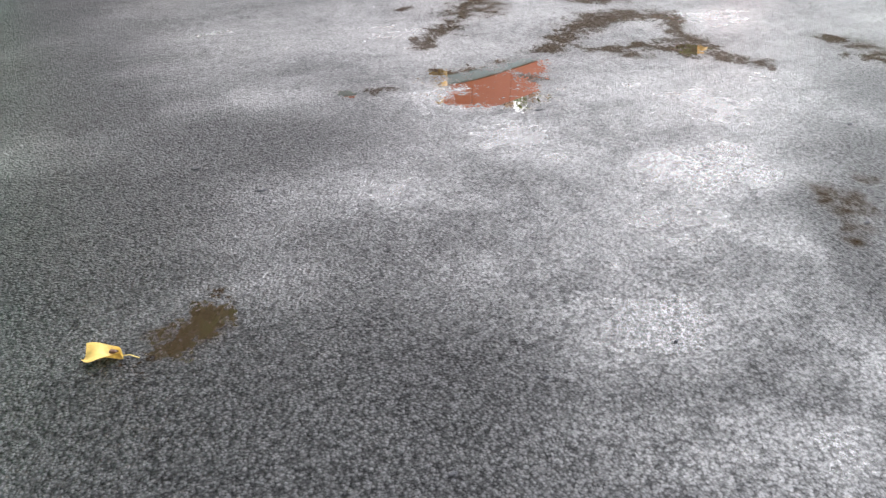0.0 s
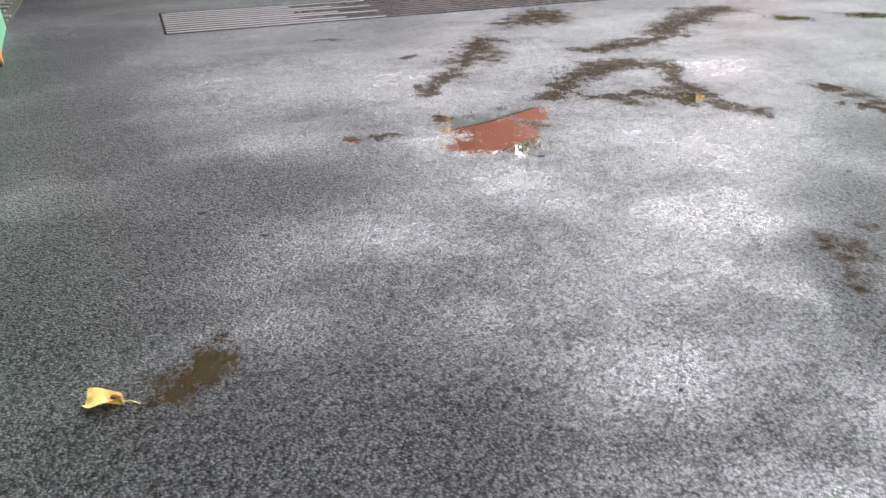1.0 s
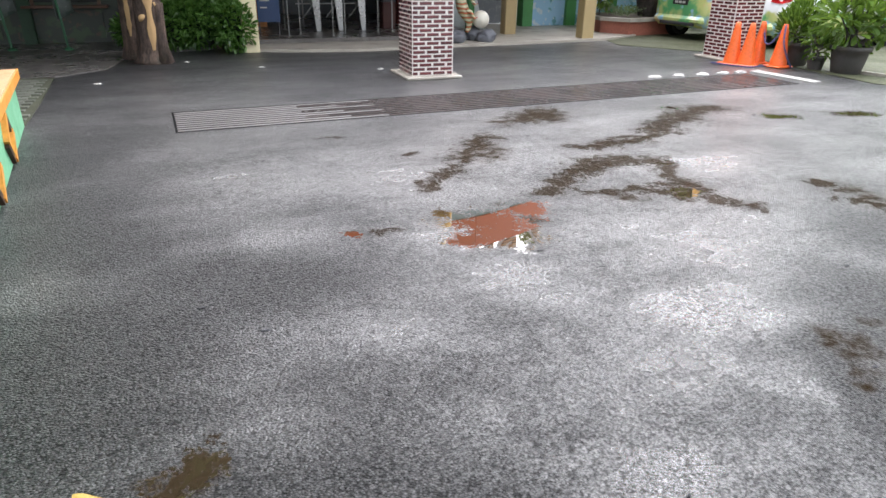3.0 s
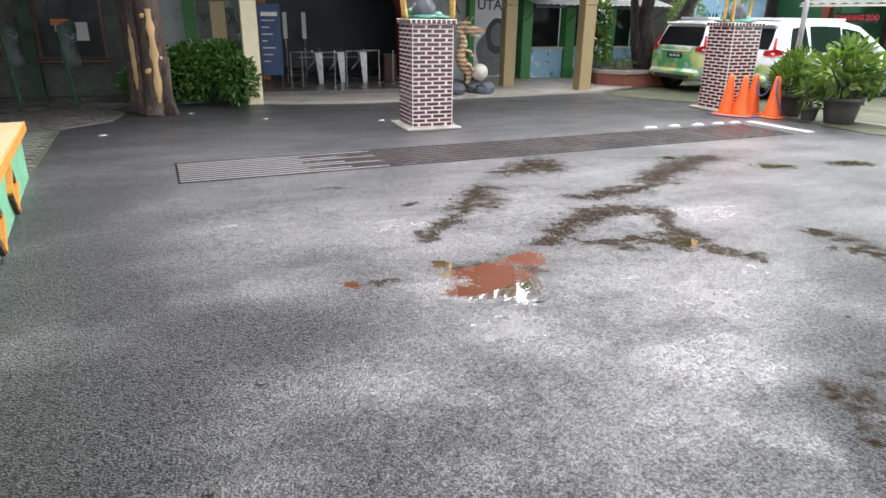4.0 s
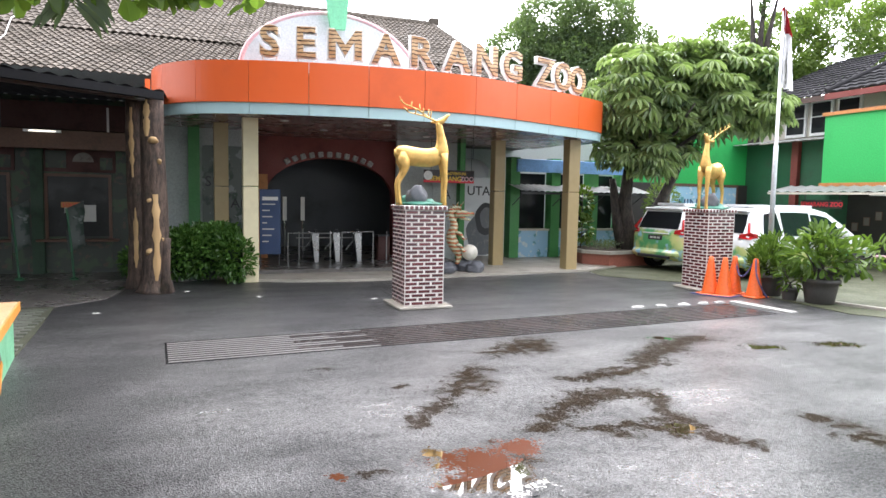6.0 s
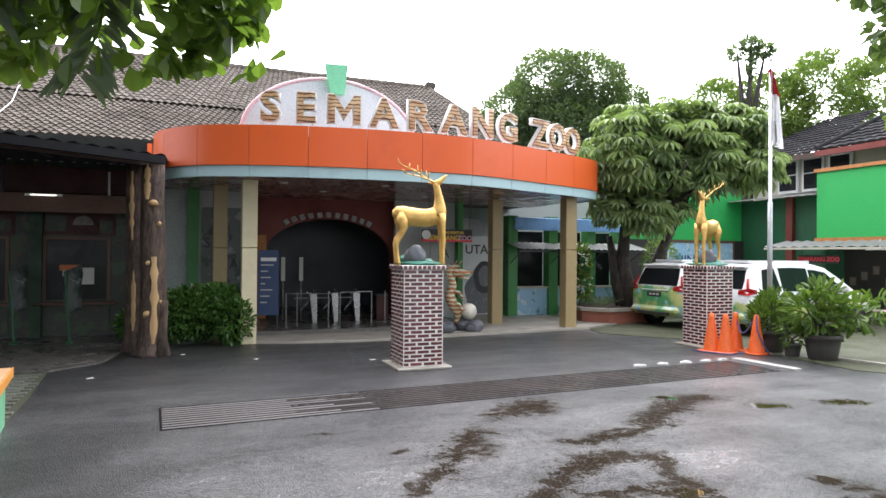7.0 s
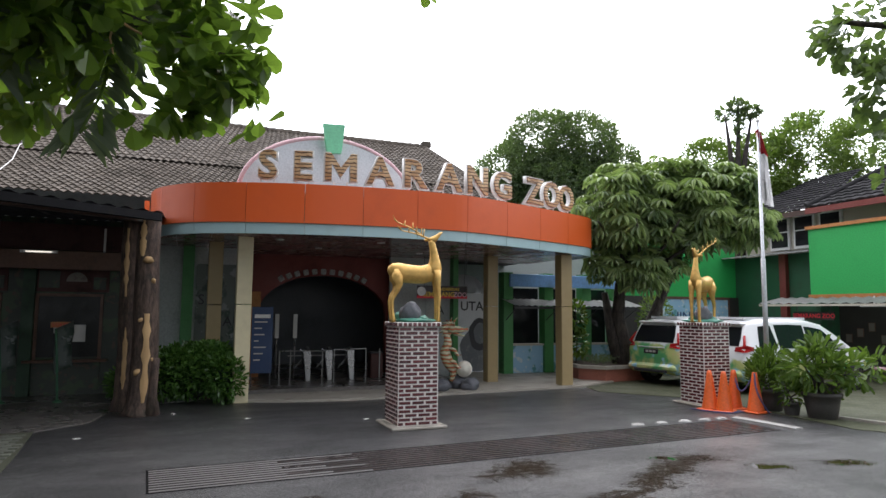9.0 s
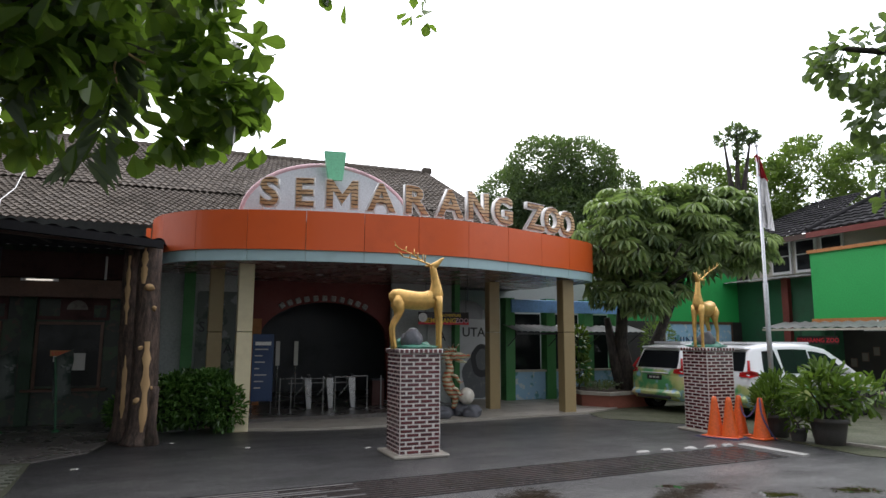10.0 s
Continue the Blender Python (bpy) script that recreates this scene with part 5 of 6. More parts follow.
part("ridge_tiles", bm, M_TILE, main)
bm = boxes((8.85, 23.85, 8.5, 9.25, 24.15, 8.78), bevel=.05)
part("ridge_end", bm, M_TILE, main, "raised ridge end piece")
for a, b in (((8.95, 24, 8.5), (9.65, 19.4, 6.0)), ((-4.8, 24, 8.5), (-7.45, 19.4, 6.0))):
    part("hip_tiles", tube(bmesh.new(), [a, b], [.13, .13], 8), M_TILE, main)
part("wall", boxes((-9.0, 20.9, 0, 9.5, 28, 5.8)), M_GREYWALL, main)
t = thing("roof_cable", "pale cable running down the tiled roof", "cable")
part("wire", tube(bmesh.new(), [(-4.0, 19.7, 6.35), (-4.1, 19.3, 6.12), (-3.95, 18.0, 5.45), (-4.0, 17.0, 4.95), (-3.9, 16.5, 4.6)], [.012] * 5, 6), M_WHITE, t)

# ---- houses beside the parked cars ----
side = thing("side_house", "side building with bright green panels and a dark tiled roof", "building")
part("green_panel", boxes((18.0, 4, 2.42, 18.2, 13.85, 4.45)), M_GREEN, side, "bright green wall panel")
part("top_coping", boxes((17.93, 4, 4.45, 18.25, 13.9, 4.55)), M_RUSTORANGE, side, "weathered orange coping")
part("base_trim", boxes((17.93, 4, 2.28, 18.2, 13.88, 2.44)), M_RUSTORANGE, side, "faded orange trim")
part("end_wall", boxes((18.21, 13.70, 0, 20.3, 13.84, 4.4)), M_DARKGREEN, side)
part("recess_wall", boxes((18.9, 13.85, 0, 19.1, 18.0, 3.85)), M_DARKGREEN, side, "dark green recessed wall")
part("recess_post", boxes((18.75, 15.35, 0, 18.9, 15.6, 3.85)), M_REDWALL, side)
bm = bmesh.new()
g = [[bm.verts.new((x, 13.9 + .09 * i, z + .015 * math.sin(i * 1.57))) for x, z in ((18.2, 3.82), (20.3, 4.1))] for i in range(46)]
for a, b in zip(g, g[1:]):
    bm.faces.new((a[0], b[0], b[1], a[1]))
bmesh.ops.solidify(bm, geom=bm.faces[:], thickness=0.01)
part("small_eave", bm, M_CORR, side)
part("upper_wall", boxes((20.3, 4, 0, 27, 19, 5.5)), M_CREAMWALL, side, "cream upper wall")
for y in (14.35, 15.35, 16.35):
    w = part("window", boxes((20.22, y, 4.15, 20.34, y + .84, 5.35), bevel=.01), M_WHITE, side, "white framed window")
    part("pane", boxes((20.205, y + .08, 4.25, 20.215, y + .76, 4.78)), M_GLASS, w)
    part("pane", boxes((20.205, y + .08, 4.82, 20.215, y + .76, 5.27)), M_GLASS, w)
# dark sheet in place of the open shop, its shade given as colour
part("shop_interior_sheet", boxes((19.0, 3, 0, 19.2, 13.72, 2.4)), M_DARKWALL, side, "near-black sheet standing for the shaded shop interior")
bm = bmesh.new()
tiles(bm, (19.4, 19.2, 5.35), (19.4, 14.4, 5.35), (23.5, 15.8, 7.3), (23.5, 17.6, 7.3), 16, 14)
part("roof", bm, M_TILE_DARK, side, "dark grey roof tiles")
bm = bmesh.new()
tiles(bm, (18.9, 14.55, 5.3), (18.9, 3.5, 5.3), (23.5, 8, 7.5), (23.5, 13.5, 7.5), 34, 14)
tiles(bm, (23.5, 14.6, 5.3), (18.9, 14.55, 5.3), (23.4, 13.5, 7.5), (23.6, 13.5, 7.5), 14, 14)
part("roof", bm, M_TILE_DARK, side, "dark grey roof tiles")
part("fascia", boxes((19.3, 14.4, 5.16, 19.36, 19.2, 5.34)), M_DARKWOOD, side)
part("fascia", boxes((18.84, 3.5, 5.10, 18.9, 14.6, 5.28)), M_REDWALL, side)
part("hip_tiles", tube(bmesh.new(), [(18.88, 14.58, 5.38), (23.5, 13.5, 7.6)], [.08, .08], 8), M_TILE_DARK, side)
t = thing("shop_awning", "pale corrugated awning on the green side building", "awning")
bm = bmesh.new()
g = [[bm.verts.new((x, 4 + .09 * i, z + .02 * math.sin(i * 1.57))) for x, z in ((17.0, 2.16), (18.0, 2.36))] for i in range(122)]
for a, b in zip(g, g[1:]):
    bm.faces.new((a[0], b[0], b[1], a[1]))
bmesh.ops.solidify(bm, geom=bm.faces[:], thickness=0.01)
part("sheet", bm, M_CORR, t)
part("edge_beam", boxes((17.0, 4, 2.08, 17.05, 14.9, 2.14)), M_CREAMWALL, t)
t = thing("shop_sign", "dark hanging board with red lettering under the awning", "sign", pose(17.3, 13.25, 1.72, 0, 0, -90))
part("board", boxes((-.65, 0, -.04, .65, .03, .20)), M_DARKWALL, t)
for x in (-.55, .55):
    part("hanger", boxes((x - .01, .01, .2, x + .01, .03, .52)), M_INK, t)
lettering("lettering", "SEMARANG ZOO", .175, .008, M_REDPRINT, t, pose(0, -.006, .02), "red lettering", 0.004)
for k in range(9):
    t = thing("shop_notice", "small framed notice on the dark shop front", "notice", pose(18.97, 13.4 - .36 * k, 1.0 + .35 * ((k * 7) % 3) / 2), "notices on the shop front")
    part("frame", boxes((0, -.10, 0, .02, .10, .26)), M_BOARD, t)
    part("paper", boxes((-.006, -.085, .015, -.002, .085, .245)), M_DULLPRINT, t)
t = thing("wall_pipe", "long pinkish pipe rail in front of the dark shop", "pipe")
part("pipe", tube(bmesh.new(), [(17.3, 8.0, .42), (17.3, 14.0, .42)], [.05, .05], 10), M_PINK, t, "", True)
for y in (8.4, 10.6, 12.8):
    part("support", boxes((17.27, y, 0, 17.33, y + .06, .40)), M_CONCRETE, t)
t = thing("shop_lamp", "slim pale lamp under the awning", "lamp", pose(17.7, 11.7, 2.06))
part("tube", boxes((-.03, -.4, 0, .03, .4, .05), bevel=.01), M_WHITE, t)
part("bracket", boxes((-.015, -.02, .05, .015, .02, .30)), M_WHITE, t)
wall("wall_green_back", 13.6, 17.6, 18.9, 17.8, 0, 4.4, M_GREEN, "bright green painted back wall")
wall("wall_green_base", 13.6, 17.5, 18.9, 17.56, 0, 2.42, M_DARKWALL, "dark lower part of the back wall")
t = thing("wall_billboard", "pale blue printed billboard in a brown frame", "billboard", pose(17.1, 17.42, 1.35))
part("sheet", boxes((-1.75, 0, 0, 1.2, .03, .98)), M_POSTERBLUE, t)
for s in ((-1.82, -.02, .98, 1.27, .05, 1.07), (-1.82, -.02, -.07, 1.27, .05, 0), (1.2, -.02, 0, 1.27, .05, .98), (-1.82, -.02, 0, -1.75, .05, .98)):
    part("frame", boxes(s), M_BOARD, t)
lettering("lettering", "HINO", .5, .006, M_SIGNBLUE, t, pose(-.75, -.008, .2), "blue lettering")

# flagpole
t = thing("flagpole", "tall grey metal flagpole with a limp red and white flag", "flagpole", pose(11.55, 9.85, 0))
part("pole", tube(bmesh.new(), [(0, 0, 0), (0, 0, 3.0), (0, 0, 3.02), (0, 0, 6.0)], [.055, .05, .036, .030], 12), M_GALV, t, "", True)
part("cap", lathe(bmesh.new(), [(.03, 6.0), (.045, 6.03), (.02, 6.08)], 12), M_WHITE, t)


def flag_cloth(z0, z1, w0, w1, material, label):
    bm = bmesh.new()
    n, k = 10, 12
    g = []
    for j in range(n + 1):
        f = j / n
        z, w = z0 + (z1 - z0) * f, w0 + (w1 - w0) * f
        g.append([bm.verts.new((-.03 + w * i / k + .03 * math.sin(i * 1.4 + j * .2), .05 * math.sin(i * 1.9 + f * 1.2), z - .10 * i / k)) for i in range(k + 1)])
    for a, b in zip(g, g[1:]):
        for i in range(k):
            bm.faces.new((a[i], a[i + 1], b[i + 1], b[i]))
    bmesh.ops.solidify(bm, geom=bm.faces[:], thickness=0.004)
    return part("cloth", bm, material, t, label, True)


flag_cloth(5.85, 5.35, .06, .26, M_RED, "red half of the flag")
flag_cloth(5.35, 4.25, .26, .36, M_WHITECLOTH, "white half of the flag")


# ---- parked cars ----
def parked_car(x, y, turn, paint, label, upper_paint):
    """A people carrier lofted along x: rear at x = 0, nose along x."""
    t = thing("parked_car", label, "car", pose(x, y, 0, 0, 0, turn), "parked cars")
    # station: x, sill, belt, roof, half widths at sill, belt and roof
    ST = [(0, .42, .80, .84, .66, .68, .60), (.04, .34, .90, .98, .80, .80, .66), (.10, .30, .98, 1.10, .85, .85, .70), (.20, .28, 1.01, 1.32, .87, .87, .68), (.32, .27, 1.02, 1.58, .875, .875, .65), (.44, .27, 1.02, 1.66, .88, .88, .64),
          (.9, .27, 1.01, 1.72, .88, .88, .645), (1.6, .27, 1.00, 1.735, .88, .885, .65), (2.3, .27, .985, 1.71, .88, .885, .65), (2.75, .27, .975, 1.62, .88, .88, .64), (3.2, .27, .97, 1.36, .88, .875, .68), (3.62, .27, .96, 1.04, .88, .86, .78), (3.9, .28, .90, .97, .87, .84, .74), (4.25, .30, .78, .86, .82, .80, .66), (4.42, .36, .62, .70, .70, .70, .56)]

    def half(st):
        _, sill, belt, roof, ws, wb, wr = st
        return [(0, sill), (ws * .88, sill), (ws, sill + .10), (ws * 1.005, (sill + belt) / 2 + .04), (wb, belt - .03), (wb * .985, belt), (wr + (wb - wr) * .12, belt + (roof - belt) * .84), (wr, belt + (roof - belt) * .95), (wr * .72, roof), (0, roof + .015)]
    bm = bmesh.new()
    rings = []
    for st in ST:
        h = half(st)
        ring = h + [(-a, b) for a, b in h[-2:0:-1]]
        rings.append([bm.verts.new((st[0], a, b)) for a, b in ring])
    n = len(rings[0])
    for a, b in zip(rings, rings[1:]):
        for k in range(n):
            bm.faces.new((a[k], a[(k + 1) % n], b[(k + 1) % n], b[k]))
    bm.faces.new(rings[0])
    bm.faces.new(rings[-1][::-1])
    bmesh.ops.recalc_face_normals(bm, faces=bm.faces)
    body = part("body", bm, paint, t, "", True)

    def at(px, f, s):
        """The skin at x, a share f of the way up the window, side s."""
        for a, b in zip(ST, ST[1:]):
            if a[0] <= px <= b[0]:
                k = (px - a[0]) / (b[0] - a[0])
                st = [p + (q - p) * k for p, q in zip(a, b)]
                h = half(st)
                return Vector((px, s * (h[5][0] + (h[6][0] - h[5][0]) * f), h[5][1] + (h[6][1] - h[5][1]) * f))

    def pane(name, pts, out, material, label=""):
        bm = bmesh.new()
        lo = [bm.verts.new(Vector(p) - Vector(out)) for p in pts]
        hi = [bm.verts.new(Vector(p) + Vector(out)) for p in pts]
        k = len(pts)
        bm.faces.new(hi)
        bm.faces.new(lo[::-1])
        for i in range(k):
            bm.faces.new((lo[i], lo[(i + 1) % k], hi[(i + 1) % k], hi[i]))
        bmesh.ops.recalc_face_normals(bm, faces=bm.faces)
        return part(name, bm, material, t, label)
    pane("rear_window", [(.098, -.66, 1.09), (.098, .66, 1.09), (.19, .645, 1.29), (.30, .585, 1.52), (.30, -.585, 1.52), (.19, -.645, 1.29)], (-.016, 0, .008), M_GLASS, "dark rear window")
    for s in (-1, 1):
        for xs_ in ((.52, .66, 1.02, 1.10, .93), (1.16, 1.16, 2.06, 2.06, .95), (2.12, 2.12, 2.70, 3.28, .9)):
            a0, a1, b1, b0, f = xs_
            lo = [at(a0 + (b0 - a0) * k / 4, .06, s) for k in range(5)]
            hi = [at(a1 + (b1 - a1) * k / 4, f, s) for k in range(5)]
            pane("side_window", lo + hi[::-1], (0, s * .014, .004), M_GLASS, "dark side window")
        pane("tail_light", [(.06, s * .87, .96), (.02, s * .60, .98), (.03, s * .62, 1.07), (.12, s * .86, 1.12), (.30, s * .90, 1.08), (.30, s * .90, 1.0)], (-.012, s * .012, 0), M_TAIL, "red tail light")
        pane("lamp_stem", [(.11, s * .855, 1.11), (.10, s * .78, 1.09), (.20, s * .70, 1.34), (.24, s * .73, 1.34)], (-.016, s * .010, 0), M_TAIL, "red upright lamp")
        part("mirror", boxes((2.95, s * .98 - .09, 1.02, 3.1, s * .98 + .09, 1.17), bevel=.04), upper_paint, t)
        part("door_handle", boxes((1.3, s * .888 - .012, .86, 1.48, s * .888 + .012, .89), bevel=.008), upper_paint, t)
        for wx in (.86, 3.55):
            # no arch is cut: a black disc carries its shade
            well = part("arch_shade_disc", lathe(bmesh.new(), [(.02, -.085), (.37, -.085), (.37, .085), (.02, .085)], 26), M_BLACK, t, "black disc standing for the shade in the wheel arch")
            well.matrix_basis = pose(wx, s * .81, .34, 90, 0, 0)
            w = part("wheel", lathe(bmesh.new(), [(.21, -.10), (.30, -.10), (.325, -.06), (.325, .06), (.30, .10), (.21, .10)], 28), M_TYRE, t, "black tyre", True)
            w.matrix_basis = pose(wx, s * .82, .325, 90, 0, 0)
            part("rim", lathe(bmesh.new(), [(.04, -.108), (.19, -.102), (.215, -.09), (.215, .09), (.19, .102), (.04, .108)], 20), M_RIM, w, "alloy rim")
    part("number_plate", boxes((-.012, -.24, .80, .05, .24, .92), bevel=.006), M_PLATE, t, "black number plate")
    for k in range(3):
        part("plate_bar", boxes((-.017, -.17 + k * .12, .835, -.013, -.08 + k * .12, .885)), M_PAPER, t)
    part("rear_bumper", boxes((-.07, -.80, .36, .20, .80, .56), bevel=.07), paint, t)
    part("bumper_insert", boxes((-.076, -.55, .34, .0, .55, .42), bevel=.02), M_INK, t, "black bumper insert")
    part("chrome_strip", boxes((.0, -.45, .955, .03, .45, .985), bevel=.006), M_CARWHITE, t, "pale strip over the plate")
    part("spoiler", boxes((.20, -.62, 1.57, .52, .62, 1.64), bevel=.03), upper_paint, t, "roof spoiler")
    part("roof_panel", prism(bmesh.new(), [(.5, -.44), (2.5, -.44), (2.5, .44), (.5, .44)], 1.70, 1.758), upper_paint, t)
    return t


parked_car(11.35, 13.25, 6, M_LIVERY, "parked people carrier with a green and yellow printed wrap", M_CARWHITE)
parked_car(11.85, 11.62, 0, M_LIVERY_WHITE, "parked white people carrier with a colourful printed lower half", M_CARWHITE)

# ---- cones and chain ----
cone_profile = [(.155, .035), (.150, .05), (.10, .36), (.055, .66), (.040, .74), (.030, .745)]


def traffic_cone(x, y, tilt, turn):
    t = thing("traffic_cone", "scuffed orange traffic cone with a square base", "traffic cone", pose(x, y, 0.0, tilt, 0, turn), "traffic cones")
    part("base", boxes((-.19, -.19, 0, .19, .19, .035), bevel=.02), M_PLASTICORANGE, t)
    part("body", lathe(bmesh.new(), cone_profile, 28), M_PLASTICORANGE, t, "", True)
    return t


CONES = ((9.55, 9.42, 0, 10), (9.66, 9.18, 0, 30), (10.15, 9.42, 1, -20), (10.12, 8.88, 0, 5))
for c in CONES:
    traffic_cone(*c)


def chain(points, label):
    t = thing("plastic_chain", label, "chain")
    pts = rounded(points, 14)
    for i in range(0, len(pts) - 1):
        d = (pts[i + 1] - pts[i])
        if d.length < 1e-4:
            continue
        bm = bmesh.new()
        ring = [(.030 * math.cos(a), .014 * math.sin(a), 0) for a in (k * math.pi / 4 for k in range(8))]
        tube(bm, ring + [ring[0]], [.0045] * 9, 5)
        ob = part("link", bm, M_CHAIN, t)
        ob.matrix_basis = Matrix.Translation((pts[i] + pts[i + 1]) / 2) @ d.to_track_quat("X", "Z").to_matrix().to_4x4() @ pose(0, 0, 0, 90 * (i % 2))
    return t


chain([(10.03, 8.80, .72), (10.0, 8.74, .45), (10.10, 8.70, .2), (10.25, 8.70, .02), (10.3, 8.75, .012)], "blue plastic chain hanging from a cone")
chain([(9.25, 9.6, .012), (9.35, 9.25, .012), (9.55, 8.95, .012), (9.9, 9.0, .012), (10.05, 8.72, .012)], "blue plastic chain lying on the ground by the cones")
chain([(10.13, 8.9, .72), (10.05, 9.05, .42), (10.1, 9.25, .40), (10.15, 9.4, .70)], "blue plastic chain slung between two cones")


# ---- potted plants ----
def pot_plant(x, y, r, h, label, blobs, count, size, group="potted plants", grasslike=False):
    t = thing("potted_plant", label, "potted plant", pose(x, y, 0), group)
    prof = [(r * .72, 0), (r * .78, .02), (r * .92, h * .55), (r * .98, h * .82), (r * 1.08, h * .84), (r * 1.10, h * .97), (r * 1.04, h), (r * .92, h), (r * .90, h - .05)]
    part("pot", lathe(bmesh.new(), prof, 30), M_POT, t, "dark clay pot with a thick rim", True)
    part("soil", lathe(bmesh.new(), [(r * .9, h - .06), (r * .9, h - .04)], 20), M_SOIL, t)
    g = np.random.default_rng(int(x * 100))
    stems = bmesh.new()
    for b in blobs:
        for _ in range(4):
            tube(stems, [(g.uniform(-.1, .1), g.uniform(-.1, .1), h - .05), (b[0] * .5, b[1] * .5, (h + b[2]) / 2), (b[0] + g.uniform(-.15, .15), b[1] + g.uniform(-.1, .1), b[2])], [.014, .012, .006], 6)
    part("stems", stems, M_BARK2, t)
    p, d = clumps(g, blobs, count)
    keep = p[:, 2] > h - .1
    p, d = p[keep], d[keep]
    up = (0, 0, .9) if grasslike else (0, 0, .1)
    leaves("leaves", p, d + g.normal(0, .35, d.shape) + up, g.uniform(size * .6, size * 1.3, len(p)), g.uniform(size * .28, size * .45, len(p)) * (.6 if grasslike else 1), M_POTLEAF, t, form=OBOVATE, rng=g)
    return t


pot_plant(10.62, 8.98, .26, .42, "dark round pot with dense upright feathery leaves", [(-.05, 0, .72, .34, .30, .30), (.1, .05, .95, .25, .25, .2), (-.25, 0, .65, .2, .2, .2)], 900, .15, grasslike=True)
pot_plant(10.50, 8.42, .15, .24, "small dark pot with a low yellow-green plant", [(0, 0, .42, .2, .2, .2), (-.05, .1, .55, .12, .12, .12)], 130, .15)
pot_plant(10.72, 7.98, .30, .46, "large dark clay pot with broad glossy green leaves", [(0, .05, .80, .42, .36, .28), (-.30, .1, .95, .26, .25, .22), (.45, -.25, .85, .38, .28, .22), (.1, 0, 1.08, .25, .25, .16), (.85, -.4, .95, .2, .2, .12), (-.05, 0, 1.2, .22, .2, .12)], 430, .25)


# ---- planter with the umbrella tree ----
t = thing("planter", "angular red-brown planter with a cream rim", "planter")
outline = [(10.05, 14.6), (10.5, 14.0), (12.05, 14.25), (12.7, 14.9), (12.5, 16.0), (10.3, 16.0)]
part("wall", prism(bmesh.new(), outline, 0, .36), M_PLANTER, t)
grow = [(11.3 + (x - 11.3) * 1.04, 15.1 + (y - 15.1) * 1.06) for x, y in outline]
part("rim", prism(bmesh.new(), grow, .345, .43), M_CONCRETE, t, "cream concrete rim")
shrink = [(11.3 + (x - 11.3) * .88, 15.1 + (y - 15.1) * .86) for x, y in outline]
part("soil", prism(bmesh.new(), shrink, .40, .445), M_SOIL, t)
g = np.random.default_rng(21)
p = np.column_stack([g.uniform(10.5, 12.4, 900), g.uniform(14.4, 15.7, 900), g.uniform(.45, .62, 900)])
leaves("ground_cover", p, g.normal(0, 1, p.shape) + (0, 0, .5), g.uniform(.05, .12, 900), g.uniform(.02, .04, 900), foliage("grey_cover_leaf", (.05, .07, .05), (.16, .19, .14)), t, rng=g)


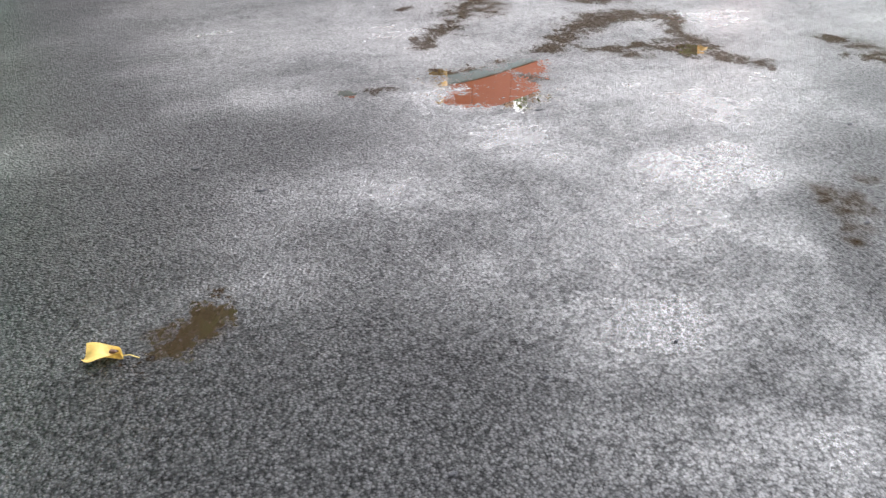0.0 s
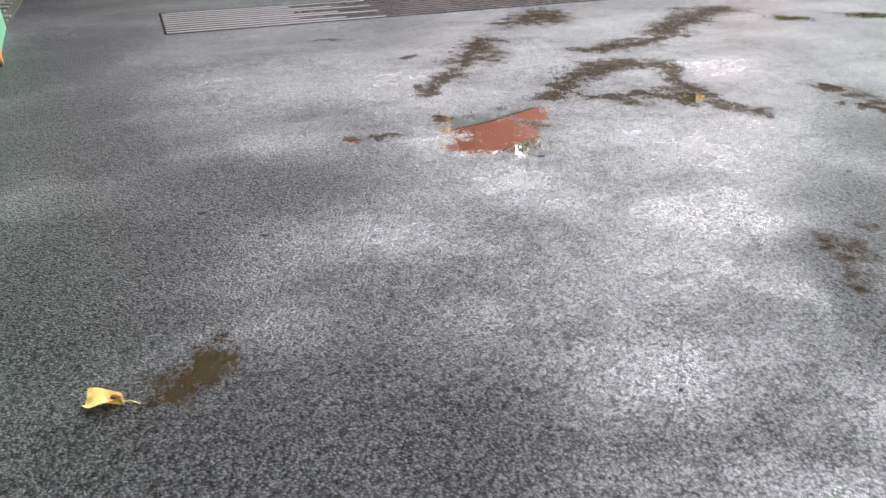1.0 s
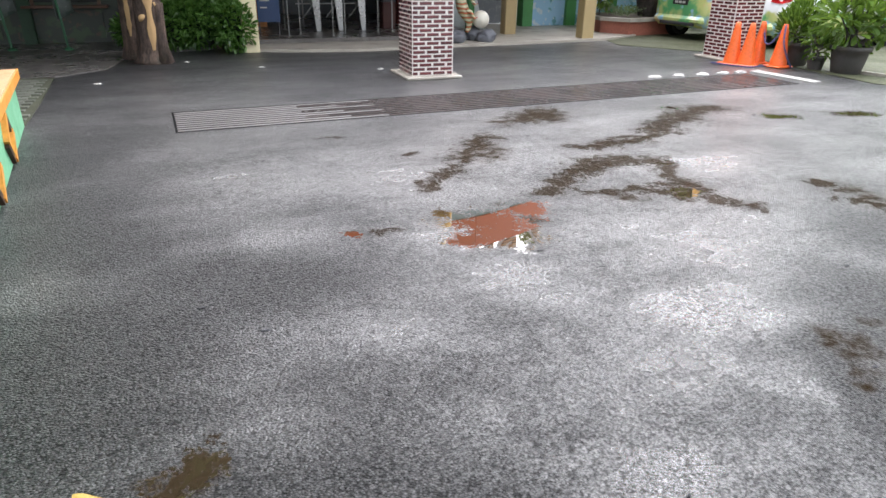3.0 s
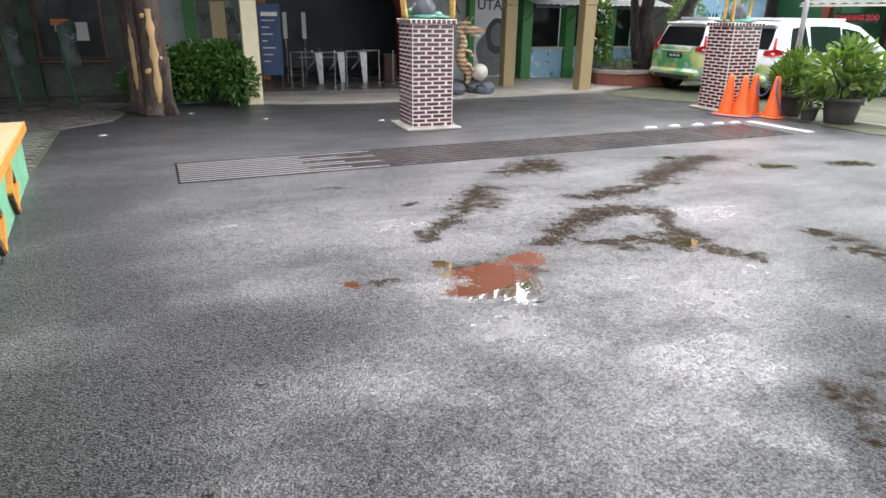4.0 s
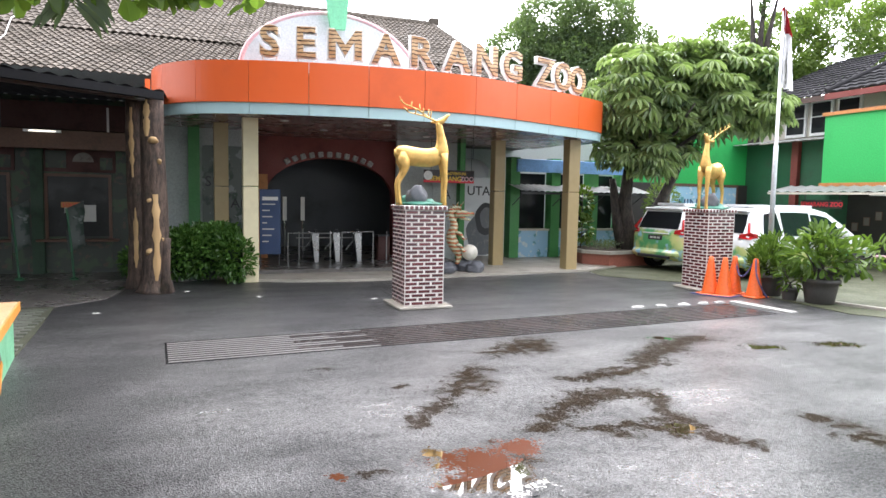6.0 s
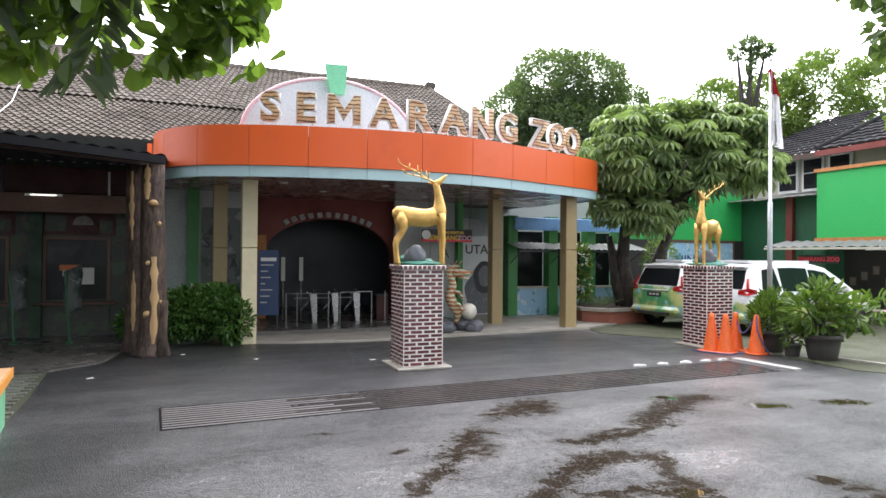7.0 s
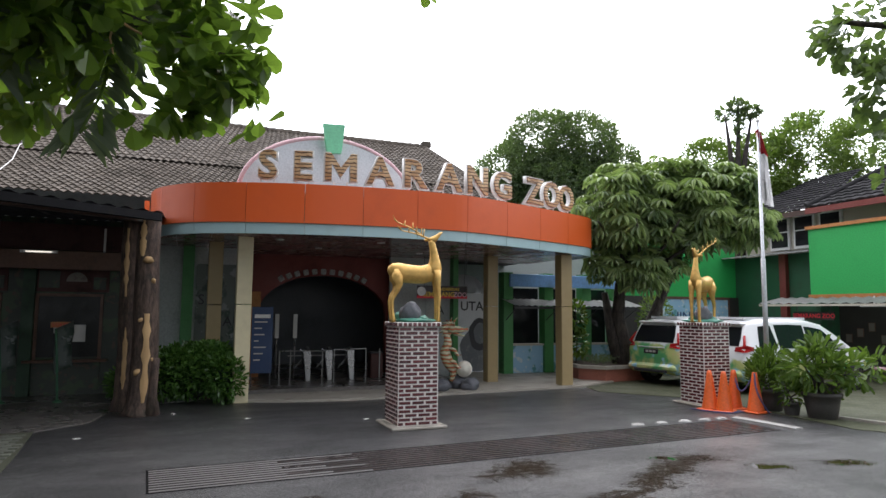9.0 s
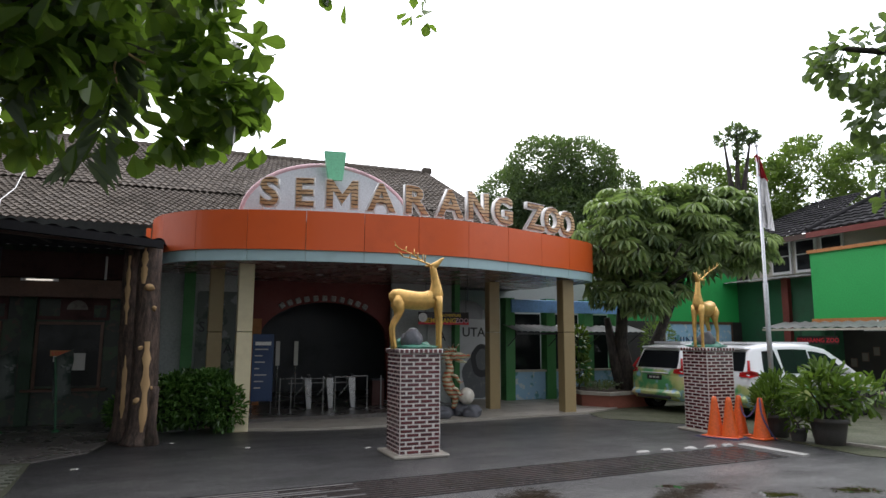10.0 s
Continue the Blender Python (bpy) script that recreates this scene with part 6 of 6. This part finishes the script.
def umbrella_tree():
    t = thing("umbrella_tree", "leafy umbrella tree with drooping whorls of long leaves in a planter", "tree")
    rg = np.random.default_rng(5)
    pr = random.Random(6)
    bm = bmesh.new()
    tube(bm, [(11.5, 14.6, .38), (11.5, 14.55, .9), (11.3, 14.5, 1.7), (11.3, 14.4, 2.6), (11.5, 14.3, 3.6)], [.30, .22, .18, .15, .09], 14, 1, .1, pr)
    tube(bm, [(11.6, 14.55, .38), (11.8, 14.45, .9), (12.2, 14.25, 1.6), (12.5, 14.0, 2.5), (12.8, 13.7, 3.4)], [.26, .20, .16, .12, .07], 14, 1, .1, pr)
    tube(bm, [(11.4, 14.6, .38), (11.2, 14.65, 1.2), (11.0, 14.7, 2.4)], [.2, .15, .08], 12, 1, .1, pr)
    for k in range(16):
        a = pr.uniform(0, 6.28)
        tube(bm, [(11.7 + pr.uniform(-.5, .9), 14.3, 2.6), (11.9 + 1.2 * math.cos(a), 14.1 + 1.0 * math.sin(a), 3.6), (11.9 + 2.0 * math.cos(a), 14.0 + 1.6 * math.sin(a), 4.2)], [.06, .045, .02], 7)
    part("trunk", bm, M_BARK2, t, "dark twisted stems", True)
    blobs = [(11.15, 14.0, 4.75, 1.3, 1.3, 1.05), (12.1, 13.7, 5.15, 1.4, 1.3, .95), (13.3, 13.3, 4.7, 1.35, 1.2, 1.05), (11.0, 14.1, 5.5, .7, .7, .5), (12.9, 13.5, 5.75, .6, .6, .4), (11.3, 13.9, 3.7, 1.15, 1.0, .95), (12.1, 13.6, 3.7, 1.0, 1.0, .8), (13.9, 13.0, 4.5, .9, 1.0, .7), (10.75, 14.2, 4.2, .8, .9, .8), (12.9, 13.3, 4.3, .9, .9, .6), (10.6, 13.9, 3.3, .6, .6, .6), (11.4, 13.6, 2.9, .7, .6, .45), (14.6, 13.0, 4.3, .7, .7, .6), (14.3, 13.2, 5.5, .8, .8, .6)]
    c, d = clumps(rg, blobs, 1650)
    keep = np.array([noise.noise(Vector(q) * 1.3) > -.15 for q in c])
    c, d = c[keep], d[keep]
    n = len(c)
    k = 11
    ang = (np.arange(k) / k * 2 * np.pi)[None] + rg.uniform(0, 6.28, (n, 1))
    axis = d * .45 + np.array((0, 0, .8)) + rg.normal(0, .12, d.shape)
    axis /= np.linalg.norm(axis, axis=1, keepdims=True)
    s = np.cross(axis, (0.31, .77, .12))
    s /= np.linalg.norm(s, axis=1, keepdims=True)
    v = np.cross(axis, s)
    ways = s[:, None] * np.cos(ang)[..., None] + v[:, None] * np.sin(ang)[..., None] - axis[:, None] * rg.uniform(.2, .7, (n, 1, 1))
    places = np.repeat(c[:, None], k, 1).reshape(-1, 3)
    ways = ways.reshape(-1, 3)
    L = np.repeat(rg.uniform(.26, .44, n), k)
    leaves("leaves", places + ways * .04, ways, L, L * .25, M_UMBRELLA, t, roll=.08, rng=rg)
    return t


umbrella_tree()
t = thing("climbing_plant", "light green climbing plant beside the planter", "plant")
part("stem", tube(bmesh.new(), [(10.3, 15.1, .4), (10.35, 15.1, 1.2), (10.3, 15.1, 2.1)], [.02, .02, .01], 6), M_BARK2, t)
p, d = clumps(g, [(10.35, 15.0, 1.0, .18, .18, .35), (10.3, 15.0, 1.7, .2, .2, .4)], 320)
leaves("leaves", p, d, g.uniform(.1, .18, len(p)), g.uniform(.07, .11, len(p)), M_POTLEAF, t, rng=g)
t = thing("yard_shrub", "slender grey-green shrub by the green wall", "bush")
part("stem", tube(bmesh.new(), [(13.5, 15.6, 0), (13.6, 15.6, 1.4), (13.5, 15.6, 2.4)], [.04, .03, .01], 6), M_BARK2, t)
p, d = clumps(g, [(13.5, 15.6, 1.6, .5, .5, .8), (13.4, 15.5, .7, .6, .5, .5)], 1600)
leaves("leaves", p, d, g.uniform(.06, .12, len(p)), g.uniform(.03, .06, len(p)), M_TREE2, t, rng=g)


# ---- trees behind ----
def big_tree(x, y, h, label, blobs, count, size, material, seed, thin=-.12):
    t = thing("background_tree", label, "tree")
    rg, pr = np.random.default_rng(seed), random.Random(seed)
    bm = bmesh.new()
    cz = np.mean([b[2] for b in blobs])
    tube(bm, [(x, y, 0), (x + .1, y, h * .3), (x, y + .1, h * .6)], [.35, .28, .2], 12, 1, .08, pr)
    for b in blobs:
        tube(bm, [(x, y, h * .45), ((x + b[0]) / 2, (y + b[1]) / 2, (h * .5 + b[2]) / 2 + .3), (b[0], b[1], b[2])], [.16, .10, .03], 8)
    part("trunk", bm, M_BARK2, t, "", True)
    p, d = clumps(rg, blobs, count)
    # break the crown into tufts with gaps
    keep = np.array([noise.noise(Vector(q) * 1.1) > thin for q in p])
    p, d = p[keep], d[keep]
    leaves("crown", p, d + rg.normal(0, .6, d.shape), rg.uniform(size * .6, size * 1.3, len(p)), rg.uniform(size * .3, size * .6, len(p)), material, t, rng=rg)
    return t


big_tree(15.5, 25.5, 11, "tall dark green tree behind the entrance", [(14.2, 26, 8.2, 1.8, 1.8, 1.5), (15.6, 25.5, 9.6, 1.9, 1.8, 1.7), (17.2, 24.8, 9.6, 1.8, 1.7, 1.6), (18.2, 24.3, 8.4, 1.7, 1.6, 1.5), (13.2, 26.6, 7.2, 1.4, 1.4, 1.2), (16.3, 25, 7.6, 2.4, 2, 1.6), (15.0, 26, 7.0, 2.2, 1.8, 1.8), (17.6, 24.4, 7.2, 1.9, 1.8, 1.6)], 70000, .17, M_TREE, 31, -.28)
big_tree(22.5, 20.5, 9, "light green tree behind the side building", [(19.4, 21.8, 7.2, 1.4, 1.4, 1.3), (21.0, 20.8, 7.8, 1.7, 1.6, 1.5), (22.6, 19.6, 7.8, 1.8, 1.6, 1.6), (24.5, 18.6, 8.4, 2.0, 1.8, 1.9), (20.2, 21.2, 6.2, 1.5, 1.3, 1.1), (18.2, 22.6, 6.8, 1.3, 1.3, 1.2), (22.0, 20.0, 6.6, 2.0, 1.6, 1.4), (26.5, 17.5, 8.2, 2.0, 1.8, 1.9)], 46000, .19, M_TREE2, 32, -.2)
big_tree(20.2, 18.6, 11, "slim tree with a dark tuft at its top", [(20.2, 18.4, 10.1, .34, .3, .2), (20.6, 18.1, 9.8, .32, .3, .18), (19.8, 18.7, 9.75, .3, .3, .18), (20.2, 18.4, 9.2, .15, .15, .4)], 750, .2, M_TREE, 33, -.2)
big_tree(-6.5, 26, 9, "pale tree behind the old hall", [(-8, 25, 6.6, 1.6, 1.5, 1.8), (-7, 26, 8.0, 1.5, 1.5, 1.2)], 2500, .3, M_TREE2, 34)


# ---- broad-leaved trees that reach over the forecourt ----
def overhang(label, trunk_at, blobs, count, size, seed, limbs, material=M_ALMOND, thin=-.12):
    t = thing("overhanging_tree", label, "tree")
    rg, pr = np.random.default_rng(seed), random.Random(seed)
    bm = bmesh.new()
    tx, ty = trunk_at
    tube(bm, [(tx, ty, 0), (tx, ty + .1, 2.2), (tx + .1, ty, 5.2)], [.32, .26, .2], 14, 1, .07, pr)
    for pts in limbs:
        tube(bm, pts, [.09 * (1 - .8 * i / (len(pts) - 1)) + .008 for i in range(len(pts))], 8)
    part("trunk", bm, M_BARK2, t, "", True)
    p, d = clumps(rg, blobs, count)
    keep = np.array([noise.noise(Vector(q) * 2.3) > thin for q in p])
    p, d = p[keep], d[keep]
    leaves("crown", p, d * .5 + rg.normal(0, .6, d.shape) + (0, 0, -.35), rg.uniform(size * .6, size * 1.2, len(p)), rg.uniform(size * .55, size * .85, len(p)), material, t, form=OBOVATE, rng=rg)
    return t


overhang("broad-leaved tree whose low branches hang into the view", (-5.5, 2.5),
         [(-1.1, 4.6, 3.65, .75, .6, .60), (-.45, 4.6, 3.62, .6, .55, .55), (.1, 4.65, 3.68, .45, .45, .50), (.35, 4.7, 3.85, .3, .3, .40), (-.6, 4.5, 4.2, .9, .6, .5), (-1.3, 4.2, 4.3, 1.2, 1.0, .8), (-.2, 4.4, 4.55, .6, .6, .4), (-2.4, 3.4, 5.0, 1.6, 1.6, 1.0), (.22, 4.6, 3.42, .22, .3, .2), (-.05, 4.6, 3.40, .25, .3, .2), (.38, 4.65, 3.6, .2, .3, .25), (-.5, 4.6, 3.45, .3, .3, .2), (-1.0, 4.6, 3.4, .35, .3, .25), (.45, 4.6, 3.3, .2, .25, .16), (.2, 4.6, 3.2, .2, .25, .14)], 4700, .20, 41,
         [[(-5.4, 2.5, 3.6), (-3.4, 3.6, 4.2), (-1.6, 4.4, 4.2), (-.5, 4.6, 3.9), (.35, 4.7, 3.75)], [(-5.4, 2.5, 4.2), (-3.6, 2.8, 5.2), (-2.2, 3.3, 5.6)], [(-5.4, 2.5, 4.2), (-3.6, 5.0, 5.6), (-2.2, 6.5, 6.1)]], thin=-.12)
overhang("dark broad-leaved tree at the edge of the forecourt", (11.5, 3.2),
         [(8.0, 4.8, 5.25, .85, .7, .40), (8.0, 4.5, 4.5, .6, .6, .55), (8.0, 4.4, 3.75, .65, .6, .50), (9.3, 4.0, 4.8, 1.2, 1.1, 1.2), (10.5, 3.5, 6.0, 2.0, 1.8, 1.6)], 9000, .17, 43,
         [[(11.5, 3.2, 3.4), (9.8, 3.9, 4.4), (8.6, 4.4, 4.4), (8.0, 4.7, 4.2)], [(11.5, 3.2, 4.2), (9.6, 4.1, 5.2), (8.4, 4.7, 5.4), (7.5, 5.1, 5.5)]], M_TREE)
overhang("high branches over the forecourt", (4.5, -6.0),
         [(2.11, 5.38, 5.02, .12, .12, .16), (1.30, 5.3, 5.02, .14, .12, .08), (2.6, 4.6, 5.5, .3, .5, .2)], 110, .17, 44,
         [[(4.6, -6, 4.8), (4.0, -1, 7.2), (3.0, 3.0, 6.6), (2.1, 5.3, 5.15)], [(3.0, 3.0, 6.6), (2.2, 4.4, 6.0), (1.3, 5.3, 5.1)]], thin=-2)

rg = np.random.default_rng(77)
# mostly out of view, added to block sky light and darken ground reflections
t = thing("added_shade_tree", "large mostly unseen tree added overhead to shade forecourt and booth", "tree")
bm = bmesh.new()
tube(bm, [(-3.5, -5, 0), (-3.4, -4.8, 3), (-3.0, -4.2, 6)], [.45, .36, .28], 14, 1, .07, random.Random(3))
BOUGHS = [(-1.35, 8.9, 6.3, 1.3, 1.3, 1.1), (-3.2, 8.2, 6.4, 1.8, 1.6, 1.3), (-1.0, 7.2, 6.7, 1.2, 1.2, .8), (-2.2, 10.5, 7.6, 1.6, 1.6, 1.4), (-1.4, 4.6, 7.0, 1.5, 1.5, .7), (-1.9, 5.2, 6.0, 1.4, 1.2, .5), (-3.2, 6.5, 7.3, 1.6, 1.5, .6), (-3.0, 3.2, 5.7, 1.4, 1.4, .6), (-1.6, 3.0, 6.3, 2.0, 1.6, .7), (-1.2, 5.8, 7.1, 1.9, 1.8, .7), (-3.6, 5.0, 6.6, 2.0, 2.0, 1.0), (-2.9, 8.6, 8.7, 2.0, 2.0, 1.0), (-.2, .4, 6.4, 1.8, 2.0, .7), (-3.6, .6, 6.6, 2.4, 2.4, 1.1), (-4.5, -3.5, 7.2, 3.2, 3.0, 1.4), (-.5, -5.0, 7.4, 3.2, 3.0, 1.4), (3.8, -6.0, 7.6, 3.4, 3.0, 1.4), (-7.5, 1.0, 6.6, 2.8, 3.0, 1.3), (-5.2, 7.2, 6.4, 2.3, 2.2, 1.0), (-9.0, 7.0, 6.0, 2.6, 3.0, 1.6), (-10.5, 3.0, 4.0, 2.0, 3.0, 2.4), (7.5, -4.0, 7.4, 3.0, 3.0, 1.4)]
for b in BOUGHS:
    tube(bm, [(-3.0, -4.2, 5.6), ((b[0] - 3) / 2, (b[1] - 4.2) / 2, 6.6), b[:3]], [.2, .13, .04], 9)
part("trunk", bm, M_BARK2, t, "", True)
p, d = clumps(rg, BOUGHS, 52000)
leaves("crown", p, d + rg.normal(0, .6, d.shape), rg.uniform(.25, .5, len(p)), rg.uniform(.18, .34, len(p)), M_TREE, t, form=OBOVATE, rng=rg)

# long fern-like fronds and a bare branch among the leaves
g = np.random.default_rng(9)
FRONDS = ([(-1.9, 4.2, 4.6), (-1.2, 4.5, 4.35), (-.75, 4.65, 3.9), (-.45, 4.6, 3.5), (-.58, 4.55, 3.0)], [(-1.6, 4.2, 4.7), (-.95, 4.45, 4.3), (-.92, 4.5, 3.95), (-1.0, 4.5, 3.62)],
          [(-1.2, 4.2, 4.6), (-.70, 4.45, 4.15), (-.52, 4.5, 3.9), (-.40, 4.5, 3.58)], [(-1.7, 4.3, 4.5), (-1.2, 4.45, 4.1), (-1.05, 4.5, 3.7), (-1.08, 4.5, 3.35)])
for pts in FRONDS:
    t = thing("palm_frond", "drooping feathery palm frond among the broad leaves", "palm frond", group="palm fronds")
    spine = rounded(pts, 22)
    part("rib", tube(bmesh.new(), spine, [.010] * len(spine), 6), M_POTLEAF, t)
    pl = np.array([tuple(q) for q in spine for _ in (0, 1)])
    wy = np.array([((1 if k else -1) * .8, .12, -.75) for q in spine for k in (0, 1)]) + g.normal(0, .14, (len(pl), 3))
    leaves("foliage", pl, wy, g.uniform(.18, .32, len(pl)), np.full(len(pl), .022), M_TREE, t, roll=.2, rng=g)
t = thing("bare_branch", "thin pale bare branch among the broad leaves", "branch")
part("stem", tube(bmesh.new(), rounded([(-.95, 4.4, 4.5), (-.72, 4.42, 4.12), (-.38, 4.42, 3.78), (-.05, 4.45, 3.66), (.15, 4.5, 3.68)], 8), [.014 - .0003 * k for k in range(33)], 7), M_SAWN, t, "", True)
part("twig", tube(bmesh.new(), [(-.40, 4.42, 3.80), (-.42, 4.42, 3.64), (-.38, 4.42, 3.47)], [.009, .007, .004], 6), M_SAWN, t, "", True)


# ---- green bench wall ----
def bench_wall():
    t = thing("bench_wall", "long low sea-green wall with an orange top and orange zigzag trim", "low wall", pose(-1.66, 7.66, 0, 0, 0, -83.0))
    # local x runs back along the forecourt's edge, y points away from it
    part("body", boxes((0, -.75, 0, 6.6, 0, .52), bevel=.01), M_BENCHGREEN, t)
    part("top", boxes((-.03, -.80, .52, 6.7, .05, .60), bevel=.012), M_BENCHTOP, t, "peeling orange and cream top")
    part("top_edge", boxes((-.035, .05, .50, 6.7, .066, .604), bevel=.006), M_BENCHORANGE, t, "orange front edge")
    for k in range(5):
        x = 1.55 + k * 1.15

        def strip(x0, z0, x1, z1, w, material, depth):
            d = Vector((x1 - x0, z1 - z0)).normalized()
            n = Vector((-d.y, d.x)) * w / 2
            pts = [(x0 + n.x, z0 + n.y), (x1 + n.x, z1 + n.y), (x1 - n.x, z1 - n.y), (x0 - n.x, z0 - n.y)]
            bm = slab_xz(bmesh.new(), pts, .002, depth)
            bmesh.ops.recalc_face_normals(bm, faces=bm.faces)
            part("trim_strip", bm, material, t, "orange strip" if material is M_BENCHORANGE else "dark brown strip")
        strip(x, .46, x + .22, .24, .07, M_BENCHORANGE, .045)
        strip(x, .46, x - .20, .26, .07, M_DARKWOOD, .035)
        strip(x - .20, .26, x + .02, .05, .07, M_BENCHORANGE, .045)
        strip(x + .22, .24, x + .02, .05, .07, M_DARKWOOD, .035)
    return t


bench_wall()

# ---- small things on the ground ----
t = thing("fallen_leaf", "curled yellow fallen leaf with a thin stalk on the asphalt", "leaf", pose(-.40, 1.63, .006, 0, 0, -22))
bm = bmesh.new()
n = 9
g = []
for i in range(n + 1):
    f = i / n
    w = .052 * math.sin(math.pi * min(1, .12 + .86 * f)) ** .6 * (1 - .25 * f)
    g.append([bm.verts.new((-.065 + .13 * f, w * s, .004 + .022 * s * s + .012 * math.sin(f * 5 + s * 2))) for s in (-1, -.6, -.2, .2, .6, 1)])
for a, b in zip(g, g[1:]):
    for i in range(5):
        bm.faces.new((a[i], a[i + 1], b[i + 1], b[i]))
bmesh.ops.solidify(bm, geom=bm.faces[:], thickness=0.0015)
part("blade", bm, M_FALLEN, t, "", True)
part("stalk", tube(bmesh.new(), [(.06, 0, .008), (.09, .004, .01), (.125, -.004, .004)], [.0018, .0015, .0015], 6), M_FALLEN, t)
part("dark_spot", lump(bmesh.new(), (.03, .012, .016), (.016, .010, .004), 3, .4), M_DARKWOOD, t, "small dark brown spot", True)
pr = random.Random(12)
for x, y, s in ((-.01, 2.94, .022), (.28, 2.60, .022), (1.54, 1.0, .009), (.57, .77, .014), (1.01, 1.01, .010), (2.05, 3.02, .02), (3.75, 2.2, .02), (2.9, 1.35, .016)):
    bm = bmesh.new()
    lump(bm, (x, y, .004), (s * pr.uniform(.9, 1.4), s * .45, .006), pr.random() * 9, .5)
    tube(bm, [(x - s, y, .004), (x + s * .6, y + s * .7, .006)], [.0025, .0015], 5)
    solid("leaf_scrap", bm, M_INK, "dark wet leaf scrap on the asphalt", "leaf scrap", group="leaf scraps")
for x, y, a in ((3.07, 10.5, 20), (.02, 12.13, 70), (-2.05, 9.0, 40), (-1.2, 10.2, 15), (1.2, 11.2, 50)):
    bm = box(bmesh.new(), -.05, -.03, 0, .05, .03, .006, bevel=.002)
    ob = solid("paper_scrap", bm, M_PAPER, "small pale paper scrap on the wet ground", "litter", group="paper scraps")
    ob.matrix_basis = pose(x, y, .004 if x > -1.8 else .03, 3, 0, a)

# ---- block paving beside the low wall, the nearest blocks one by one ----
pave = solid("paving", prism(bmesh.new(), [(-6, 7.9), (-1.66, 7.7), (-1.72, 9.0), (-1.86, 10.95), (-6, 10.95)], -.04, .006), M_JOINT, "grey block paving with mossy joints", "pavement", "structure")
bm = box(bmesh.new(), -.098, -.048, -.02, .098, .048, .02, bevel=.006)
me = bpy.data.meshes.new("paving_block")
bm.to_mesh(me)
bm.free()
me.materials.append(M_PAVER)
pr = random.Random(3)
count = 0
for j in range(30):
    for i in range(12):
        x, y = -1.80 - i * .204 - (.1 if j % 2 else 0), 7.98 + j * .1035
        if x + .1 < -1.66 - .06 * (y - 7.7) and y < 10.9 and count < 300:
            ob = new("paving_block", me)
            ob.parent = pave
            ob.matrix_basis = pose(x, y, pr.uniform(-.003, .004), pr.uniform(-.6, .6), pr.uniform(-.6, .6), pr.uniform(-.5, .5))
            count += 1
